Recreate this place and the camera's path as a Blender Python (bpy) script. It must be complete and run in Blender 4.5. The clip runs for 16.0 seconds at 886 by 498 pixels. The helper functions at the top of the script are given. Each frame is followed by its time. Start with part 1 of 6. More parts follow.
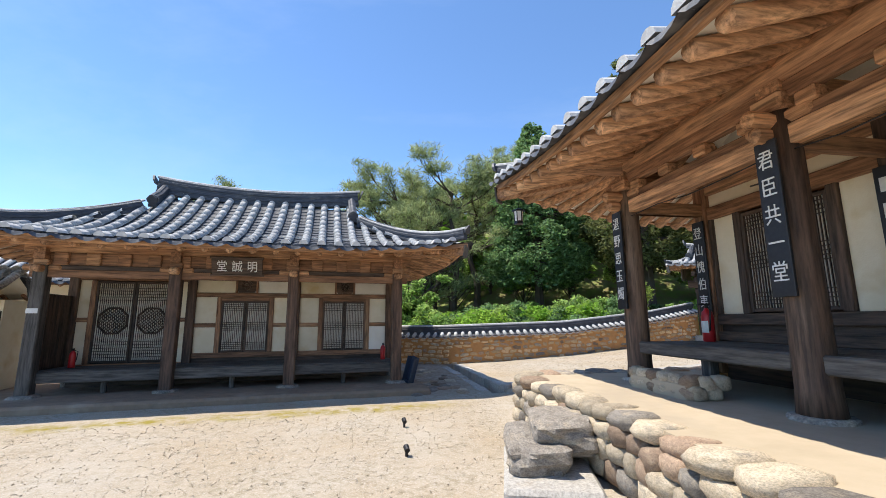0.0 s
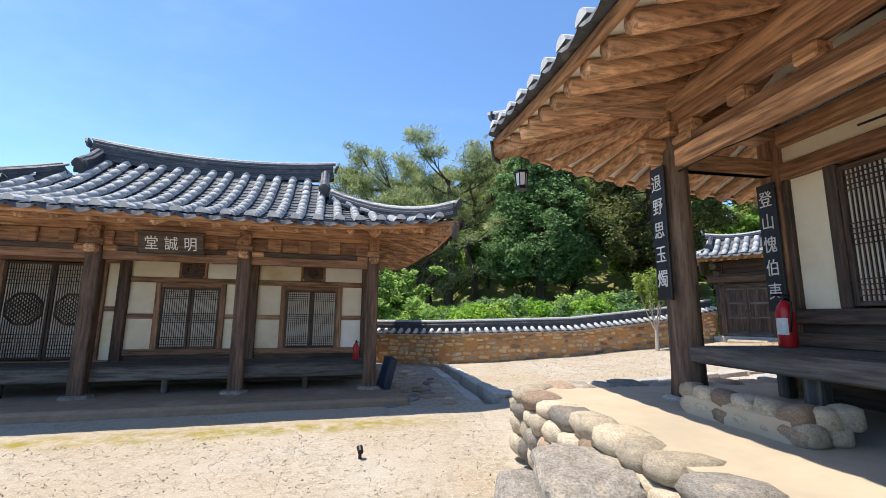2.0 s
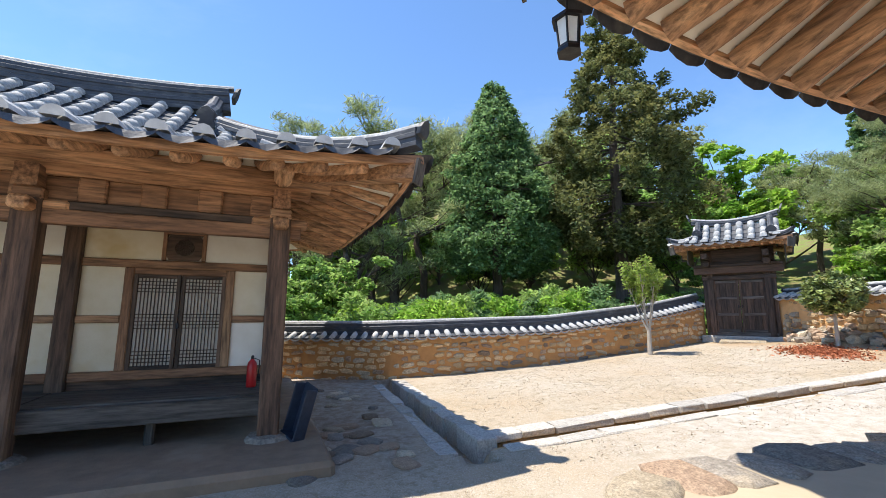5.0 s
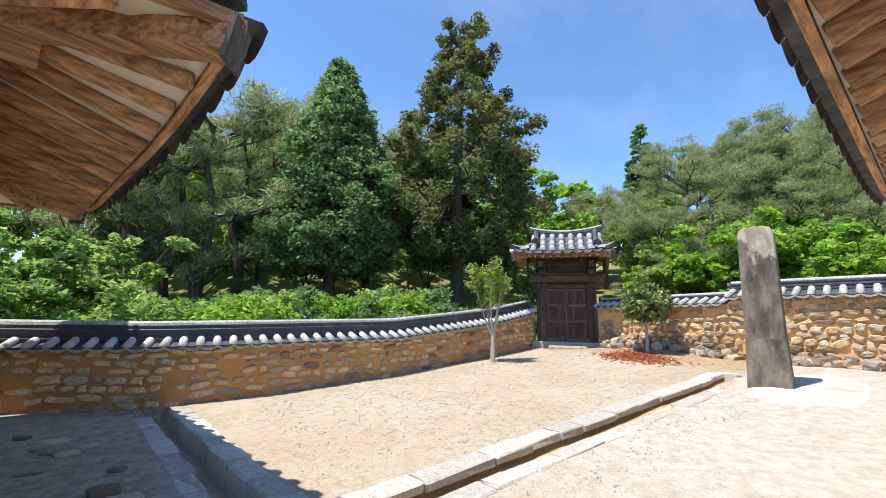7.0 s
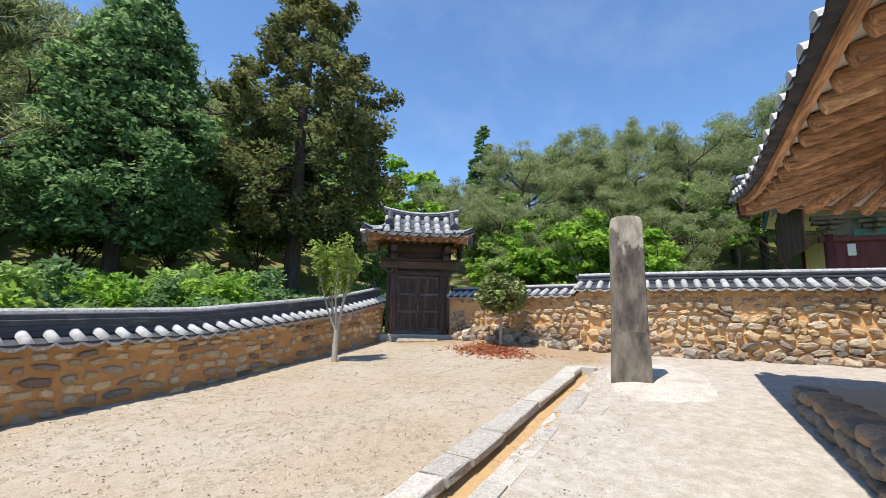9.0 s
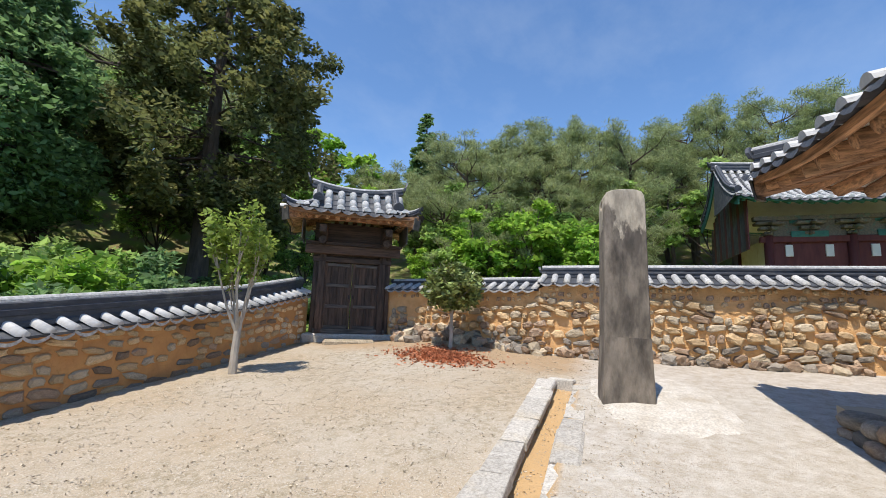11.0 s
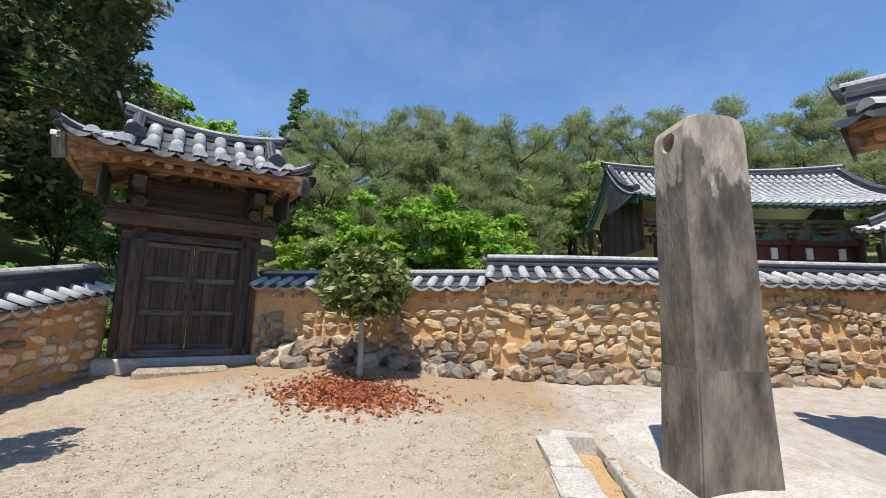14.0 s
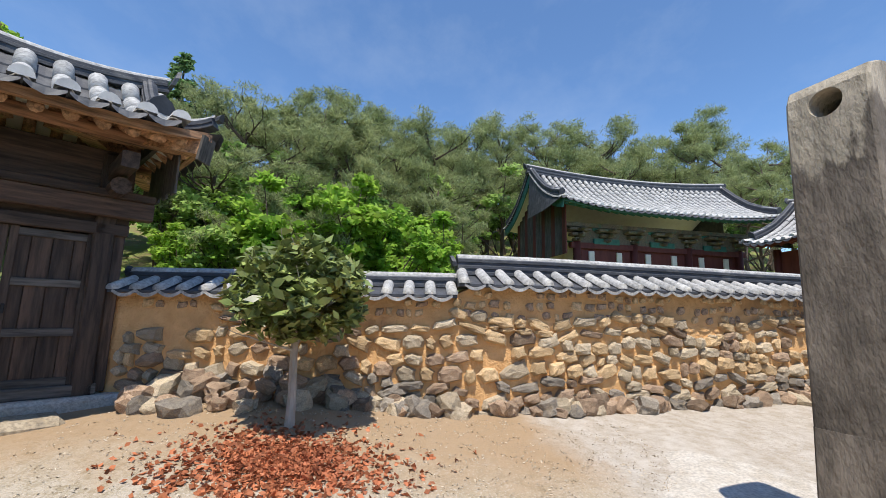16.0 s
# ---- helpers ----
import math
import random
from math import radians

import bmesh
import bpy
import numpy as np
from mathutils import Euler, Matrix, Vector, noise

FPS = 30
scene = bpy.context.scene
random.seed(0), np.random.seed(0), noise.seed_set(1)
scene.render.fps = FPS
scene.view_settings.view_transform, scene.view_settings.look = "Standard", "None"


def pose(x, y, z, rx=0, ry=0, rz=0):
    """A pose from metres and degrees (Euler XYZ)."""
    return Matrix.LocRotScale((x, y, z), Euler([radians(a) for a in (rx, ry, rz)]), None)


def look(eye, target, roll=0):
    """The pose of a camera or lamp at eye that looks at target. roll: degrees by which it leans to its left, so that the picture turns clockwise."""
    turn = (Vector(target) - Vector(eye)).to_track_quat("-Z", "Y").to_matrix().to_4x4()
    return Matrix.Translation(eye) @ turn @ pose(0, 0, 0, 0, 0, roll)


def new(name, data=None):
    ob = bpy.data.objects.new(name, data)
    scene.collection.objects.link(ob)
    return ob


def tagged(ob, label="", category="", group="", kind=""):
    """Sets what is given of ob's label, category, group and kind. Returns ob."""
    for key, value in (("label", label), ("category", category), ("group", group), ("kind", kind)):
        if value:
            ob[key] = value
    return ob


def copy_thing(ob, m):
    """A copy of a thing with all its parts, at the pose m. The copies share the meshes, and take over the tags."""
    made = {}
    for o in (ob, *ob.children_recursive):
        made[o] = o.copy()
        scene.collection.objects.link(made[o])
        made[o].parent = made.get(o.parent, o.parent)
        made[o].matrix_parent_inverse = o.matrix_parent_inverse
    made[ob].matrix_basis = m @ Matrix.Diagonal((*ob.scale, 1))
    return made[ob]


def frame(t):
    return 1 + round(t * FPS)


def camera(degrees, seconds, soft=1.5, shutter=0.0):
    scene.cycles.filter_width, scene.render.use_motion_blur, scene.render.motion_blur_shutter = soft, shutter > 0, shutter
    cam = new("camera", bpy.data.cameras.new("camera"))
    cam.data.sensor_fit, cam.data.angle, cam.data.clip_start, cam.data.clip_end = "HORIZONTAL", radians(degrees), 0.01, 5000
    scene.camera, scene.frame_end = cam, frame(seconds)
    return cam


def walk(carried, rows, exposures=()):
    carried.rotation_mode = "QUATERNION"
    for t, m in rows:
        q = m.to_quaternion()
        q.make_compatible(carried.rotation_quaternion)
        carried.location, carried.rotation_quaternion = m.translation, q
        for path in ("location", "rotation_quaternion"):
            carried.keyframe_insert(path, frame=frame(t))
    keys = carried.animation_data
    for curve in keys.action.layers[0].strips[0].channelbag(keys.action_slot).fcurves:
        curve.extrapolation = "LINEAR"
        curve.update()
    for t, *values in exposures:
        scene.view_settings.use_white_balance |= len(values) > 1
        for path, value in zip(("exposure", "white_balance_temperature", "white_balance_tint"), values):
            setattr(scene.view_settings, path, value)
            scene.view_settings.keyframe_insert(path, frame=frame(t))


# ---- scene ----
cam = camera(92.4, 16.0, 0.6)
METRES, EYE, TILT, LEAN, TURN = 16.3, 1.5, 0.0, 0.0, 0.0
ROWS = [
    (0.0, 0.0, 0.0, 0.0, 0.04, 9.57, 0.24),
    (0.5, 0.0079, 0.0264, 0.0001, -0.11, 9.18, 0.1),
    (1.0, 0.0109, 0.0515, 0.0002, -0.17, 9.06, -0.13),
    (1.5, 0.0141, 0.08, -0.0019, -0.13, 9.04, -0.08),
    (2.0, 0.018, 0.1139, -0.0022, -0.13, 9.01, -0.55),
    (2.5, 0.0164, 0.1489, -0.0017, -0.35, 9.12, -0.59),
    (3.0, 0.0156, 0.1823, -0.002, -0.59, 9.04, -0.74),
    (5.5, 0.0109, 0.3505, -0.0027, -12.9, 8.95, -0.7),
    (6.0, 0.0142, 0.3826, -0.0031, -19.86, 9.19, -1.51),
    (6.5, 0.0204, 0.4121, -0.0033, -26.16, 9.53, -0.99),
    (7.0, 0.0274, 0.4414, -0.0026, -30.87, 9.56, -1.21),
    (7.5, 0.0364, 0.4712, -0.0018, -39.4, 9.82, -0.82),
    (8.0, 0.0526, 0.4971, -0.0026, -42.5, 9.49, -0.99),
    (8.5, 0.0694, 0.5218, -0.0035, -47.62, 8.9, -1.64),
    (9.0, 0.0888, 0.5427, -0.0009, -52.55, 8.64, -1.44),
    (11.5, 0.2088, 0.6424, 0.0017, -63.04, 8.19, -2.06),
    (12.0, 0.2342, 0.6632, 0.0004, -65.29, 8.08, -1.81),
    (12.5, 0.2578, 0.6846, 0.0027, -68.49, 7.64, -1.82),
    (13.0, 0.2828, 0.7098, 0.0039, -75.59, 8.07, -1.05),
    (13.5, 0.3111, 0.7282, 0.0059, -77.03, 8.44, -0.77),
    (14.0, 0.3364, 0.746, 0.0074, -78.89, 8.62, -1.42),
    (14.5, 0.3606, 0.7639, 0.0113, -80.55, 8.88, -1.93),
    (15.0, 0.3867, 0.7781, 0.0136, -82.44, 8.82, -2.3),
    (15.5, 0.4074, 0.7978, 0.0161, -88.37, 8.98, -2.19),
    (16.0, 0.4269, 0.8121, 0.0192, -92.81, 8.82, -1.4),
]
walk(cam, [(t, pose(0, 0, EYE, TILT, LEAN, TURN) @ pose(METRES * x, METRES * y, METRES * z, 90 + pitch, roll, yaw)) for t, x, y, z, yaw, pitch, roll in ROWS],
     exposures=((0.0, 0.72), (3.0, 0.86), (5.5, 0.90), (7.5, 0.80), (9.0, 0.60), (12.5, 0.46), (16.0, 0.44)))

# ---- light ----
SUN_DIR = Vector((-0.40, 0.04, 1.0)).normalized()          # towards the sun
world = bpy.data.worlds.new("world")
scene.world = world
world.use_nodes = True
wn = world.node_tree.nodes
sky = wn.new("ShaderNodeTexSky")
sky.sky_type, sky.sun_disc = "NISHITA", False
sky.sun_elevation = math.asin(SUN_DIR.z)
sky.sun_rotation = math.atan2(SUN_DIR.x, SUN_DIR.y)
sky.air_density, sky.dust_density, sky.ozone_density = 0.85, 0.0, 1.2
tint = wn.new("ShaderNodeMix")
tint.data_type, tint.blend_type = "RGBA", "MULTIPLY"
tint.inputs[0].default_value, tint.inputs[7].default_value = 1.0, (0.82, 1.0, 1.15, 1)     # clear azure air
world.node_tree.links.new(sky.outputs[0], tint.inputs[6])
# thin high cirrus
wl = world.node_tree.links.new
way = wn.new("ShaderNodeTexCoord")
stretch_ = wn.new("ShaderNodeMapping")
stretch_.inputs["Scale"].default_value, stretch_.inputs["Rotation"].default_value = (1.0, 4.5, 6.0), (0.3, 0.2, 0.5)
wl(way.outputs["Generated"], stretch_.inputs["Vector"])
wisp = wn.new("ShaderNodeTexNoise")
wisp.inputs["Scale"].default_value, wisp.inputs["Detail"].default_value, wisp.inputs["Roughness"].default_value = 0.9, 7, 0.62
wl(stretch_.outputs[0], wisp.inputs["Vector"])
veil = wn.new("ShaderNodeMapRange")
veil.inputs["From Min"].default_value, veil.inputs["From Max"].default_value, veil.inputs["To Max"].default_value = 0.46, 0.78, 0.13
wl(wisp.outputs["Fac"], veil.inputs["Value"])
air = wn.new("ShaderNodeMix")
air.data_type = "RGBA"
air.inputs[7].default_value = (4.6, 5.0, 5.4, 1)
wl(veil.outputs[0], air.inputs[0])
wl(tint.outputs[2], air.inputs[6])
wl(air.outputs[2], wn["Background"].inputs[0])
wn["Background"].inputs[1].default_value = 0.14
sun = new("sun", bpy.data.lights.new("sun", "SUN"))
sun.data.energy, sun.data.angle, sun.data.color = 4.0, radians(0.53), (1.0, 0.93, 0.83)
sun.matrix_world = look(SUN_DIR * 60, (0, 0, 0))

# ---- materials ----


def mat(name, c1, c2, scale=6.0, rough=0.8, bump=0.3, c3=None, scale3=0.9, stretch=(1, 1, 1), space="Object",
        vary=0.0, fine=60.0, metal=0.0, island=0.0, translucent=0.0, spec=0.5, grain_bump=0.012, blotch=0.55, band=None, streak=None):
    """A surface with a grain, larger stains, relief, and a change from piece to piece."""
    m = bpy.data.materials.new(name)
    m.use_nodes = True
    nt = m.node_tree
    n, link = nt.nodes, nt.links.new
    bsdf = n["Principled BSDF"]
    if space == "World":
        vec = n.new("ShaderNodeNewGeometry").outputs["Position"]
    else:
        vec = n.new("ShaderNodeTexCoord").outputs["Object"]
    mp = n.new("ShaderNodeMapping")
    mp.inputs["Scale"].default_value = stretch
    link(vec, mp.inputs["Vector"])
    info = n.new("ShaderNodeObjectInfo")
    off = n.new("ShaderNodeVectorMath")
    off.operation = "MULTIPLY_ADD"
    off.inputs[1].default_value = (1, 1, 1)
    sc = n.new("ShaderNodeMath")
    sc.operation = "MULTIPLY"
    sc.inputs[1].default_value = 37.0 if space != "World" else 0.0
    link(info.outputs["Random"], sc.inputs[0])
    link(mp.outputs[0], off.inputs[0])
    link(sc.outputs[0], off.inputs[2])

    def noise_at(s, detail):
        t = n.new("ShaderNodeTexNoise")
        t.inputs["Scale"].default_value, t.inputs["Detail"].default_value = s, detail
        t.inputs["Roughness"].default_value = 0.62
        link(off.outputs[0], t.inputs["Vector"])
        return t.outputs["Fac"]

    def mix(f, a, b):
        x = n.new("ShaderNodeMix")
        x.data_type = "RGBA"
        for sock, v in ((x.inputs[0], f), (x.inputs[6], a), (x.inputs[7], b)):
            if isinstance(v, (tuple, float, int)):
                sock.default_value = (*v, 1) if isinstance(v, tuple) else v
            else:
                link(v, sock)
        return x.outputs[2]

    def ramp(f, a, b):
        r = n.new("ShaderNodeMapRange")
        r.inputs["From Min"].default_value, r.inputs["From Max"].default_value = a, b
        link(f, r.inputs["Value"])
        return r.outputs[0]

    g = noise_at(scale, 5)
    col = mix(ramp(g, 0.32, 0.68), c1, c2)
    if c3:
        col = mix(ramp(noise_at(scale3, 4), blotch, blotch + 0.14), col, c3)
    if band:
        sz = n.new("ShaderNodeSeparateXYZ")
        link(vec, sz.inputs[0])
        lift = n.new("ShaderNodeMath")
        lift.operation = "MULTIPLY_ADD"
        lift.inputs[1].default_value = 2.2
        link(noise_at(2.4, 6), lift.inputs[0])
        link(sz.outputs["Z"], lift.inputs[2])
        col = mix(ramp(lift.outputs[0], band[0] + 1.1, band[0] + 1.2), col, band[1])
    if streak:
        fine_line = n.new("ShaderNodeHueSaturation")
        depth_ = n.new("ShaderNodeMapRange")
        depth_.inputs["From Min"].default_value, depth_.inputs["From Max"].default_value = 0.36, 0.60
        depth_.inputs["To Min"].default_value, depth_.inputs["To Max"].default_value = streak[1], streak[2]
        link(noise_at(streak[0], 6), depth_.inputs["Value"])
        link(depth_.outputs[0], fine_line.inputs["Value"])
        link(col, fine_line.inputs["Color"])
        col = fine_line.outputs[0]
    if vary or island:
        hsv = n.new("ShaderNodeHueSaturation")
        r = n.new("ShaderNodeMapRange")
        amount = vary or island
        r.inputs["To Min"].default_value, r.inputs["To Max"].default_value = 1 - amount, 1 + amount
        link(info.outputs["Random"] if vary else n.new("ShaderNodeNewGeometry").outputs["Random Per Island"], r.inputs["Value"])
        link(r.outputs[0], hsv.inputs["Value"])
        link(col, hsv.inputs["Color"])
        col = hsv.outputs[0]
    link(col, bsdf.inputs["Base Color"])
    bsdf.inputs["Metallic"].default_value = metal
    bsdf.inputs["Specular IOR Level"].default_value = spec
    rr = n.new("ShaderNodeMapRange")
    rr.inputs["To Min"].default_value, rr.inputs["To Max"].default_value = max(0.05, rough - 0.12), min(1, rough + 0.12)
    link(g, rr.inputs["Value"])
    link(rr.outputs[0], bsdf.inputs["Roughness"])
    if bump:
        b = n.new("ShaderNodeBump")
        b.inputs["Strength"].default_value, b.inputs["Distance"].default_value = bump, grain_bump
        add = n.new("ShaderNodeMath")
        add.operation = "ADD"
        link(noise_at(fine, 3), add.inputs[0])
        link(g, add.inputs[1])
        link(add.outputs[0], b.inputs["Height"])
        link(b.outputs[0], bsdf.inputs["Normal"])
    if translucent:
        tr = n.new("ShaderNodeBsdfTranslucent")
        link(col, tr.inputs["Color"])
        ms = n.new("ShaderNodeMixShader")
        ms.inputs[0].default_value = translucent
        link(bsdf.outputs[0], ms.inputs[1])
        link(tr.outputs[0], ms.inputs[2])
        link(ms.outputs[0], n["Material Output"].inputs["Surface"])
    return m


TERRACE = mat("terrace_earth", (0.50, 0.41, 0.29), (0.43, 0.35, 0.24), 2.5, 0.95, 0.25, (0.40, 0.33, 0.24), 0.6, space="World", fine=70)
EARTH = mat("damp_earth", (0.30, 0.21, 0.14), (0.22, 0.16, 0.11), 5, 0.95, 0.5, (0.36, 0.28, 0.20), 0.8, space="World")
CLAY = mat("clay_mortar", (0.60, 0.315, 0.115), (0.48, 0.235, 0.09), 5, 0.95, 0.6, (0.42, 0.22, 0.095), 1.1, space="World", fine=35, grain_bump=0.03)
CLAY_PALE = mat("pale_clay_mortar", (0.80, 0.49, 0.225), (0.66, 0.375, 0.16), 5, 0.95, 0.7, (0.55, 0.31, 0.145), 0.9, space="World", fine=30, grain_bump=0.03)
STONE_TAN = mat("tan_stone", (0.72, 0.53, 0.31), (0.52, 0.35, 0.185), 7, 0.9, 0.7, (0.56, 0.42, 0.25), 2.0, vary=0.3, streak=(30, 0.7, 1.12))
STONE_GREY = mat("grey_stone", (0.36, 0.32, 0.27), (0.22, 0.19, 0.155), 9, 0.9, 0.8, (0.42, 0.35, 0.26), 2.5, vary=0.38, streak=(34, 0.6, 1.15))
STONE_BROWN = mat("brown_stone", (0.46, 0.33, 0.225), (0.30, 0.205, 0.14), 9, 0.9, 0.8, (0.47, 0.36, 0.25), 2.5, vary=0.4, streak=(34, 0.6, 1.15))
STONE_PALE = mat("pale_fieldstone", (0.62, 0.52, 0.38), (0.47, 0.38, 0.26), 6, 0.9, 0.8, (0.36, 0.31, 0.24), 3.0, vary=0.28, streak=(30, 0.65, 1.12))
KERB = mat("granite_kerb", (0.54, 0.51, 0.46), (0.41, 0.38, 0.335), 12, 0.85, 0.5, (0.50, 0.44, 0.35), 1.8, vary=0.16, streak=(40, 0.7, 1.1))
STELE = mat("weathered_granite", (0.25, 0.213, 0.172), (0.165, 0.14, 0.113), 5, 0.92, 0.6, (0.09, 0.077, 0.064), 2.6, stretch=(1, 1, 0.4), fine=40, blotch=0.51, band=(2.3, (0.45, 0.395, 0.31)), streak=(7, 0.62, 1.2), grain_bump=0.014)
# cover tiles: their sunlit brightness is put into the pale colour
TILE = mat("grey_roof_tile", (0.50, 0.495, 0.48), (0.35, 0.35, 0.345), 8, 0.75, 0.4, (0.58, 0.57, 0.54), 2.2, streak=(24, 0.65, 1.12), vary=0.1)
TILE_JOINED = mat("grey_roof_tile_far", (0.50, 0.495, 0.48), (0.35, 0.35, 0.345), 8, 0.75, 0.4, (0.58, 0.57, 0.54), 2.2, streak=(24, 0.65, 1.12), island=0.1)
# pan and ridge tiles: shade between rows and courses is painted in as near-black
TILE_DARK = mat("pan_tile_with_groove_shade", (0.075, 0.08, 0.093), (0.04, 0.044, 0.052), 6, 0.6, 0.3, (0.13, 0.13, 0.13), 2.5)
TILE_RIDGE = mat("ridge_tile_with_course_shade", (0.065, 0.07, 0.085), (0.035, 0.04, 0.05), 6, 0.6, 0.35, (0.13, 0.13, 0.13), 2.4, stretch=(1, 1, 3))
TILE_WHITE = mat("lime_bedded_tile_end", (0.66, 0.65, 0.62), (0.46, 0.455, 0.445), 7, 0.75, 0.3, vary=0.1)
PLASTER = mat("cream_plaster", (0.82, 0.73, 0.56), (0.74, 0.64, 0.45), 3, 0.9, 0.2, (0.66, 0.52, 0.28), 0.9, vary=0.08)
PLASTER_WHITE = mat("white_plaster", (0.85, 0.81, 0.72), (0.77, 0.72, 0.62), 3, 0.9, 0.15, vary=0.05)
PAPER = mat("door_paper", (0.74, 0.69, 0.60), (0.66, 0.60, 0.50), 5, 0.9, 0.1)


def wood(name, a, b, c, rough=0.75, vary=0.2):
    """The same timber with its grain along x, y and z."""
    return [mat(f"{name}_{ax}", a, b, 9, rough, 0.5, c, 1.6, stretch=s, vary=vary, fine=22, streak=(26, 0.42, 1.18))
            for ax, s in (("x", (0.09, 1, 1)), ("y", (1, 0.09, 1)), ("z", (1, 1, 0.09)))]


WOOD = wood("brown_timber", (0.38, 0.20, 0.105), (0.20, 0.10, 0.053), (0.46, 0.27, 0.145))
WOOD_POST = wood("dark_brown_post", (0.15, 0.085, 0.052), (0.065, 0.038, 0.026), (0.22, 0.15, 0.10))
WOOD_LIGHT = wood("honey_timber", (0.60, 0.335, 0.175), (0.29, 0.148, 0.076), (0.68, 0.43, 0.245))
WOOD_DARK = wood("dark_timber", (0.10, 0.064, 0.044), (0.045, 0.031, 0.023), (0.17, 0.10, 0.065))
WOOD_GREY = wood("grey_weathered_timber", (0.13, 0.115, 0.10), (0.075, 0.066, 0.058), (0.17, 0.15, 0.125))
BLACK = mat("black_lacquer_board", (0.018, 0.018, 0.02), (0.012, 0.012, 0.014), 20, 0.5, 0.1)
WHITE_INK = mat("white_brush_ink", (0.75, 0.75, 0.72), (0.65, 0.65, 0.62), 20, 0.7, 0)
RED = mat("red_paint", (0.50, 0.018, 0.02), (0.42, 0.012, 0.015), 10, 0.35, 0)
RED_WOOD = mat("red_ochre_timber", (0.16, 0.035, 0.025), (0.10, 0.022, 0.018), 6, 0.7, 0.2, stretch=(1, 1, 0.2))
GREEN_WOOD = mat("teal_painted_timber", (0.06, 0.22, 0.16), (0.035, 0.14, 0.11), 8, 0.7, 0.2)
BRACKET = mat("faded_painted_bracket", (0.26, 0.20, 0.14), (0.12, 0.11, 0.08), 16, 0.8, 0.3, (0.10, 0.20, 0.15), 6, vary=0.2)
METAL_BLACK = mat("black_metal", (0.03, 0.03, 0.032), (0.02, 0.02, 0.022), 20, 0.45, 0.1, metal=0.6)
NAVY = mat("navy_plastic", (0.03, 0.045, 0.075), (0.022, 0.03, 0.05), 12, 0.5, 0.1)
GLASS_PALE = mat("frosted_lamp_glass", (0.7, 0.72, 0.72), (0.6, 0.62, 0.62), 10, 0.3, 0)
BARK = mat("bark", (0.13, 0.095, 0.07), (0.07, 0.05, 0.038), 8, 0.95, 0.9, stretch=(1, 1, 0.2), grain_bump=0.04)
BARK_PALE = mat("pale_bark", (0.50, 0.45, 0.38), (0.32, 0.28, 0.23), 10, 0.9, 0.5, stretch=(1, 1, 0.3))


def leaf(name, a, b, t=0.35, isl=0.35):
    return mat(name, a, b, 0.35, 0.6, 0, None, space="World", island=isl, translucent=t, spec=0.25)


LEAF_CYPRESS = leaf("cypress_foliage", (0.235, 0.36, 0.15), (0.13, 0.235, 0.085), 0.5, 0.5)
LEAF_CEDAR = leaf("cedar_foliage", (0.24, 0.235, 0.085), (0.095, 0.125, 0.045), 0.45, 0.55)
LEAF_PINE = leaf("pine_needles", (0.38, 0.42, 0.20), (0.22, 0.28, 0.12), 0.55, 0.45)
LEAF_FRESH = leaf("fresh_leaves", (0.38, 0.54, 0.085), (0.22, 0.42, 0.06), 0.6, 0.45)
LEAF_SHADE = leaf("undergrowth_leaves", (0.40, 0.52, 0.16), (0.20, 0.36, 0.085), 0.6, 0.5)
LEAF_GLOSSY = mat("camellia_leaves", (0.30, 0.35, 0.105), (0.13, 0.18, 0.055), 3.0, 0.38, 0, (0.30, 0.26, 0.06), 2.0, island=0.55, translucent=0.12)
LEAF_SPRING = leaf("spring_leaves", (0.38, 0.46, 0.10), (0.24, 0.34, 0.07), 0.5)
GRASS = leaf("dry_and_green_grass", (0.46, 0.42, 0.17), (0.26, 0.35, 0.09), 0.45)
DRY_LEAF = leaf("red_fallen_leaves", (0.52, 0.20, 0.09), (0.33, 0.11, 0.055), 0.1, 0.55)

# ---- mesh helpers ----


def part(name, bm, material, parent, label=""):
    me = bpy.data.meshes.new(name)
    bm.to_mesh(me)
    bm.free()
    return hung(name, me, material, parent, label)


def hung(name, me, material, parent, label="", m=None):
    if not me.materials:
        me.materials.append(material)
    ob = new(name, me)
    ob.parent = parent
    if m is not None:
        ob.matrix_basis = m
    if label:
        tagged(ob, label)
    return ob


def thing(name, m, label, category, group="", kind=""):
    ob = new(name)
    ob.empty_display_size = 0.1
    ob.matrix_basis = m
    return tagged(ob, label, category, group, kind)


def box(x0, y0, z0, x1, y1, z1, bevel=0.01, bm=None):
    own = bmesh.new()
    bmesh.ops.create_cube(own, size=1.0, matrix=Matrix.LocRotScale(((x0 + x1) / 2, (y0 + y1) / 2, (z0 + z1) / 2), None, (abs(x1 - x0), abs(y1 - y0), abs(z1 - z0))))
    if bevel:
        bmesh.ops.bevel(own, geom=own.edges[:], offset=bevel, segments=1, affect="EDGES", profile=0.7)
    return own


def raw(name, verts, faces, smooth=False):
    me = bpy.data.meshes.new(name)
    me.from_pydata([tuple(v) for v in verts], [], faces)
    if smooth:
        me.polygons.foreach_set("use_smooth", [True] * len(me.polygons))
    me.update()
    return me


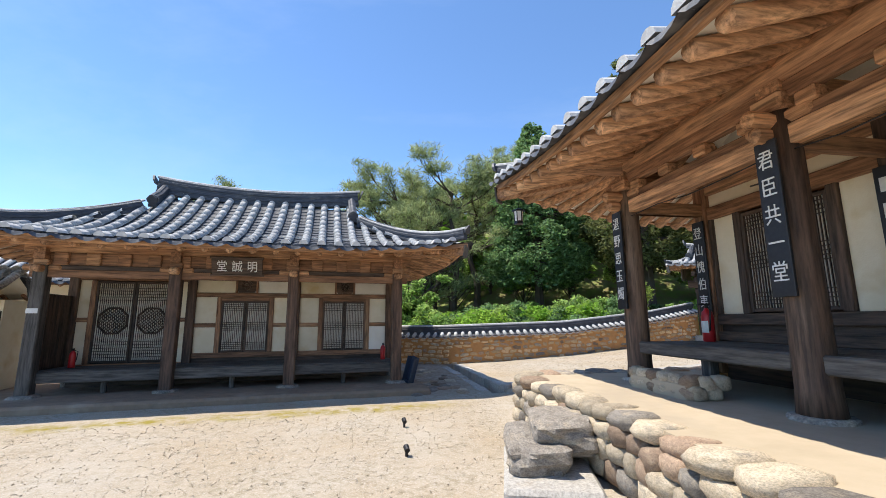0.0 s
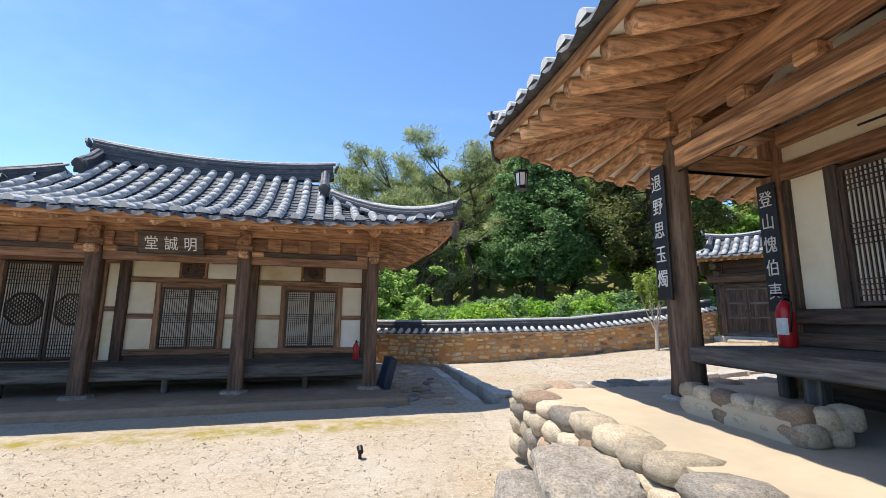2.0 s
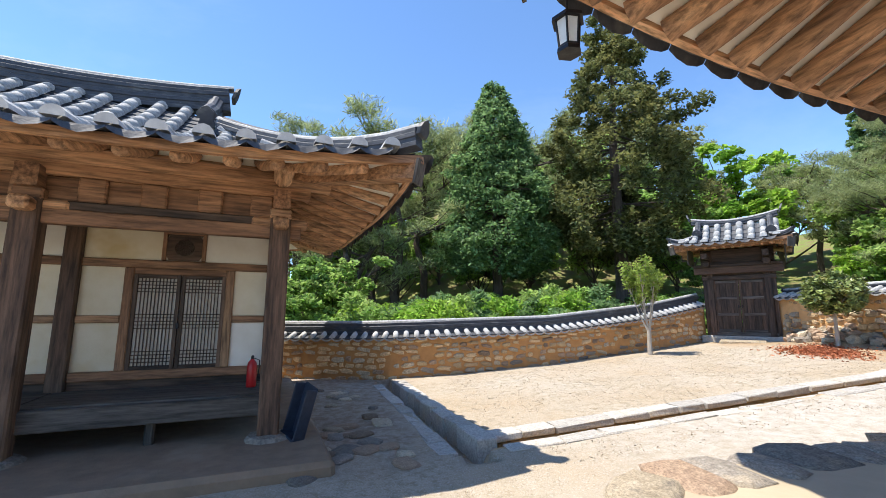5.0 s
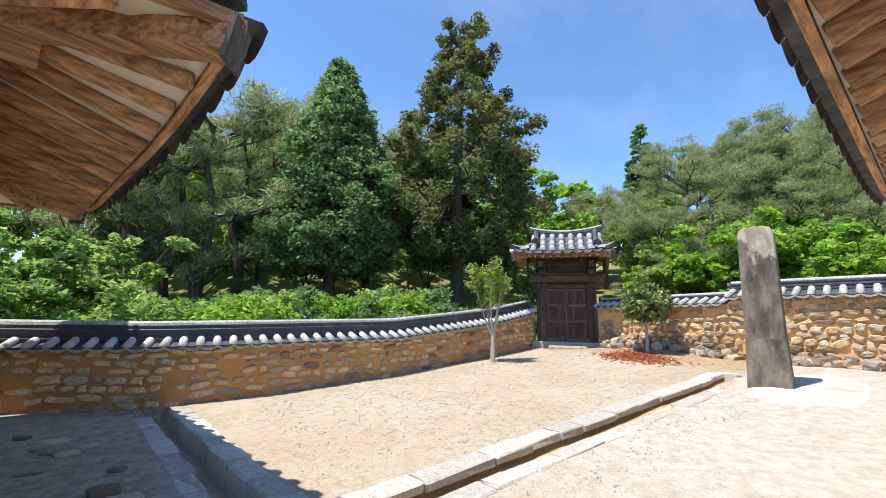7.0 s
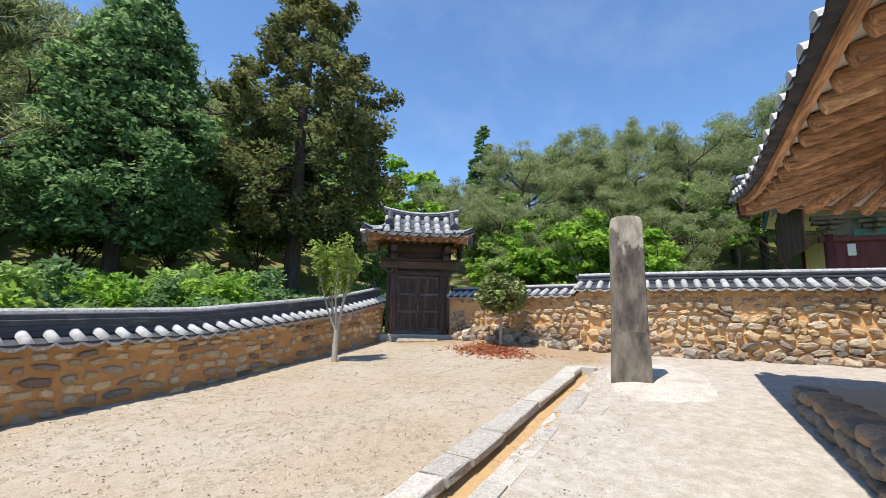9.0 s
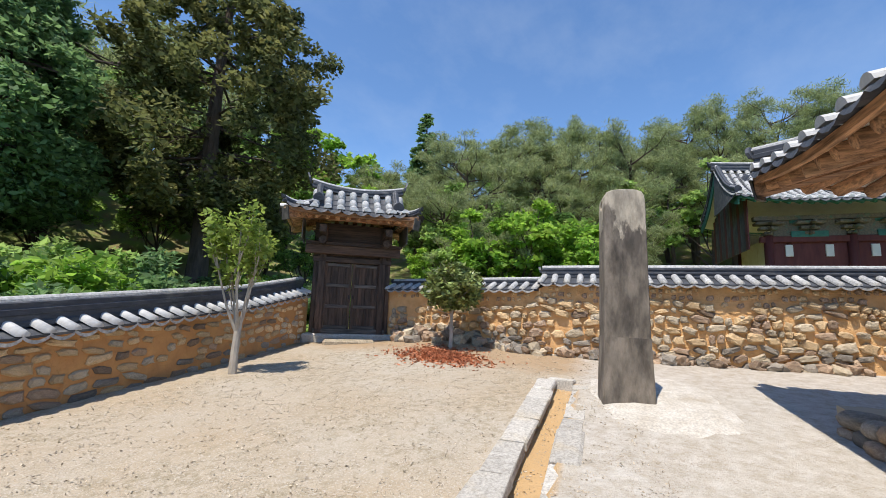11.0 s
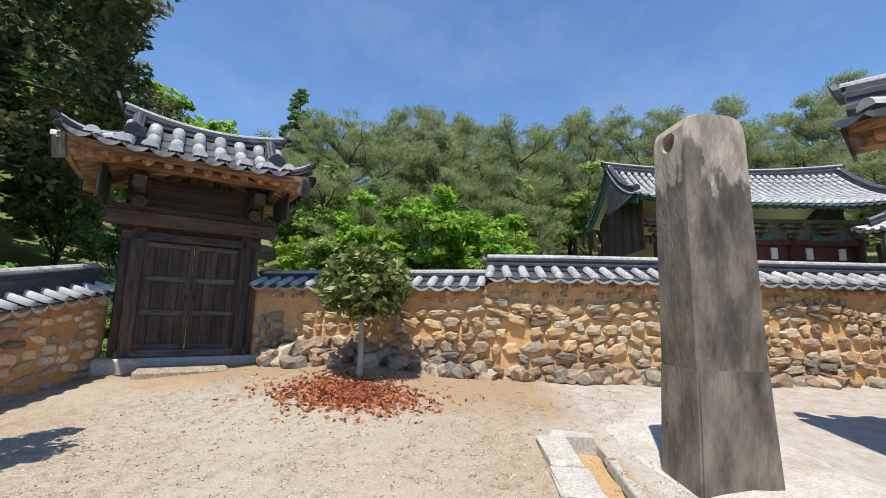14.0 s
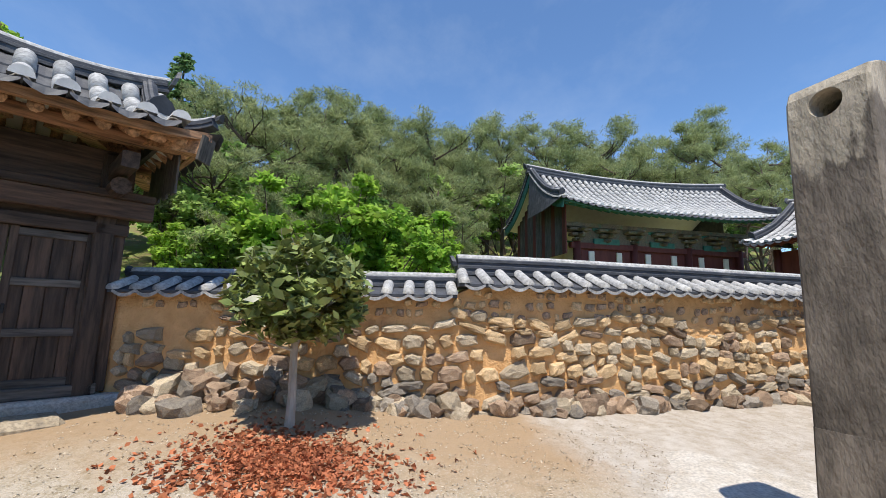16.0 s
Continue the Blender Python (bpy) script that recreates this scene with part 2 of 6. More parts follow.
def sweep(points, profile, side=None, up=Vector((0, 0, 1)), closed=True, caps=True):
    """Verts and faces of a profile (a, b) carried along points: a sideways, b upwards."""
    verts, faces = [], []
    k = len(profile)
    for i, p in enumerate(points):
        d = Vector(points[min(i + 1, len(points) - 1)]) - Vector(points[max(i - 1, 0)])
        s = d.cross(up).normalized() if side is None else side
        u = s.cross(d).normalized() if up.z == 1 else up
        for a, b in profile:
            verts.append(Vector(p) + s * a + u * b)
    for i in range(len(points) - 1):
        for j in range(k if closed else k - 1):
            j2 = (j + 1) % k
            faces.append((i * k + j, i * k + j2, (i + 1) * k + j2, (i + 1) * k + j))
    if caps and closed:
        faces.append(tuple(range(k - 1, -1, -1)))
        faces.append(tuple((len(points) - 1) * k + j for j in range(k)))
    return verts, faces


def tube(points, radii, sides=8):
    """A round bar through points with a radius at each."""
    verts, faces = [], []
    for i, p in enumerate(points):
        d = (Vector(points[min(i + 1, len(points) - 1)]) - Vector(points[max(i - 1, 0)])).normalized()
        s = d.cross(Vector((0, 0, 1)) if abs(d.z) < 0.9 else Vector((0, 1, 0))).normalized()
        u = s.cross(d)
        for j in range(sides):
            a = math.tau * j / sides
            verts.append(Vector(p) + (s * math.cos(a) + u * math.sin(a)) * radii[i])
    for i in range(len(points) - 1):
        for j in range(sides):
            j2 = (j + 1) % sides
            faces.append((i * sides + j, (i + 1) * sides + j, (i + 1) * sides + j2, i * sides + j2))
    faces.append(tuple(range(sides)))
    faces.append(tuple((len(points) - 1) * sides + j for j in range(sides - 1, -1, -1)))
    return verts, faces


class Joined:
    """Collects verts and faces for one mesh."""

    def __init__(self):
        self.v, self.f = [], []

    def add(self, vf, m=None):
        n0 = len(self.v)
        self.v += [m @ Vector(q) for q in vf[0]] if m is not None else list(vf[0])
        self.f += [tuple(i + n0 for i in f) for f in vf[1]]

    def out(self, name, material, parent, label="", smooth=False):
        return hung(name, raw(name, self.v, self.f, smooth), material, parent, label)


def bar(name, a, b, w, h, material, parent, label=""):
    """A squared timber from a to b."""
    pr = [(-w / 2, -h / 2 + 0.012), (-w / 2 + 0.012, -h / 2), (w / 2 - 0.012, -h / 2), (w / 2, -h / 2 + 0.012),
          (w / 2, h / 2 - 0.012), (w / 2 - 0.012, h / 2), (-w / 2 + 0.012, h / 2), (-w / 2, h / 2 - 0.012)]
    return hung(name, raw(name, *sweep([Vector(a), Vector(b)], pr)), material, parent, label)


def frame_matrix(p, along, up):
    """A pose at p with y along and z near up."""
    y = along.normalized()
    x = y.cross(up).normalized()
    z = x.cross(y)
    m = Matrix.Identity(4)
    for i, a in enumerate((x, y, z)):
        m[0][i], m[1][i], m[2][i] = a
    m[0][3], m[1][3], m[2][3] = p
    return m


# ---- the lie of the land ----


def ground_z(x, y):
    """The yard: level by the houses, rising towards the east wall."""
    t = max(0.0, x - 1.0)
    t = t if t < 12.5 else 12.5
    return -0.1 + 0.065 * t + 0.012 * (min(max(y, 0), 20) - 10.5) * (1.0 if x > 1 else 0.3 + 0.7 * max(0, x))


L_WALL = [(-9.0, 18.2), (-5.0, 17.2), (-2.0, 16.4), (0.3, 15.95), (1.4, 15.9), (3.2, 16.1), (4.5, 16.3), (6.5, 16.85), (8.2, 17.4), (9.7, 17.95), (10.9, 18.42)]
R_WALL = [(12.24, 16.93), (12.22, 15.6), (12.20, 14.3), (12.22, 12.62), (12.42, 11.4), (12.85, 9.6), (13.3, 7.9), (13.9, 5.4), (14.6, 2.4), (15.4, -1.2)]


def pieces_of(line):
    """The stretches of a polyline: start, unit direction, length, distance so far."""
    out, s = [], 0.0
    for a, b in zip(line, line[1:]):
        d = Vector(b) - Vector(a)
        out.append((Vector(a), d.normalized(), d.length, s))
        s += d.length
    return out, s


def on_line(line, s):
    segs, total = pieces_of(line)
    for a, d, n, s0 in segs:
        if s <= s0 + n or a is segs[-1][0]:
            return a + d * (s - s0), d
    return None


# hillside: how far outside the walls, and how steep by bearing from the yard's middle
CENTRE = Vector((6.0, 11.0))
BEARINGS = [-180, -95, -60, -20, 0, 20, 38, 47, 56, 66, 80, 100, 125, 150, 180]
STEEP = [0.0, 0.0, 0.08, 0.15, 0.42, 0.46, 0.34, 0.26, 0.28, 0.33, 0.38, 0.37, 0.30, 0.05, 0.0]


def hill_z(x, y):
    dx, dy = x - CENTRE.x, y - CENTRE.y
    r, az = math.hypot(dx, dy), math.degrees(math.atan2(dx, dy))
    steep = float(np.interp(az, BEARINGS, STEEP))
    foot = float(np.interp(az, [-180, -60, 0, 60, 90, 130, 180], [24, 20, 12, 14, 17, 22, 26]))
    d = max(0.0, r - foot)
    rise = steep * d * (1 - math.exp(-d / 6.0))
    rise = min(rise, steep * 34 + 0.04 * (d - 34)) if d > 34 else rise
    return rise


def trench(x, y):
    """Depth of the two drain channels."""
    if 9.9 < y < 15.9:
        c = 1.2 - (y - 10.4) * 0.19
        if abs(x - c) < 0.16:
            return 0.22
    if 1.05 < x < 9.75:
        c = 10.42 + (x - 1.05) * 0.148
        if abs(y - c) < 0.17:
            return 0.10
    return 0.0


def land_z(x, y):
    w = 0.012 * noise.noise(Vector((x * 1.7, y * 1.7, 0))) + 0.02 * noise.noise(Vector((x * 0.5, y * 0.5, 3)))
    mound = 0.16 * math.exp(-((x - 11.6) ** 2 + (y - 14.9) ** 2) / 1.6)
    far = hill_z(x, y)
    return ground_z(x, y) + far + w * (1 + min(far, 8)) + mound - trench(x, y)

# ---- ground ----


def axis(lo, hi, dense):
    out, v = [], lo
    while v < hi:
        out.append(v)
        step = min((s for a, b, s in dense if a <= v < b), default=None)
        v += step if step else max(0.6, 0.09 * min(abs(v - a) if v < a else abs(v - b) for a, b, s in dense) + 0.3)
    return out + [hi]


def ground_sheet():
    xs = axis(-400, 400, [(-10, 14, 0.25), (-0.2, 2.2, 0.07), (1, 10.2, 0.12)])
    ys = axis(-400, 400, [(-2, 20, 0.3), (9.8, 12.2, 0.07), (9.5, 16, 0.12)])
    nx = len(xs)
    verts = [(x, y, land_z(x, y)) for y in ys for x in xs]
    faces = [(j * nx + i, j * nx + i + 1, (j + 1) * nx + i + 1, (j + 1) * nx + i) for j in range(len(ys) - 1) for i in range(nx - 1)]
    me = raw("ground", verts, faces, True)
    ob = new("ground", me)
    return tagged(ob, "pale sandy courtyard earth rising into a wooded hillside", "ground", kind="structure")


def ground_material():
    """Pale gritty sand with worn grass flecks in the yard; leaf litter and grass on the hill."""
    m = bpy.data.materials.new("yard_sand")
    m.use_nodes = True
    nt = m.node_tree
    n, link = nt.nodes, nt.links.new
    b = n["Principled BSDF"]
    pos = n.new("ShaderNodeNewGeometry").outputs["Position"]

    def nz(scale, detail=5, rough=0.6):
        t = n.new("ShaderNodeTexNoise")
        t.inputs["Scale"].default_value, t.inputs["Detail"].default_value, t.inputs["Roughness"].default_value = scale, detail, rough
        link(pos, t.inputs["Vector"])
        return t.outputs["Fac"]

    def rng(f, a, c):
        r = n.new("ShaderNodeMapRange")
        r.inputs["From Min"].default_value, r.inputs["From Max"].default_value = a, c
        link(f, r.inputs["Value"])
        return r.outputs[0]

    def mix(f, a, c):
        x = n.new("ShaderNodeMix")
        x.data_type = "RGBA"
        link(f, x.inputs[0])
        for s, v in ((x.inputs[6], a), (x.inputs[7], c)):
            if isinstance(v, tuple):
                s.default_value = (*v, 1)
            else:
                link(v, s)
        return x.outputs[2]

    def math_node(op, a, c):
        x = n.new("ShaderNodeMath")
        x.operation = op
        for s, v in zip(x.inputs, (a, c)):
            if isinstance(v, (float, int)):
                s.default_value = v
            else:
                link(v, s)
        return x.outputs[0]

    base = mix(rng(nz(0.45), 0.36, 0.64), (0.50, 0.44, 0.355), (0.455, 0.36, 0.25))
    fleck = math_node("MULTIPLY", rng(nz(9, 9, 0.75), 0.47, 0.58), rng(nz(0.8, 4), 0.33, 0.60))
    sand = mix(math_node("MULTIPLY", fleck, 0.9), base, (0.33, 0.275, 0.185))
    sand = mix(rng(nz(48, 3), 0.52, 0.75), sand, (0.60, 0.545, 0.47))
    sep = n.new("ShaderNodeSeparateXYZ")
    link(pos, sep.inputs[0])
    wob = math_node("MULTIPLY", math_node("SUBTRACT", nz(1.6, 4), 0.5), 1.6)
    # bare brown earth round the east wall's foot
    ex = math_node("ADD", sep.outputs["X"], wob)
    sand = mix(math_node("MULTIPLY", rng(ex, 10.1, 11.0), 0.75), sand, (0.40, 0.27, 0.155))
    # damp dark earth between house and drain
    dx = math_node("SUBTRACT", 1.0, math_node("ABSOLUTE", math_node("ADD", math_node("SUBTRACT", sep.outputs["X"], -1.2), wob), 0))
    wx = math_node("ADD", dx, 1.0)
    yy = rng(math_node("ADD", sep.outputs["Y"], wob), 9.6, 10.4)
    damp = math_node("MULTIPLY", rng(wx, 0.0, 0.5), yy)
    sand = mix(math_node("MULTIPLY", damp, 0.8), sand, mix(rng(nz(7, 6, 0.75), 0.4, 0.6), (0.26, 0.19, 0.135), (0.47, 0.40, 0.33)))
    # yellow moss at the house's drip line
    my = math_node("SUBTRACT", math_node("SUBTRACT", sep.outputs["Y"], math_node("MULTIPLY", sep.outputs["X"], 0.278)), 8.62)
    band = rng(math_node("ABSOLUTE", math_node("ADD", my, math_node("MULTIPLY", wob, 0.35)), 0), 0.42, 0.10)
    left = rng(sep.outputs["X"], 0.7, -0.6)
    moss = math_node("MULTIPLY", math_node("MULTIPLY", band, left), rng(nz(5, 5), 0.38, 0.62))
    sand = mix(moss, sand, (0.31, 0.25, 0.045))
    # pale granite grit south of the drain, orange earth in its bed
    line = math_node("SUBTRACT", sep.outputs["Y"], math_node("ADD", math_node("MULTIPLY", sep.outputs["X"], 0.148), 10.265))
    south = math_node("MULTIPLY", rng(math_node("ADD", line, math_node("MULTIPLY", wob, 0.4)), 0.1, -0.4), rng(math_node("ADD", sep.outputs["X"], wob), 1.6, 4.5))
    grit = mix(rng(nz(6, 9, 0.72), 0.38, 0.62), (0.43, 0.385, 0.325), (0.61, 0.58, 0.535))
    sand = mix(math_node("MULTIPLY", south, 0.8), sand, grit)
    bed = math_node("MULTIPLY", rng(math_node("ABSOLUTE", line, 0), 0.26, 0.18), math_node("MULTIPLY", rng(sep.outputs["X"], 1.2, 1.6), rng(sep.outputs["X"], 9.9, 9.6)))
    sand = mix(bed, sand, (0.56, 0.37, 0.185))
    # fine dark specks of grit everywhere
    speck = math_node("MULTIPLY", rng(nz(38, 6, 0.85), 0.53, 0.64), rng(nz(2.2, 5), 0.35, 0.58))
    sand = mix(math_node("MULTIPLY", speck, 0.9), sand, (0.27, 0.22, 0.155))
    hill = mix(rng(nz(1.3, 6), 0.4, 0.6), (0.22, 0.18, 0.09), (0.20, 0.26, 0.07))
    cx = math_node("SUBTRACT", sep.outputs["X"], CENTRE.x)
    cy = math_node("SUBTRACT", sep.outputs["Y"], CENTRE.y)
    wall_side = math_node("MAXIMUM", rng(sep.outputs["Y"], 17.8, 18.6), rng(sep.outputs["X"], 13.4, 14.6))
    link(mix(wall_side, sand, hill), b.inputs["Base Color"])
    b.inputs["Roughness"].default_value = 0.95
    b.inputs["Specular IOR Level"].default_value = 0.2
    bp = n.new("ShaderNodeBump")
    bp.inputs["Strength"].default_value, bp.inputs["Distance"].default_value = 0.7, 0.03
    link(math_node("ADD", nz(70, 2), nz(14, 5)), bp.inputs["Height"])
    link(bp.outputs[0], b.inputs["Normal"])
    return m


ground = ground_sheet()
ground.data.materials.append(ground_material())

# ---- tiled roofs ----


def cover_tile(r=0.078, length=0.36, capped=True):
    v, f = [], []
    for y, k in ((0.0, 1.0), (length, 0.985)):
        for j in range(7):
            a = math.pi * j / 6
            v.append((math.cos(a) * r * k, y, math.sin(a) * r * k))
    f += [(j, j + 1, j + 8, j + 7) for j in range(6)]
    f += [(3, 2, 1, 0), (6, 5, 4, 3), (6, 3, 0)]
    return v, f


TILE_VF = cover_tile()
TILE_MESH = raw("cover_tile", *TILE_VF, True)
TILE_MESH.materials.append(TILE)


class Roof:
    """A hanok roof in its house's frame: ridge along x; hips beyond rx0 and rx1 (none where they meet the ends)."""

    def __init__(self, x0, x1, y0, y1, rx0, rx1, ez, lift, rz, tilt=0.0, bow=0.47):
        self.tilt, self.bow = tilt, bow
        self.x0, self.x1, self.y0, self.y1, self.rx0, self.rx1, self.ez, self.lift, self.rz = x0, x1, y0, y1, rx0, rx1, ez, lift, rz
        self.xc, self.yc, self.hx, self.hy = (x0 + x1) / 2, (y0 + y1) / 2, (x1 - x0) / 2, (y1 - y0) / 2

    def z(self, x, y):
        d = min(y - self.y0, self.y1 - y)
        if x > self.rx1:
            d = min(d, self.x1 - x)
        elif x < self.rx0:
            d = min(d, x - self.x0)
        f = max(0.0, d / self.hy)
        cx = max(0.0, (abs(x - self.xc) / self.hx - 0.35) / 0.65) ** 2
        cy = max(0.0, (abs(y - self.yc) / self.hy - 0.35) / 0.65) ** 2
        return self.tilt * (y - self.y0) / (self.y1 - self.y0) + self.ez + (self.rz - self.ez) * (self.bow * f + (1 - self.bow) * f * f) + self.lift * cx * (cy if self.rx1 < self.x1 - 0.01 else 0.5 + 0.5 * cy)

    def point(self, x, y, dz=0.0):
        return Vector((x, y, self.z(x, y) + dz))

    def rows(self, gap):
        """Every tile course: (side, lower end, upper end) in plan."""
        out = []
        n = int((self.x1 - self.x0 - 0.16) / gap)
        for i in range(n + 1):
            x = self.x0 + 0.08 + i * (self.x1 - self.x0 - 0.16) / n
            reach = self.hy - 0.1
            if x > self.rx1:
                reach = min(reach, self.x1 - x)
            elif x < self.rx0:
                reach = min(reach, x - self.x0)
            out.append(("front", (x, self.y0), (x, self.y0 + reach)))
            out.append(("back", (x, self.y1), (x, self.y1 - reach)))
        if self.rx1 < self.x1 - 0.01:
            n = int((self.y1 - self.y0 - 0.16) / gap)
            for i in range(n + 1):
                y = self.y0 + 0.08 + i * (self.y1 - self.y0 - 0.16) / n
                reach = min(y - self.y0, self.y1 - y)
                out.append(("right", (self.x1, y), (self.x1 - min(reach, self.x1 - self.rx1), y)))
                out.append(("left", (self.x0, y), (self.x0 + min(reach, self.rx0 - self.x0), y)))
        return out


def tile_roof(roof, root, gap=0.36, single=(), limit=300, size=1.2, rng_seed=1):
    """Cover tiles, pan tiles and the boards under them, as parts of root."""
    rnd = random.Random(rng_seed)
    rest, pans, ends, count = Joined(), Joined(), Joined(), 0
    for side, a, b in roof.rows(gap):
        a, b = Vector(a), Vector(b)
        run = (b - a).length
        if run < 0.12:
            continue
        d = (b - a) / run
        across = Vector((-d.y, d.x))
        s, first = -0.09, True
        while s < run - 0.05:
            e = min(s + 0.31, run)
            p, q = roof.point(*(a + d * s), 0.035), roof.point(*(a + d * e), 0.035)
            lean = Vector((0, 0, 1))
            m = frame_matrix(p + Vector((0, 0, rnd.uniform(-0.006, 0.006))), q - p + Vector((rnd.uniform(-0.006, 0.006), rnd.uniform(-0.006, 0.006), -0.012)), lean)
            m = m @ Matrix.Diagonal((size, 1, size, 1))
            if first:
                ends.add(TILE_VF, m)
                first = False
            elif side in single and count < limit:
                hung("tile", TILE_MESH, TILE, root, m=m)
                count += 1
            else:
                rest.add(TILE_VF, m)
            s = e
        # the trough on one side of the course
        for sgn in (1,):
            cross = [-0.5, -0.3, 0.0, 0.3, 0.5]
            verts, faces, steps, s = [], [], [], -0.08
            while s < run:
                steps += [(s, 0.022), (min(s + 0.2, run), 0.0)]
                s += 0.2
            for s, up in steps:
                for c in cross:
                    o = a + d * s + across * (c + 0.5) * gap * sgn
                    x, y = min(max(o.x, roof.x0 - 0.08), roof.x1 + 0.08), min(max(o.y, roof.y0 - 0.08), roof.y1 + 0.08)
                    verts.append(roof.point(x, y, up - 0.03 * (1 - (2 * c) ** 2)))
            n = len(cross)
            for i in range(len(steps) - 1):
                for j in range(n - 1):
                    faces.append((i * n + j, i * n + j + 1, (i + 1) * n + j + 1, (i + 1) * n + j))
            k = len(verts)
            for j in range(n):
                verts.append(Vector(verts[j]) + Vector((-d.x * 0.035, -d.y * 0.035, -0.04 - 0.045 * (1 - (2 * cross[j]) ** 2))))
            for j in range(n - 1):
                faces.append((j, k + j, k + j + 1, j + 1))
            pans.add((verts, faces))
    tagged(ends.out("eave_tiles", TILE_WHITE, root, "pale lime-bedded end tiles along the eaves"), kind="stuff")
    rest.out("cover_tiles", TILE_JOINED, root, "rows of rounded grey cover tiles").update_tag()
    tagged(root.children[-1], kind="stuff")
    # the shade in the troughs is in this dark colour
    tagged(pans.out("pan_tiles", TILE_DARK, root, "grooved pan tiles with groove shade in their dark colour"), kind="stuff")


def ridge_profile(w, h, layers):
    """Stacked flat tiles: every other course stands out."""
    pts = []
    for i in range(layers):
        k = w / 2 * (1.0 if i % 2 == 0 else 0.86)
        pts += [(k, h * i / layers), (k, h * (i + 0.82) / layers)]
    top = [(w * 0.30 * math.cos(a), h + w * 0.30 * math.sin(a)) for a in (0.2, 0.8, 1.57, 2.34, 2.94)]
    return pts + top + [(-a, b) for a, b in reversed(pts)]


def ridge(name, pts, w, h, layers, root, finial=0.0, finial_start=0.0):
    ob = hung(name, raw(name, *sweep(pts, ridge_profile(w, h, layers))), TILE_RIDGE, root, "stacked ridge tiles with shade in their dark colour")
    # round pale cap tiles along the top
    caps = Joined()
    for a, b in zip(pts, pts[1:]):
        n = max(1, round((b - a).length / 0.33))
        for i in range(n):
            p, q = a.lerp(b, i / n), a.lerp(b, (i + 1) / n)
            caps.add(TILE_VF, frame_matrix(p + Vector((0, 0, h)), q - p, Vector((0, 0, 1))) @ Matrix.Diagonal((w * 4.6, (q - p).length / 0.34, w * 4.2, 1)))
    caps.out("cap_tiles", TILE_JOINED, ob)
    for end, nxt, k in ((pts[-1], pts[-2], finial), (pts[0], pts[1], finial_start)):
        if k:
            d = (end - nxt).normalized()
            s = d.cross(Vector((0, 0, 1))).normalized()
            lean = Vector((0, 0, 1)) + d * 0.35
            outline = [(-0.62, 0), (-0.7, 0.45), (-0.45, 0.85), (0, 1.15), (0.45, 0.85), (0.7, 0.45), (0.62, 0)]
            base = end + Vector((0, 0, h * 0.55))
            v = [base + s * a * k + lean * b * k + d * o for o in (0.0, 0.05) for a, b in outline]
            n = len(outline)
            f = [tuple(range(n)), tuple(range(2 * n - 1, n - 1, -1))] + [(i, n + i, n + (i + 1) % n, (i + 1) % n) for i in range(n)]
            hung("end_tile", raw("end_tile", v, f), TILE_DARK, ob, "upright dark ornamental end tile")
    return ob


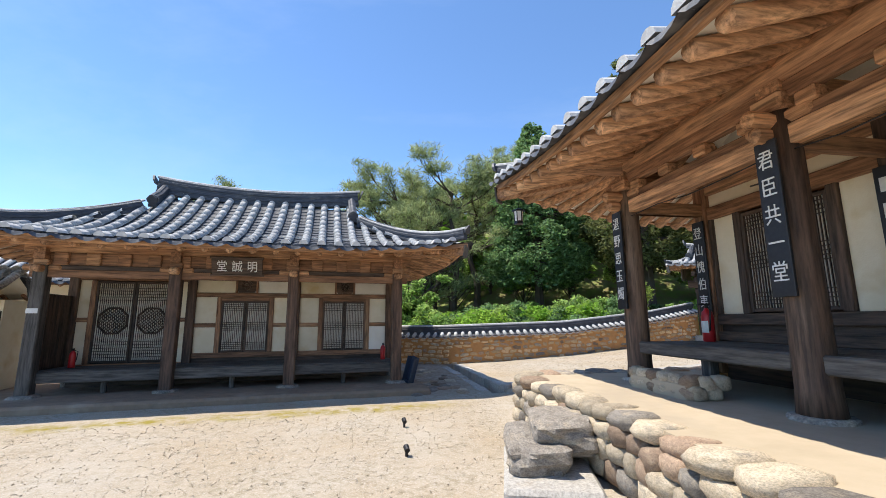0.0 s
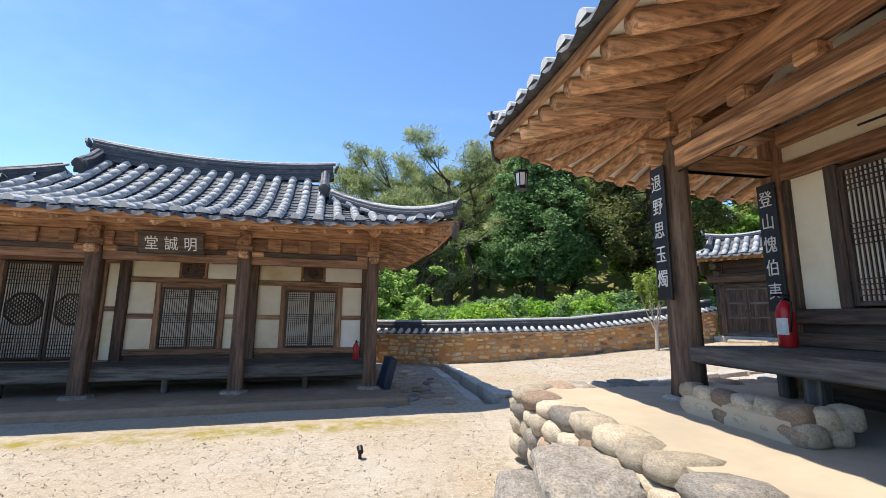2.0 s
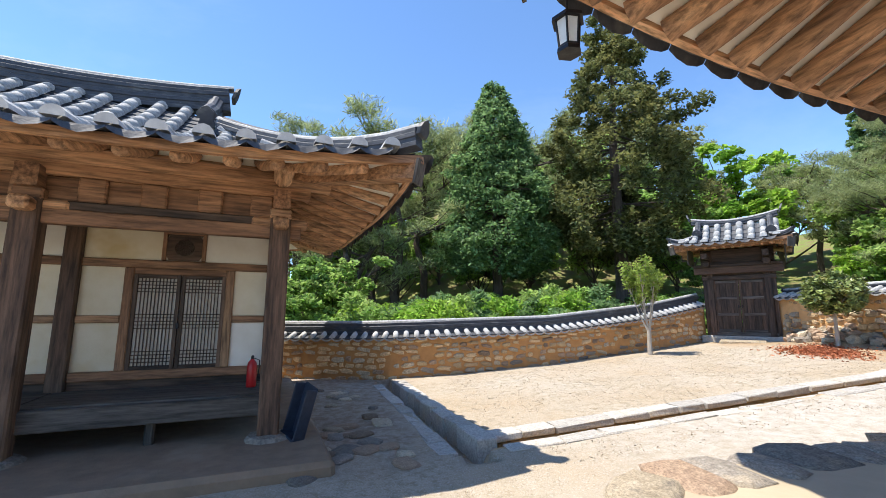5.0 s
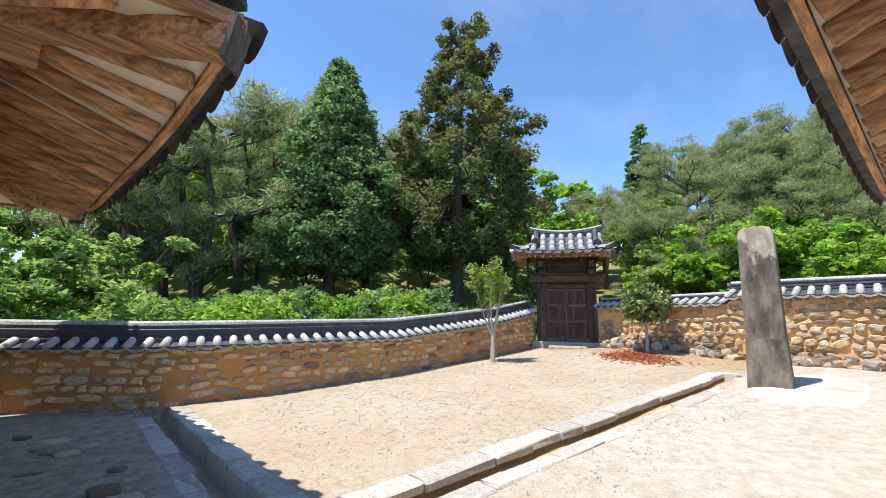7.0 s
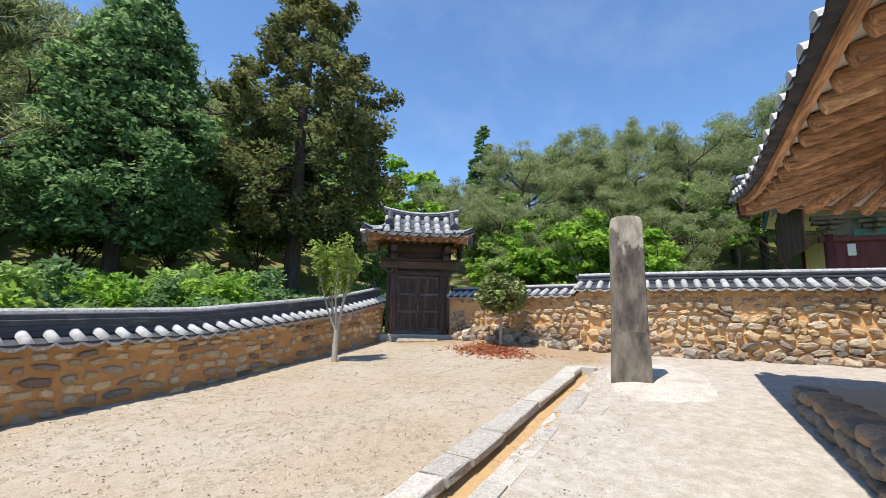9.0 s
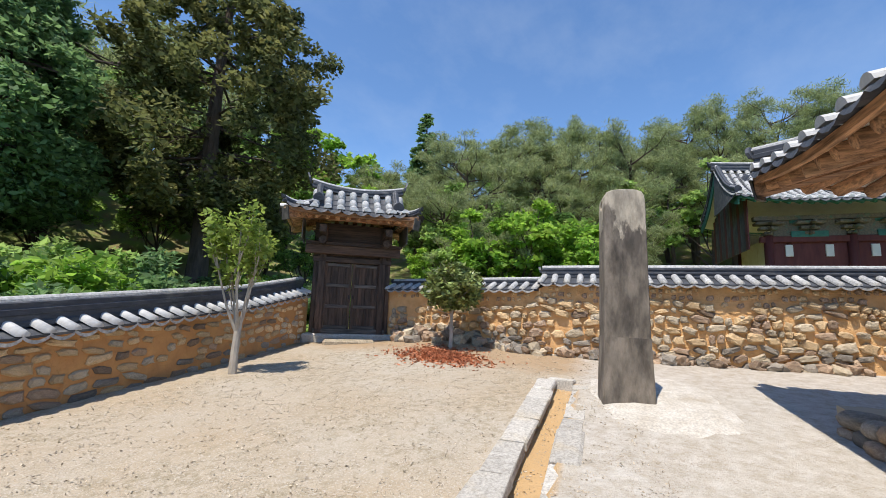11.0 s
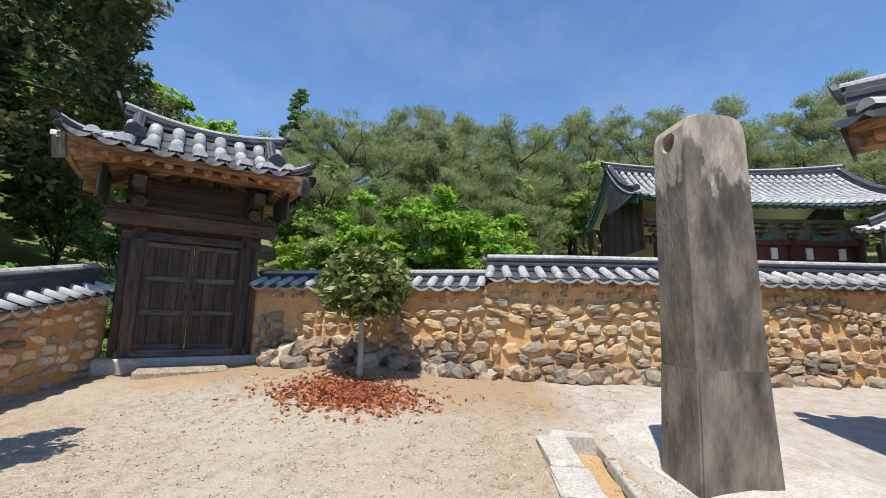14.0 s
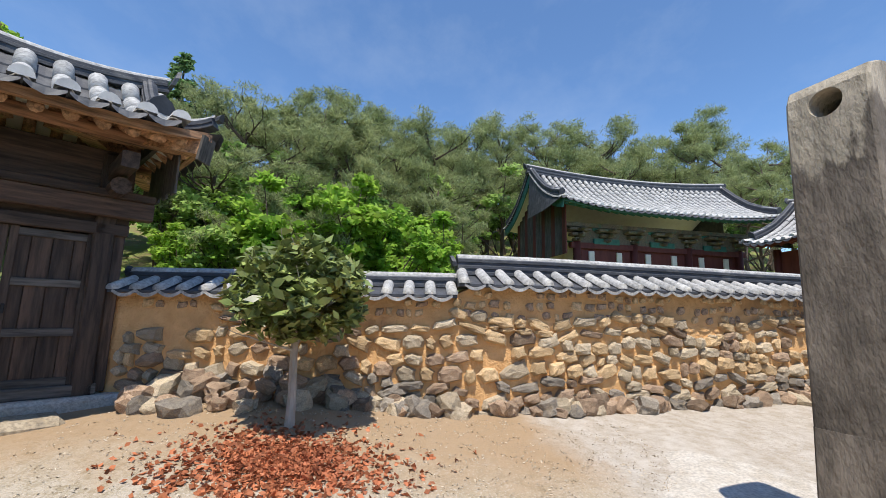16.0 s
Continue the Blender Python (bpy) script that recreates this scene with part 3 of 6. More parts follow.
def timber_eaves(roof, root, cols, woods, gap=0.42, rad=0.062, depth=0.5, sides=("front", "back", "right", "left")):
    """Plaster soffit, round rafters with fanned corners, hip rafters and the board along the edge. cols: x0, x1, y0, y1 of the posts' lines."""
    cx0, cx1, cy0, cy1 = cols
    n, k = 36, 30
    verts, faces = [], []
    for j in range(k + 1):
        for i in range(n + 1):
            x = roof.x0 + 0.1 + (roof.x1 - roof.x0 - 0.2) * i / n
            y = roof.y0 + 0.1 + (roof.y1 - roof.y0 - 0.2) * j / k
            verts.append(roof.point(x, y, -0.085))
    for j in range(k):
        for i in range(n):
            faces.append((j * (n + 1) + i, (j + 1) * (n + 1) + i, (j + 1) * (n + 1) + i + 1, j * (n + 1) + i + 1))
    hung("soffit", raw("soffit", verts, faces, True), PLASTER_WHITE, root, "lime-plastered soffit between the rafters")

    def rafter(p, q):
        a, b = roof.point(*p, -0.085 - rad), roof.point(*q, -0.085 - rad)
        mid = a.lerp(b, 0.5)
        mid.z = min(roof.z(mid.x, mid.y) - 0.085 - rad, mid.z + 0.03)
        me = raw("rafter", *tube([a, mid, b], [rad * 1.08, rad, rad * 0.85], 9), True)
        hung("rafter", me, woods[1] if abs(p[1] - q[1]) > abs(p[0] - q[0]) else woods[0], root)

    hip = roof.rx1 < roof.x1 - 0.01
    for side in sides:
        along_x = side in ("front", "back")
        if not along_x and not hip:
            continue
        lo, hi = (roof.x0, roof.x1) if along_x else (roof.y0, roof.y1)
        c0, c1 = (cx0, cx1) if along_x else (cy0, cy1)
        edge = {"front": roof.y0 + 0.14, "back": roof.y1 - 0.14, "right": roof.x1 - 0.14, "left": roof.x0 + 0.14}[side]
        inner = {"front": cy0 + depth, "back": cy1 - depth, "right": cx1 - depth, "left": cx0 + depth}[side]
        m = int((hi - lo - 0.5) / gap)
        for i in range(m + 1):
            t = lo + 0.25 + (hi - lo - 0.5) * i / m
            tin = t
            if hip:
                fan = 0.45
                if t > c1 - fan:
                    tin = c1 - fan + (t - c1 + fan) * 0.16
                elif t < c0 + fan:
                    tin = c0 + fan + (t - c0 - fan) * 0.16
            p, q = ((t, edge), (tin, inner)) if along_x else ((edge, t), (inner, tin))
            rafter(p, q)
    if hip:
        for sx, px in ((roof.x0, cx0), (roof.x1, cx1)):
            for sy, py in ((roof.y0, cy0), (roof.y1, cy1)):
                tip = roof.point(sx + (0.08 if sx < px else -0.08), sy + (0.08 if sy < py else -0.08), -0.17)
                inn = roof.point(px + (0.9 if sx < px else -0.9), py + (0.9 if sy < py else -0.9), -0.24)
                mid = tip.lerp(inn, 0.45)
                mid.z = min(mid.z, roof.z(mid.x, mid.y) - 0.2)
                pr = [(-0.09, -0.13), (0.09, -0.13), (0.09, 0.09), (-0.09, 0.09)]
                hung("hip_rafter", raw("hip_rafter", *sweep([tip, mid, inn], pr)), woods[0], root)
                d = (tip - inn).normalized()
                pr = [(-0.11, -0.19), (0.11, -0.19), (0.11, 0.10), (-0.11, 0.10)]
                hung("end_board", raw("end_board", *sweep([tip + d * 0.005, tip + d * 0.035], pr)), WOOD_GREY[2], root, "grey weathered board on the hip rafter's end")
    # edge board
    def edge_line(fixed, lo, hi, along_x):
        pts = []
        for i in range(25):
            t = lo + (hi - lo) * i / 24
            x, y = (t, fixed) if along_x else (fixed, t)
            pts.append(roof.point(x, y, -0.06))
        pr = [(-0.035, -0.055), (0.035, -0.055), (0.035, 0.035), (-0.035, 0.035)]
        hung("eave_board", raw("eave_board", *sweep(pts, pr)), woods[0 if along_x else 1], root)
    edge_line(roof.y0 + 0.06, roof.x0 + 0.06, roof.x1 - 0.06, True)
    edge_line(roof.y1 - 0.06, roof.x0 + 0.06, roof.x1 - 0.06, True)
    if hip:
        edge_line(roof.x0 + 0.06, roof.y0 + 0.06, roof.y1 - 0.06, False)
        edge_line(roof.x1 - 0.06, roof.y0 + 0.06, roof.y1 - 0.06, False)


def roof_ridges(roof, root, h=0.42, w=0.2, layers=6, sag=0.22, hip_h=0.24):
    rz = roof.rz
    pts = []
    for i in range(13):
        t = i / 12
        x = roof.rx0 - 0.1 + (roof.rx1 - roof.rx0 + 0.2) * t
        pts.append(Vector((x, roof.yc, rz - 0.12 + sag * (2 * t - 1) ** 2)))
    ridge("main_ridge", pts, w, h, layers, root, 0.22, 0.22)
    hip = roof.rx1 < roof.x1 - 0.01
    for rx, ex, s in ((roof.rx0, roof.x0, 1), (roof.rx1, roof.x1, -1)):
        for y_e, sy in ((roof.y0, 1), (roof.y1, -1)):
            run = abs(ex - rx) if hip else 0.0
            x_in = rx + s * 0.12
            bottom = y_e + sy * (run if hip else 0.35)
            pts = [roof.point(x_in, roof.yc + (bottom - roof.yc) * t, 0.02 + (0.06 * t if t > 0.7 else 0)) for t in (0.02, 0.25, 0.5, 0.75, 1.0)]
            ridge("gable_ridge", pts, w * 0.85, hip_h, 3, root, 0.2)
            if hip:
                pts = []
                for i in range(9):
                    t = i / 8
                    q = roof.point(rx + (ex - rx) * (0.02 + 0.95 * t), bottom + (y_e - bottom) * (0.02 + 0.95 * t), 0.0)
                    q.z += hip_h * 0.35 * t ** 2.5
                    pts.append(q)
                ridge("hip_ridge", pts, w * 0.8, hip_h * 0.9, 4, root, hip_h * 0.62)
        if hip:
            # boarded gable
            zb = roof.z(rx - s * 0.01, roof.yc)
            half = roof.hy - abs(ex - rx)
            v = []
            for o in (0.0, 0.05):
                for t in (-1, -0.5, 0, 0.5, 1):
                    y = roof.yc + half * t
                    v.append(Vector((rx + s * o, y, roof.z(rx + s * 0.02, y) - 0.02)))
                v += [Vector((rx + s * o, roof.yc + half, zb - 0.15)), Vector((rx + s * o, roof.yc - half, zb - 0.15))]
            f = [tuple(range(7)), tuple(range(13, 6, -1))] + [(i, 7 + i, 7 + (i + 1) % 7, (i + 1) % 7) for i in range(7)]
            hung("gable_board", raw("gable_board", v, f), WOOD_GREY[2], root)

# ---- parts of timber houses ----


def post(x, y, z0, z1, w, root, woods=None, round_=False, name="column", label=""):
    woods = woods or WOOD
    if round_:
        pts = [Vector((x, y, z0 + (z1 - z0) * t)) for t in (0, 0.08, 0.5, 1)]
        return hung(name, raw(name, *tube(pts, [w * 0.58, w * 0.53, w * 0.5, w * 0.46], 18), True), woods[2], root, label)
    return part(name, box(x - w / 2, y - w / 2, z0, x + w / 2, y + w / 2, z1, 0.02), woods[2], root, label)


def stone_base(x, y, z, w, root, h=0.12):
    rnd = random.Random(int(x * 100 + y * 7))
    v, f = [], []
    rings = ((0.62, -0.1), (0.66, 0.35), (0.58, 0.85), (0.3, 1.0))
    for r, t in rings:
        for j in range(10):
            a = math.tau * j / 10
            k = w * r * 2 * (0.92 + 0.16 * rnd.random())
            v.append((x + k * math.cos(a), y + k * math.sin(a), z + h * t))
    for i in range(len(rings) - 1):
        f += [(i * 10 + j, i * 10 + (j + 1) % 10, (i + 1) * 10 + (j + 1) % 10, (i + 1) * 10 + j) for j in range(10)]
    f.append(tuple(range(30, 40)))
    return hung("base_stone", raw("base_stone", v, f), STONE_GREY, root, "rough grey footing stone")


def lattice_leaf(x0, x1, y, z0, z1, root, style="bars"):
    """One paper-backed lattice leaf of a door or window, facing -y."""
    leaf_ob = hung("door_leaf", raw("door_leaf", *sweep([Vector((x0, y + 0.03, (z0 + z1) / 2)), Vector((x1, y + 0.03, (z0 + z1) / 2))],
                   [(-0.004, -(z1 - z0) / 2), (0.004, -(z1 - z0) / 2), (0.004, (z1 - z0) / 2), (-0.004, (z1 - z0) / 2)])), PAPER, root, "paper-backed wooden lattice leaf")
    s = 0.05
    for a, b in (((x0, z0), (x0 + s, z1)), ((x1 - s, z0), (x1, z1))):
        part("stile", box(a[0], y - 0.02, a[1], b[0], y + 0.03, b[1], 0.006), WOOD_DARK[2], leaf_ob)
    for a, b in (((x0 + s, z0), (x1 - s, z0 + s)), ((x0 + s, z1 - s), (x1 - s, z1))):
        part("rail", box(a[0], y - 0.018, a[1], b[0], y + 0.03, b[1], 0.006), WOOD_DARK[0], leaf_ob)
    w, h = x1 - x0 - 2 * s, z1 - z0 - 2 * s
    lat = Joined()

    def stick(ax, az, bx, bz, t=0.011):
        lat.add(sweep([Vector((ax, y + 0.008, az)), Vector((bx, y + 0.008, bz))],
                      [(-0.009, -t / 2), (0.009, -t / 2), (0.009, t / 2), (-0.009, t / 2)] if ax != bx else
                      [(-t / 2, -0.009), (t / 2, -0.009), (t / 2, 0.009), (-t / 2, 0.009)],
                      side=None if ax != bx else Vector((1, 0, 0)), up=Vector((0, 0, 1)) if ax != bx else Vector((0, 1, 0))))

    n = max(5, round(w / 0.042))
    for i in range(1, n):
        stick(x0 + s + w * i / n, z0 + s, x0 + s + w * i / n, z1 - s)
    bands = {"bars": (0.04, 0.08, 0.12, 0.16, 0.42, 0.46, 0.50, 0.54, 0.58, 0.84, 0.88, 0.92, 0.96),
             "octagon": (0.04, 0.08, 0.12, 0.16, 0.2, 0.24, 0.78, 0.82, 0.86, 0.9, 0.94)}[style]
    for t in bands:
        stick(x0 + s, z0 + s + h * t, x1 - s, z0 + s + h * t)
    if style == "octagon":
        c, r = Vector((x0 + s + w / 2, z0 + s + h * 0.51)), w * 0.46
        ring = [(c.x + r * math.cos(a), c.y + r * math.sin(a)) for a in [math.pi / 8 + k * math.pi / 4 for k in range(8)]]
        for (ax, az), (bx, bz) in zip(ring, ring[1:] + ring[:1]):
            lat.add(tube([Vector((ax, y - 0.004, az)), Vector((bx, y - 0.004, bz))], [0.02, 0.02], 4))
        for k in range(-5, 6):
            o = k * r * 0.17
            e = math.sqrt(max(0.0, (r * 0.92) ** 2 - o * o)) / 1.4142
            for g in (1, -1):
                mx, mz = c.x + o * 0.7071, c.y - g * o * 0.7071
                lat.add(tube([Vector((mx - e, y - 0.001, mz - g * e)), Vector((mx + e, y - 0.001, mz + g * e))], [0.007, 0.007], 4))
    lat.out("lattice", WOOD_DARK[2], leaf_ob, "fine dark lattice bars")
    return leaf_ob


def vent_window(x0, x1, y, z0, z1, root):
    """Small square board with a round latticed hole."""
    n = 24
    cx, cz, r = (x0 + x1) / 2, (z0 + z1) / 2, (z1 - z0) * 0.33
    outer = []
    for i in range(n):
        a = math.tau * i / n
        k = 1 / max(abs(math.cos(a)) / ((x1 - x0) / 2), abs(math.sin(a)) / ((z1 - z0) / 2))
        outer.append((cx + k * math.cos(a), cz + k * math.sin(a)))
    inner = [(cx + r * math.cos(math.tau * i / n), cz + r * math.sin(math.tau * i / n)) for i in range(n)]
    v = [(a, y, b) for a, b in outer] + [(a, y, b) for a, b in inner] + [(a, y + 0.04, b) for a, b in inner]
    f = [(i, (i + 1) % n, n + (i + 1) % n, n + i) for i in range(n)] + [(n + i, n + (i + 1) % n, 2 * n + (i + 1) % n, 2 * n + i) for i in range(n)]
    ob = hung("vent_window", raw("vent_window", v, f), WOOD_DARK[0], root, "small square vent with a round lattice")
    part("frame", box(x0 - 0.05, y - 0.02, z1, x1 + 0.05, y + 0.04, z1 + 0.05, 0.005), WOOD[0], ob)
    part("frame", box(x0 - 0.05, y - 0.02, z0, x0, y + 0.04, z1, 0.005), WOOD[2], ob)
    part("frame", box(x1, y - 0.02, z0, x1 + 0.05, y + 0.04, z1, 0.005), WOOD[2], ob)
    hung("paper", raw("paper", [(x0, y + 0.04, z0), (x1, y + 0.04, z0), (x1, y + 0.04, z1), (x0, y + 0.04, z1)], [(0, 1, 2, 3)]), PAPER, ob)
    lat = Joined()
    for k in range(-4, 5):
        o = k * r * 0.2
        e = math.sqrt(max(0, r * r - o * o)) / 1.4142
        for g in (1, -1):
            mx, mz = cx + o * 0.7071, cz - g * o * 0.7071
            lat.add(tube([Vector((mx - e, y + 0.02, mz - g * e)), Vector((mx + e, y + 0.02, mz + g * e))], [0.008, 0.008], 4))
    lat.out("lattice", WOOD_DARK[0], ob)


def panel(x0, x1, y, z0, z1, root, material=None, t=0.05):
    return part("plaster_panel", box(x0, y, z0, x1, y + t, z1, 0.004), material or PLASTER, root)


def beam(x0, x1, y, z0, z1, root, d=0.12, woods=None, name="beam", label=""):
    return part(name, box(x0, y - d / 2, z0, x1, y + d / 2, z1, 0.012), (woods or WOOD)[0], root, label)


def letters(text, size, gap, material, parent, place, vertical=True):
    """Brush characters set one under another (or side by side), as flat raised meshes facing -y."""
    for i, ch in enumerate(text):
        cu = bpy.data.curves.new("character", "FONT")
        cu.body, cu.size, cu.extrude, cu.align_x, cu.align_y, cu.resolution_u = ch, size, 0.003, "CENTER", "CENTER", 2
        tmp = bpy.data.objects.new("character", cu)
        scene.collection.objects.link(tmp)
        bpy.context.view_layer.update()
        me = bpy.data.meshes.new_from_object(tmp.evaluated_get(bpy.context.evaluated_depsgraph_get()))
        bpy.data.objects.remove(tmp)
        me.materials.clear()
        o = Vector((0, 0, -gap * i)) if vertical else Vector((gap * i, 0, 0))
        hung("character", me, material, parent, m=Matrix.Translation(Vector(place) + o) @ pose(0, 0, 0, 90, 0, 0) @ Matrix.Diagonal((0.84, 1, 1, 1)))


def extinguisher(m, label, s=1.0):
    root = thing("fire_extinguisher", m, label, "fire extinguisher", "fire extinguishers")
    prof = [(0.0, 0.0), (0.075, 0.0), (0.085, 0.02), (0.085, 0.36), (0.07, 0.43), (0.035, 0.47), (0.03, 0.49), (0.0, 0.49)]
    v, f, n = [], [], 16
    for r, z in prof:
        v += [(r * s * math.cos(math.tau * j / n), r * s * math.sin(math.tau * j / n), z * s) for j in range(n)]
    for i in range(len(prof) - 1):
        f += [(i * n + j, i * n + (j + 1) % n, (i + 1) * n + (j + 1) % n, (i + 1) * n + j) for j in range(n)]
    hung("cylinder", raw("cylinder", v, f, True), RED, root)
    part("valve", box(-0.025 * s, -0.025 * s, 0.48 * s, 0.025 * s, 0.025 * s, 0.54 * s, 0.005), METAL_BLACK, root)
    part("handle", box(-0.015 * s, -0.12 * s, 0.53 * s, 0.015 * s, 0.05 * s, 0.555 * s, 0.004), METAL_BLACK, root)
    hung("hose", raw("hose", *tube([Vector((0.03, 0, 0.5)) * s, Vector((0.12, 0, 0.46)) * s, Vector((0.115, -0.01, 0.3)) * s, Vector((0.10, -0.02, 0.16)) * s], [0.011 * s] * 4, 7), True), METAL_BLACK, root)
    v, f = [], []
    for k, z in enumerate((0.13, 0.3)):
        for j in range(9):
            a = -math.pi * 0.9 + math.pi * 0.8 * j / 8
            v.append((0.0868 * s * math.cos(a), 0.0868 * s * math.sin(a), z * s))
    f = [(j, j + 1, 10 + j, 9 + j) for j in range(8)]
    hung("sticker", raw("sticker", v, f), WHITE_INK, root, "pale instruction label") if s > 0.9 else None
    return root


# ---- the long house with three bays ----
BAY = 2.46
house = thing("tiled_house", pose(-1.17, 10.72, 0, 0, 0, 15.6), "old timber house with cream plaster bays under a grey tiled roof", "house")
hr = Roof(-8.85, 1.5, -1.32, 5.7, -6.15, -0.95, 3.06, 0.27, 4.88)


def long_house(root):
    W0, WY = 0.24, 1.3
    for i in range(4):
        x = -BAY * i
        post(x, 0, 0.06, 2.72, 0.24, root, WOOD_POST if i < 3 else WOOD_GREY, label="weathered square timber column")
        stone_base(x, 0, 0.0, 0.2, root, 0.09)
        post(x, WY, 0.3, 2.72, 0.2, root, WOOD_POST)
        post(x, 4.2, 0.0, 2.72, 0.22, root)
        # bracket arms over each column
        part("bracket", box(x - 0.09, -0.3, 2.52, x + 0.09, 0.42, 2.66, 0.03), WOOD_LIGHT[1], root)
        part("bracket", box(x - 0.34, -0.07, 2.56, x + 0.34, 0.07, 2.68, 0.03), WOOD_LIGHT[0], root)
        part("bracket_block", box(x - 0.13, -0.13, 2.66, x + 0.13, 0.13, 2.79, 0.02), WOOD[0], root)
        bar("cross_beam", (x, -0.2, 2.9), (x, 4.4, 2.9), 0.2, 0.24, WOOD[1], root)
    # long timbers over the columns
    pz = hr.z(-3.69, 0) - 0.085 - 0.13 - 0.10
    beam(-BAY * 3 - 0.2, 0.25, 0, 2.42, 2.58, root, 0.13)
    beam(-BAY * 3 - 0.35, 0.35, 0, pz - 0.25, pz - 0.1, root, 0.11, WOOD_LIGHT)
    for i in range(13):
        x = -BAY * 3 + 0.31 + i * 0.57
        part("spacer_block", box(x - 0.13, -0.07, 2.68, x + 0.13, 0.07, pz - 0.25, 0.02), WOOD[0], root)
    beam(-BAY * 3, 0, 0, 2.58, 2.68, root, 0.09, WOOD_DARK)
    beam(-BAY * 3, 0, 0.02, 2.68, pz - 0.25, root, 0.05, WOOD)
    panel(-BAY * 3, 0, -0.03, pz + 0.08, pz + 0.3, root, PLASTER_WHITE, 0.04)
    hung("purlin", raw("purlin", *tube([Vector((-BAY * 3 - 0.6, 0, pz)), Vector((0.6, 0, pz))], [0.125, 0.125], 14), True), WOOD_LIGHT[0], root)
    hung("purlin", raw("purlin", *tube([Vector((0, -0.6, pz)), Vector((0, 4.8, pz))], [0.12, 0.12], 14), True), WOOD_LIGHT[1], root)
    # front wall behind the veranda
    beam(-BAY * 3, 0, WY, 2.72, 2.98, root, 0.14)
    panel(-BAY * 3, 0, WY, 2.98, 3.55, root, PLASTER)
    for i in range(3):
        x1, x0 = -BAY * i - 0.1, -BAY * (i + 1) + 0.1
        if i < 2:
            zt, zm, zd1, zd0, zb = 2.68, 2.17, 2.02, 0.78, 0.62
            beam(x0, x1, WY, zm - 0.06, zm + 0.05, root, 0.12)
            beam(x0, x1, WY, zb, zb + 0.12, root, 0.13)
            beam(x0, x1, WY, 2.66, 2.74, root, 0.12)
            part("skirting_board", box(x0, WY - 0.02, 0.40, x1, WY + 0.04, zb, 0.005), WOOD_DARK[0], root)
            c = (x0 + x1) / 2 + 0.02
            d0, d1 = c - 0.56, c + 0.56
            for a, b in ((d0 - 0.11, d0), (d1, d1 + 0.11)):
                part("door_post", box(a, WY - 0.06, zb + 0.12, b, WY + 0.06, zm - 0.06, 0.01), WOOD[2], root)
            part("door_head", box(d0, WY - 0.05, zd1, d1, WY + 0.05, zm - 0.06, 0.008), WOOD[0], root)
            lattice_leaf(d0, c - 0.004, WY - 0.03, zb + 0.12, zd1, root)
            lattice_leaf(c + 0.004, d1, WY - 0.03, zb + 0.12, zd1, root)
            part("door_pull", box(c - 0.02, WY - 0.075, 1.28, c + 0.02, WY - 0.05, 1.36, 0.006), METAL_BLACK, root)
            for a, b, wide in ((x0, d0 - 0.11, 0), (d1 + 0.11, x1, 1)):
                beam(a, b, WY, 1.36, 1.46, root, 0.10)
                panel(a, b, WY - 0.01, zb + 0.12, 1.36, root, PLASTER_WHITE if wide and i == 0 else PLASTER)
                panel(a, b, WY - 0.01, 1.46, zm - 0.06, root, PLASTER)
            vent_window(c - 0.22, c + 0.22, WY - 0.03, zm + 0.06, 2.60, root)
            panel(x0, c - 0.27, WY - 0.01, zm + 0.05, 2.66, root, PLASTER)
            panel(c + 0.27, x1, WY - 0.01, zm + 0.05, 2.66, root, PLASTER_WHITE)
        else:
            beam(x0, x1, WY, 2.48, 2.60, root, 0.13)
            beam(x0, x1, WY, 0.42, 0.54, root, 0.13)
            panel(x0, x1, WY - 0.01, 2.60, 2.72, root, PLASTER)
            d0, d1 = x0 + 0.34, x1 - 0.32
            for a, b in ((d0 - 0.11, d0), (d1, d1 + 0.11)):
                part("door_post", box(a, WY - 0.06, 0.54, b, WY + 0.06, 2.48, 0.01), WOOD[2], root)
            c = (d0 + d1) / 2
            lattice_leaf(d0, c - 0.004, WY - 0.03, 0.56, 2.46, root, "octagon")
            lattice_leaf(c + 0.004, d1, WY - 0.03, 0.56, 2.46, root, "octagon")
            for a, b in ((x0, d0 - 0.11), (d1 + 0.11, x1)):
                beam(a, b, WY, 1.50, 1.60, root, 0.10)
                panel(a, b, WY - 0.01, 0.54, 1.50, root)
                panel(a, b, WY - 0.01, 1.60, 2.48, root)
        # veranda: edge beam and floor planks
        beam(x0 - 0.0, x1 + 0.0, 0.10, 0.28, 0.50, root, 0.10, WOOD_GREY, "veranda_edge")
        for k in range(6):
            y = 0.16 + k * 0.185
            part("veranda_plank", box(x0 - 0.09, y, 0.46, x1 + 0.09, y + 0.18, 0.515, 0.005), WOOD_GREY[0], root)
        post((x0 + x1) / 2, 0.25, 0.0, 0.28, 0.1, root, WOOD_GREY, name="veranda_leg")
    # closed sides and back
    panel(-BAY * 3, 0, 4.2, 0.1, 3.5, root, PLASTER, 0.1)
    for x, s in ((0, -1), (-BAY * 3, 1)):
        for z0, z1 in ((0.5, 1.4), (1.5, 2.1), (2.2, 3.4)):
            part("plaster_panel", box(x - 0.03, WY + 0.1, z0, x + 0.03, 4.1, z1, 0.004), PLASTER_WHITE, root)
        for z in (0.42, 1.45, 2.15):
            part("side_rail", box(x - 0.06, WY + 0.1, z - 0.06, x + 0.06, 4.1, z + 0.06, 0.01), WOOD[1], root)
        part("side_base", box(x - 0.05, WY, -0.05, x + 0.05, 4.2, 0.4, 0.01), STONE_GREY, root)
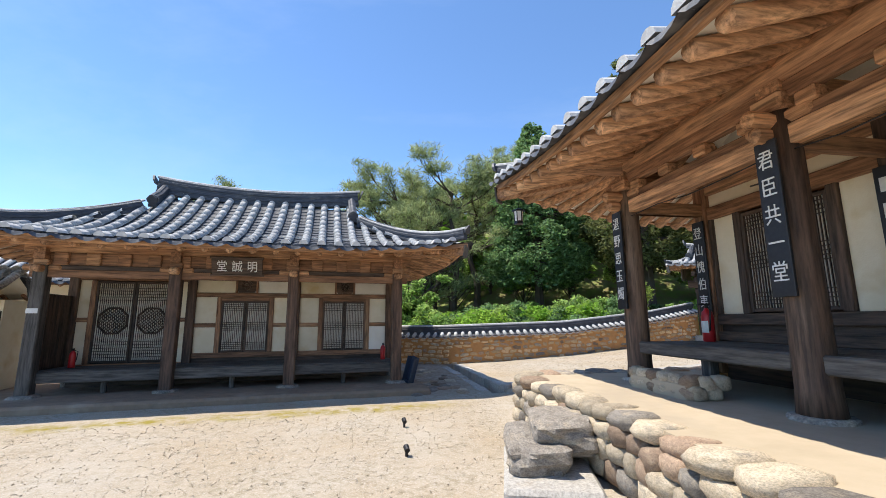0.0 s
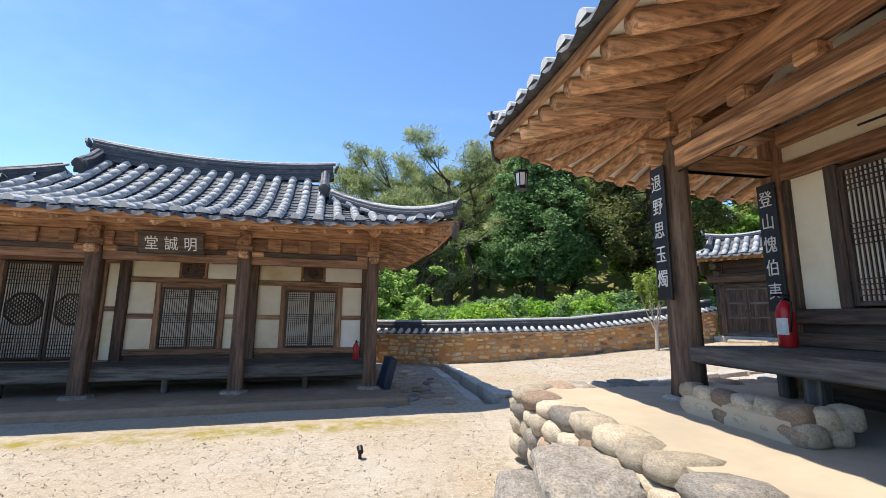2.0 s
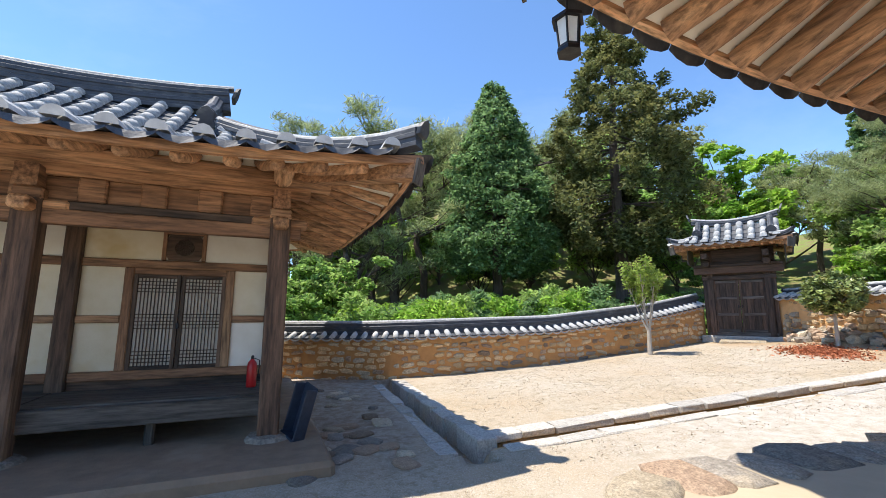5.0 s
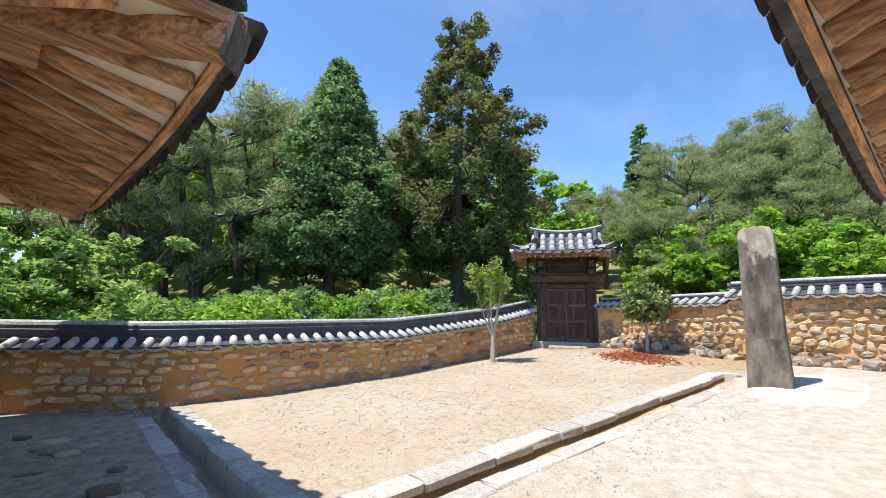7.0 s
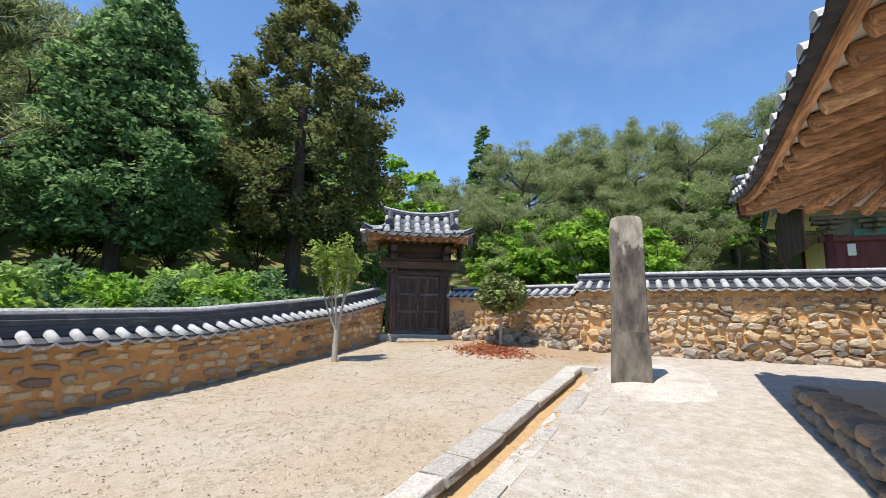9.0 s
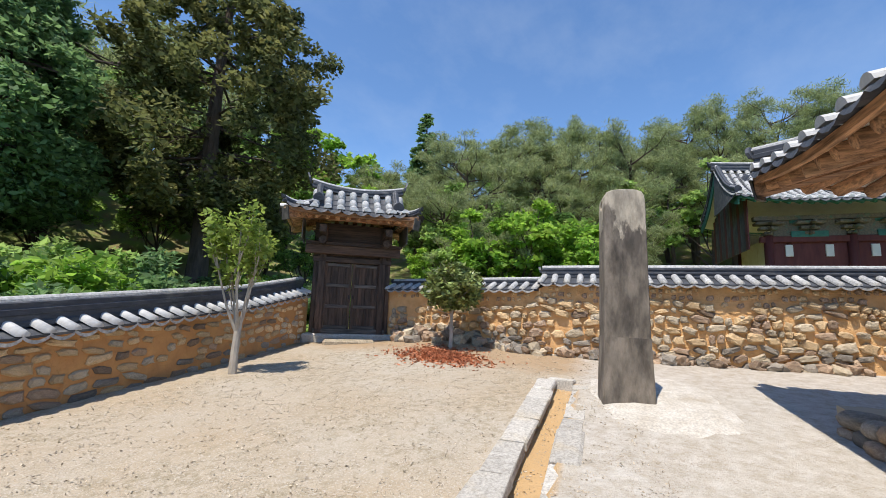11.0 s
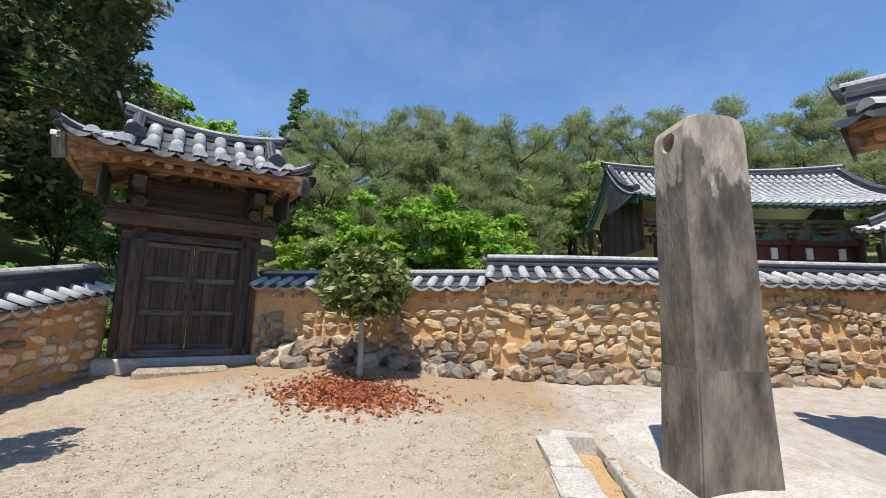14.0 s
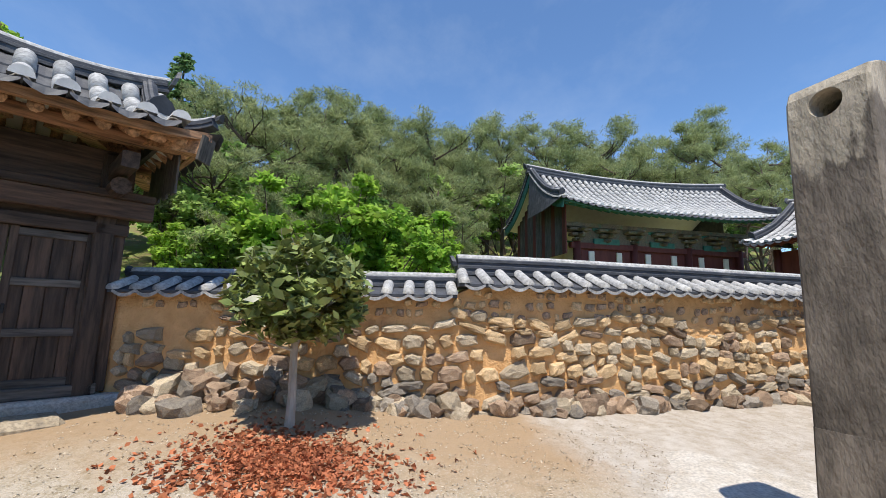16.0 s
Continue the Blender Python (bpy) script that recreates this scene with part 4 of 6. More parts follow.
    for k in range(6):
        y = 0.14 + k * 0.19
        part("side_plank", box(-BAY * 3 - 0.03, y, 0.5, -BAY * 3 + 0.02, y + 0.18, 2.1, 0.006), WOOD_DARK[2], root)
    # added dark sheets: colour stands in for shade under the floor and indoors
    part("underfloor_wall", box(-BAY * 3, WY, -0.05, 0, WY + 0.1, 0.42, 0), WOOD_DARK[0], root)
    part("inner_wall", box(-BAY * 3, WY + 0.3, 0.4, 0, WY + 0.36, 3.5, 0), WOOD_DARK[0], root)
    timber_eaves(hr, root, (-BAY * 3, 0, 0, 4.2), WOOD_LIGHT, 0.43, 0.064)
    tile_roof(hr, root, 0.36, single=("front",))
    roof_ridges(hr, root, 0.42, 0.24, 6, 0.2, 0.26)
    # small white tag on a column
    part("white_tag", box(-BAY * 3 - 0.12, -0.13, 1.68, -BAY * 3 + 0.08, -0.122, 1.78, 0.002), WHITE_INK, root)


long_house(house)
hm = house.matrix_basis.copy()
sign = thing("name_board", hm @ pose(-BAY * 1.5 + 0.05, -0.30, 2.56, 22, 0, 0), "dark wooden name board with pale brushed characters", "sign")
part("board", box(-0.52, -0.02, -0.02, 0.52, 0.02, 0.34, 0.008), WOOD_DARK[0], sign)
part("edge", box(-0.55, -0.03, 0.34, 0.55, 0.03, 0.38, 0.005), WOOD_DARK[0], sign)
part("edge", box(-0.55, -0.03, -0.06, 0.55, 0.03, -0.02, 0.005), WOOD_DARK[0], sign)
letters("堂誠明", 0.27, 0.31, WHITE_INK, sign, (-0.31, -0.026, 0.15), False)
extinguisher(hm @ pose(-0.22, 0.75, 0.515), "red fire extinguisher on the house's veranda", 0.75)
extinguisher(hm @ pose(-BAY * 3 + 0.35, 0.8, 0.515), "red fire extinguisher on the house's veranda", 0.75)
# leaning dustpan by the corner column
pan = thing("dustpan", hm @ pose(0.32, -0.10, 0.03, -10, 10, -72), "navy plastic dustpan leaning by the corner column", "dustpan")
part("tray", box(-0.16, 0, 0.02, 0.16, 0.03, 0.62, 0.01), NAVY, pan)
part("side", box(-0.17, -0.12, 0.02, -0.145, 0.02, 0.60, 0.008), NAVY, pan)
part("side", box(0.145, -0.12, 0.02, 0.17, 0.02, 0.60, 0.008), NAVY, pan)
part("rim", box(-0.17, -0.14, 0.0, 0.17, 0.03, 0.03, 0.008), NAVY, pan)
# low earthen plinth
plinth = tagged(part("house_plinth", box(-8.6, -1.15, -0.3, 0.62, 5.2, 0.03, 0.05), EARTH, None), "low packed-earth plinth under the tiled house", "plinth", kind="structure")
plinth.matrix_basis = hm

# ---- the pavilion house with an open porch ----
PM = pose(2.93, 6.53, 0, 0, 0, -81)          # local x runs south along the porch, y into the house
pavilion = thing("pavilion_house", PM, "large timber house with an open porch and deep rafters", "house")
pr_ = Roof(-1.52, 12.0, -1.75, 7.5, 1.2, 9.2, 3.64, 0.40, 6.3, -0.5)
FLOOR = 0.62


def pavilion_house(root):
    B, WY, D, N = 2.62, 1.37, 5.9, 4
    top = 3.55
    for i in range(N + 1):
        x = B * i
        post(x, 0, FLOOR + 0.03, top, 0.32, root, WOOD_POST, True, label="round brown timber column")
        stone_base(x, 0, FLOOR - 0.02, 0.2, root, 0.07)
        post(x, WY, 0.7, top + 0.1, 0.24, root, WOOD_DARK if i else WOOD)
        post(x, D, FLOOR, top, 0.28, root)
        # carved bracket heads
        part("bracket", box(x - 0.08, -0.42, 3.33, x + 0.08, 0.45, 3.50, 0.05), WOOD_LIGHT[1], root)
        part("bracket", box(x - 0.36, -0.08, 3.36, x + 0.36, 0.08, 3.50, 0.04), WOOD_LIGHT[0], root)
        part("bracket_block", box(x - 0.17, -0.17, 3.50, x + 0.17, 0.17, 3.68, 0.03), WOOD_LIGHT[0], root)
        part("bracket_tongue", box(x - 0.07, -0.36, 3.18, x + 0.07, -0.12, 3.34, 0.05), WOOD_LIGHT[1], root)
        bar("cross_beam", (x, -0.1, 3.72), (x, D, 3.72), 0.26, 0.3, WOOD_LIGHT[1], root)
        bar("tie_beam", (x, 0.1, 3.22), (x, WY, 3.22), 0.12, 0.16, WOOD[1], root)
    beam(-0.3, B * N + 0.3, 0, 3.14, 3.34, root, 0.14, WOOD_LIGHT)
    beam(0, B * N, 0, 3.34, 3.46, root, 0.07, WOOD)
    beam(-0.5, B * N + 0.5, 0, 3.60, 3.78, root, 0.13, WOOD)
    for i in range(N * 4):
        x = (i + 0.5) * B / 4
        part("spacer_block", box(x - 0.10, -0.09, 3.46, x + 0.10, 0.09, 3.60, 0.02), WOOD_LIGHT[0], root)
    hung("purlin", raw("purlin", *tube([Vector((-0.9, 0, 3.92)), Vector((B * N + 0.9, 0, 3.92))], [0.15, 0.15], 16), True), WOOD_LIGHT[0], root)
    for x in (0, B * N):
        hung("purlin", raw("purlin", *tube([Vector((x, -0.9, 3.92)), Vector((x, D + 0.9, 3.92))], [0.15, 0.15], 16), True), WOOD[1], root)
        bar("side_beam", (x, 0, 3.24), (x, D, 3.24), 0.14, 0.2, WOOD_LIGHT[1], root)
    # wall behind the porch
    beam(0, B * N, WY, 3.06, 3.26, root, 0.16, WOOD)
    panel(0, B * N, WY - 0.02, 3.26, 3.46, root, PLASTER)
    beam(0, B * N, WY, 3.46, 3.72, root, 0.18, WOOD_LIGHT)
    panel(0, B * N, WY, 3.72, 4.4, root, PLASTER_WHITE)
    beam(0, B * N, WY, 1.18, 1.32, root, 0.18, WOOD_DARK)
    beam(0, B * N, WY, 1.42, 1.58, root, 0.16, WOOD_DARK)
    part("skirting_board", box(0, WY - 0.02, 1.30, B * N, WY + 0.04, 1.44, 0.004), WOOD_DARK[0], root)
    for i in range(N):
        x0, x1 = B * i + 0.12, B * (i + 1) - 0.12
        d0, d1 = x0 + 0.58, x1 - 0.58
        panel(x0 + 0.06, d0 - 0.12, WY - 0.02, 1.58, 3.06, root, PLASTER)
        panel(d1 + 0.12, x1 - 0.06, WY - 0.02, 1.58, 3.06, root, PLASTER)
        for a, b in ((d0 - 0.12, d0), (d1, d1 + 0.12), (x0, x0 + 0.06), (x1 - 0.06, x1)):
            part("door_post", box(a, WY - 0.08, 1.58, b, WY + 0.06, 3.06, 0.01), WOOD_DARK[2], root)
        c = (d0 + d1) / 2
        lattice_leaf(d0, c - 0.005, WY - 0.04, 1.60, 3.02, root)
        lattice_leaf(c + 0.005, d1, WY - 0.04, 1.60, 3.02, root)
        # added dark sheet in place of the unlit room behind the doors
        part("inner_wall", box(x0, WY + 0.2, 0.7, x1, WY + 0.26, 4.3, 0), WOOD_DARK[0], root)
        # porch floor
        for k in range(7):
            y = -0.02 + k * 0.185
            part("veranda_plank", box(x0 - 0.1, y, 1.12, x1 + 0.1, y + 0.18, 1.18, 0.006), WOOD_GREY[0], root)
        part("veranda_edge", box(x0 + 0.02, -0.09, 1.02, x1 - 0.02, -0.01, 1.19, 0.02), WOOD_GREY[0], root)
        if i < 3:
            post((x0 + x1) / 2, 0.05, FLOOR, 1.1, 0.14, root, WOOD_GREY, name="veranda_leg")
    post(0.0, 1.2, FLOOR, 1.1, 0.14, root, WOOD_GREY, name="veranda_leg")
    # other sides
    for x in (0, B * N):
        part("plaster_panel", box(x - 0.04, WY + 0.12, 1.0, x + 0.04, D - 0.1, 3.7, 0.004), PLASTER, root)
        part("side_base", box(x - 0.1, WY, FLOOR - 0.1, x + 0.1, D, 1.0, 0.02), CLAY, root)
        for z in (1.1, 2.2, 3.1):
            part("side_rail", box(x - 0.07, WY + 0.12, z - 0.07, x + 0.07, D - 0.1, z + 0.07, 0.01), WOOD[1], root)
    panel(0, B * N, D, FLOOR, 3.9, root, PLASTER, 0.1)
    # added dark sheet in place of the shade beneath the porch floor
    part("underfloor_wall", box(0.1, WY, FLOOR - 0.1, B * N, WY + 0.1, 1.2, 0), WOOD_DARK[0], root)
    timber_eaves(pr_, root, (0, B * N, 0, D), WOOD_LIGHT, 0.33, 0.082, 0.5)
    tile_roof(pr_, root, 0.36, single=("left",), limit=290, rng_seed=4)
    roof_ridges(pr_, root, 0.42, 0.24, 6, 0.25, 0.28)
    # cable clipped along the beam
    pts = [Vector((0.15 + 0.6 * k, -0.05 + 0.02 * (k % 2), 3.08 + 0.03 * math.sin(k * 2.1))) for k in range(8)]
    hung("cable", raw("cable", *tube(pts, [0.008] * 8, 5)), METAL_BLACK, root)
    pts = [Vector((1.0, WY - 0.12, 3.34)), Vector((1.5, WY - 0.3, 3.26)), Vector((1.75, WY - 0.5, 3.3)), Vector((1.85, WY - 0.4, 3.42))]
    hung("cable", raw("cable", *tube(pts, [0.012] * 4, 6)), METAL_BLACK, root)


pavilion_house(pavilion)


def verse_board(x, y, z_top, text, gap=0.27, h=1.5):
    ob = thing("verse_board", PM @ pose(x, y, 0), "tall black board with white brushed characters on a column", "sign", "verse boards on the columns")
    part("board", box(-0.115, -0.02, z_top - h, 0.115, 0.015, z_top, 0.006), BLACK, ob)
    letters(text, 0.205, gap, WHITE_INK, ob, (0, -0.026, z_top - 0.2))
    return ob


verse_board(0.0, -0.2, 3.16, "退野思玉燭")
verse_board(2.62, -0.2, 3.2, "君臣共一堂")
verse_board(0.0, 1.37 - 0.16, 3.05, "登山愧伯夷")
bd = thing("verse_board", PM @ pose(2.62, 1.37 - 0.16, 0), "tall black board with white brushed characters on a column", "sign", "verse boards on the columns")
part("board", box(-0.13, -0.02, 1.55, 0.13, 0.015, 3.05, 0.006), BLACK, bd)
for k in range(5):
    part("character", box(-0.08, -0.026, 2.78 - 0.27 * k, 0.08, -0.021, 2.93 - 0.27 * k, 0), WHITE_INK, bd)
extinguisher(PM @ pose(0.3, 0.95, 1.18, 0, 0, -20), "red fire extinguisher on the porch floor", 1.0)

# lantern under the corner of the eaves
lan = thing("hanging_lantern", pose(1.42, 7.75, 3.27), "small hexagonal metal lantern hanging from the eaves", "lantern")
for z, r, name in ((0.0, 0.09, "base"), (0.24, 0.12, "roof")):
    v, f = tube([Vector((0, 0, z)), Vector((0, 0, z + 0.03)), Vector((0, 0, z + 0.07))], [r, r * 0.95, r * (0.7 if z == 0 else 0.15)], 6)
    hung(name, raw(name, v, f), METAL_BLACK, lan)
hung("glass", raw("glass", *tube([Vector((0, 0, 0.06)), Vector((0, 0, 0.24))], [0.07, 0.085], 6)), GLASS_PALE, lan)
for k in range(6):
    a = math.tau * k / 6
    hung("rib", raw("rib", *tube([Vector((0.073 * math.cos(a), 0.073 * math.sin(a), 0.05)), Vector((0.09 * math.cos(a), 0.09 * math.sin(a), 0.25))], [0.008, 0.008], 5)), METAL_BLACK, lan)
hung("chain", raw("chain", *tube([Vector((0, 0, 0.3)), Vector((0, 0, 0.62))], [0.006, 0.006], 5)), METAL_BLACK, lan)

# ---- the small gate ----
GATE_C = Vector((11.53, 17.57))
GZ = 0.86
gate = thing("roofed_gate", pose(GATE_C.x, GATE_C.y, GZ, 0, 0, -46), "weathered double-door gate under a small tiled roof", "gate")
gr_ = Roof(-1.72, 1.5, -1.2, 1.2, -1.08, 1.12, 2.88, 0.10, 3.70, 0.0, 0.12)


def small_gate(root):
    for s in (-1, 1):
        post(s * 0.77, 0, -0.25, 2.75, 0.2, root, WOOD_DARK, label="thick dark gate post")
        part("jamb_board", box(s * 0.87 if s > 0 else -0.98, -0.05, 0.0, 0.98 if s > 0 else -0.87, 0.05, 1.9, 0.01), WOOD_DARK[2], root)
        bar("roof_beam", (s * 0.80, -0.85, 2.52), (s * 0.80, 0.85, 2.52), 0.16, 0.18, WOOD_DARK[1], root)
        hung("beam_end", raw("beam_end", *tube([Vector((s * 0.80, -0.50, 2.30)), Vector((s * 0.80, -0.2, 2.30))], [0.1, 0.1], 10)), WOOD_DARK[1], root)
        # hanging boards on the gable sides
        for k in range(7):
            y = -0.62 + 0.18 * k
            hung("gable_plank", raw("gable_plank", *sweep([Vector((s * 1.28, y, 2.28 + 0.12 * (k % 2) * 0.4)), Vector((s * 1.28, y, 2.9 + 0.06 * (1 - abs(y) / 0.75)))],
                 [(-0.012, -0.085), (0.012, -0.085), (0.012, 0.085), (-0.012, 0.085)], side=Vector((1, 0, 0)), up=Vector((0, 1, 0)))), WOOD_GREY[2], root)
    beam(-1.0, 1.0, 0, 1.78, 1.92, root, 0.2, WOOD_DARK)
    beam(-1.2, 1.2, -0.16, 1.98, 2.20, root, 0.14, WOOD_POST)
    beam(-1.2, 1.2, -0.22, 2.20, 2.29, root, 0.10, WOOD_DARK)
    for y in (-0.62, 0.62):
        hung("purlin", raw("purlin", *tube([Vector((-1.3, y, 2.83)), Vector((1.3, y, 2.83))], [0.07, 0.07], 10), True), WOOD[0], root)
    beam(-1.0, 1.0, 0, 1.92, 2.8, root, 0.06, WOOD_DARK, "head_board")
    beam(-0.9, 0.9, 0, -0.02, 0.10, root, 0.2, WOOD_GREY, "threshold")
    for s in (-1, 1):
        x0, x1 = (0.006, 0.70) if s > 0 else (-0.70, -0.006)
        door = part("door", box(x0, 0.02, 0.10, x1, 0.045, 1.78, 0.004), WOOD_DARK[2], root, "dark panelled gate leaf")
        for k in range(4):
            a = x0 + (x1 - x0) * k / 4
            part("plank", box(a + 0.004, -0.005, 0.12, a + (x1 - x0) / 4 - 0.004, 0.022, 1.76, 0.003), WOOD_DARK[2], door)
        for z in (0.10, 0.62, 1.15, 1.68):
            part("rail", box(x0 + 0.06, -0.035, z, x1 - 0.06, -0.004, z + 0.085, 0.006), WOOD_GREY[0], door)
        for a in (x0, x1 - 0.07):
            part("stile", box(a, -0.038, 0.10, a + 0.07, -0.004, 1.78, 0.006), WOOD_DARK[2], door)
        part("door_ring", box(s * 0.05 - 0.015, -0.055, 0.86, s * 0.05 + 0.015, -0.035, 0.96, 0.005), METAL_BLACK, door)
    timber_eaves(gr_, root, (-1.1, 1.1, -0.6, 0.6), WOOD_LIGHT, 0.24, 0.06, 0.45)
    tile_roof(gr_, root, 0.29, single=("front", "back"), rng_seed=8)
    roof_ridges(gr_, root, 0.17, 0.18, 4, 0.16, 0.12)
    part("sill_stone", box(-1.15, -0.22, -0.35, 1.15, 0.3, -0.02, 0.04), KERB, root, "worn stone sill")


small_gate(gate)
step = tagged(part("gate_step", box(-0.62, -0.72, -0.5, 0.62, -0.24, -0.12, 0.06), STONE_PALE, None), "flat pale stone step before the gate", "step")
step.matrix_basis = gate.matrix_basis

# ---- painted hall beyond the wall ----
HM = pose(25.8, 8.3, 0, 0, 0, -81)
hall = thing("painted_hall", HM, "red and green painted hall with a grey tiled roof", "hall")
hl = Roof(-0.2, 10.4, -3.3, 3.3, -0.2, 10.4, 6.05, 0.35, 8.25)


def painted_hall(root):
    for i in range(4):
        x = 1.2 + i * 2.7
        post(x, -1.75, 1.0, 5.0, 0.34, root, [RED_WOOD] * 3, True)
        post(x, 1.75, 1.0, 5.0, 0.34, root, [RED_WOOD] * 3, True)
        # bracket clusters: stacked arms on a block
        for dx in ((0,) if i == 3 else (0, 1.35)):
            for k in range(3):
                part("bracket_arm", box(x + dx - 0.16 - 0.16 * k, -1.9 - 0.1 * k, 5.02 + 0.2 * k, x + dx + 0.16 + 0.16 * k, -1.6, 5.15 + 0.2 * k, 0.03), BRACKET, root)
                part("bracket_tongue", box(x + dx - 0.06, -2.15 - 0.18 * k, 5.0 + 0.2 * k, x + dx + 0.06, -1.6, 5.13 + 0.2 * k, 0.04), BRACKET, root)
    beam(0.9, 9.6, -1.75, 4.72, 4.96, root, 0.2, [RED_WOOD] * 3)
    beam(0.7, 9.8, -1.75, 5.62, 5.8, root, 0.24, [BRACKET] * 3)
    for i in range(3):
        a = 1.2 + i * 2.7
        part("wall_panel", box(a + 0.15, -1.7, 1.2, a + 2.55, -1.6, 4.72, 0), RED_WOOD, root, "dark red boarded wall")
        for k in range(2):
            part("white_block", box(a + 0.55 + 1.3 * k, -1.78, 4.15, a + 0.80 + 1.3 * k, -1.7, 4.62, 0.01), PLASTER_WHITE, root)
        part("green_panel", box(a + 0.75, -1.86, 4.92, a + 1.95, -1.78, 5.16, 0.01), GREEN_WOOD, root)
        part("green_panel", box(a + 0.75, -1.76, 5.5, a + 1.95, -1.7, 5.66, 0.01), GREEN_WOOD, root)
        part("bracket_board", box(a + 0.15, -1.74, 4.98, a + 2.55, -1.68, 5.62, 0), BRACKET, root)
    # gable end: cream wall below, hanging boards above
    part("end_wall", box(1.15, -1.75, 1.0, 1.25, 1.75, 4.9, 0), PLASTER, root, "cream plastered end wall")
    part("end_wall", box(9.25, -1.75, 1.0, 9.35, 1.75, 4.9, 0), PLASTER, root)
    part("back_wall", box(1.2, 1.65, 1.0, 9.3, 1.75, 5.6, 0), PLASTER, root)
    for k in range(16):
        y = -2.4 + k * 0.32
        zt = hl.z(0.2, y) - 0.15
        part("gable_plank", box(0.28, y - 0.155, 4.35, 0.33, y + 0.155, zt, 0.008), WOOD_GREY[2] if k % 3 else RED_WOOD, root)
    pts = [hl.point(-0.12, y, -0.14) for y in np.linspace(-3.2, 3.2, 15)]
    hung("barge_board", raw("barge_board", *sweep([Vector(p) for p in pts], [(-0.03, -0.22), (0.03, -0.22), (0.03, 0.1), (-0.03, 0.1)])), GREEN_WOOD, root)
    timber_eaves(hl, root, (0.6, 9.6, -1.75, 1.75), [GREEN_WOOD] * 3, 0.36, 0.06, 0.3, ("front",))
    tile_roof(hl, root, 0.30, (), rng_seed=5)
    roof_ridges(hl, root, 0.36, 0.26, 5, 0.3, 0.26)
    part("hall_base", box(0.3, -2.6, -1.0, 10.0, 2.6, 1.05, 0.04), KERB, root, "stone base")


painted_hall(hall)

# side shrine whose red gable shows past the stele
SM = pose(21.2, -2.3, 0, 0, 0, 9)
shrine = thing("side_shrine", SM, "small shrine with a dark red boarded gable", "shrine")
sr = Roof(-0.2, 2.2, -2.6, 2.6, -0.2, 2.2, 4.75, 0.2, 6.5)
for k in range(17):
    y = -2.2 + k * 0.275
    part("gable_plank", box(0.1, y - 0.13, 3.4, 0.15, y + 0.13, sr.z(0.1, y) - 0.15, 0.006), RED_WOOD, shrine)
for s in (-1.7, 1.7):
    for x in (0.6, 1.6):
        post(x, s, 0.6, 4.6, 0.28, shrine, [RED_WOOD] * 3, True)
part("wall", box(0.6, -1.7, 0.5, 1.6, 1.7, 4.5, 0), RED_WOOD, shrine)
timber_eaves(sr, shrine, (0.6, 1.6, -1.7, 1.7), [RED_WOOD] * 3, 0.36, 0.055, 0.3)
tile_roof(sr, shrine, 0.3, (), rng_seed=6)
roof_ridges(sr, shrine, 0.3, 0.24, 4, 0.2, 0.2)

# neighbouring houses past the long house
NM = pose(-13.6, 15.5, 0, 0, 0, 15)
side_house = thing("storehouse", NM, "plain storehouse with a grey tiled roof", "house")
nr = Roof(-4, 4, -2.6, 2.6, -4, 4, 2.75, 0.15, 4.4)
part("wall", box(-3.4, -1.7, -0.2, 3.4, 1.7, 2.9, 0), PLASTER, side_house)
for x in (-3.4, -1.1, 1.1, 3.4):
    post(x, -1.72, -0.2, 2.8, 0.2, side_house)
timber_eaves(nr, side_house, (-3.4, 3.4, -1.7, 1.7), WOOD, 0.45, 0.055, 0.3, ("front",))
tile_roof(nr, side_house, 0.33, (), rng_seed=7)
roof_ridges(nr, side_house, 0.25, 0.22, 4, 0.12, 0.16)
LM = pose(-10.6, 9.4, 0, 0, 0, 15.6)
shed = thing("gate_shed", LM, "low side shed with weathered boards", "shed")
lr = Roof(-1.9, 1.0, -0.9, 1.1, -1.9, 1.0, 2.05, 0.06, 2.6)
for k in range(9):
    part("plank", box(-1.55 + 0.26 * k, -0.1, 0.42, -1.30 + 0.26 * k, -0.05, 1.75, 0.006), WOOD_DARK[2], shed)
part("wall", box(-1.55, -0.05, 0.0, 0.8, 0.9, 2.0, 0), PLASTER, shed)
part("base", box(-1.6, -0.14, -0.2, 0.85, 0.0, 0.42, 0.01), PLASTER_WHITE, shed)
timber_eaves(lr, shed, (-1.5, 0.8, -0.1, 0.8), WOOD, 0.35, 0.045, 0.2)
tile_roof(lr, shed, 0.3, (), rng_seed=9)

# ---- stones ----


def stone_vf(seed, n=9, flat=0.7):
    """An irregular face stone: x across, z up, bulging to -y, about 1 across."""
    rnd = random.Random(seed)
    v = []
    angs = [math.tau * (j + rnd.uniform(-0.25, 0.25)) / n for j in range(n)]
    sq = [0.5 / max(abs(math.cos(a)), abs(math.sin(a))) ** 0.72 * rnd.uniform(0.74, 1.08) for a in angs]
    for k, y in ((1.0, 0.3), (0.97, -0.35), (flat, -0.9)):
        for a, r in zip(angs, sq):
            v.append((math.cos(a) * r * k, y + (rnd.uniform(-0.15, 0.15) if y < 0 else 0), math.sin(a) * r * k))
    v.append((rnd.uniform(-0.1, 0.1), -1.0, rnd.uniform(-0.1, 0.1)))
    f = []
    for i in range(2):
        f += [(i * n + j, i * n + (j + 1) % n, (i + 1) * n + (j + 1) % n, (i + 1) * n + j) for j in range(n)]
    f += [(2 * n + j, 2 * n + (j + 1) % n, 3 * n) for j in range(n)]
    return v, f


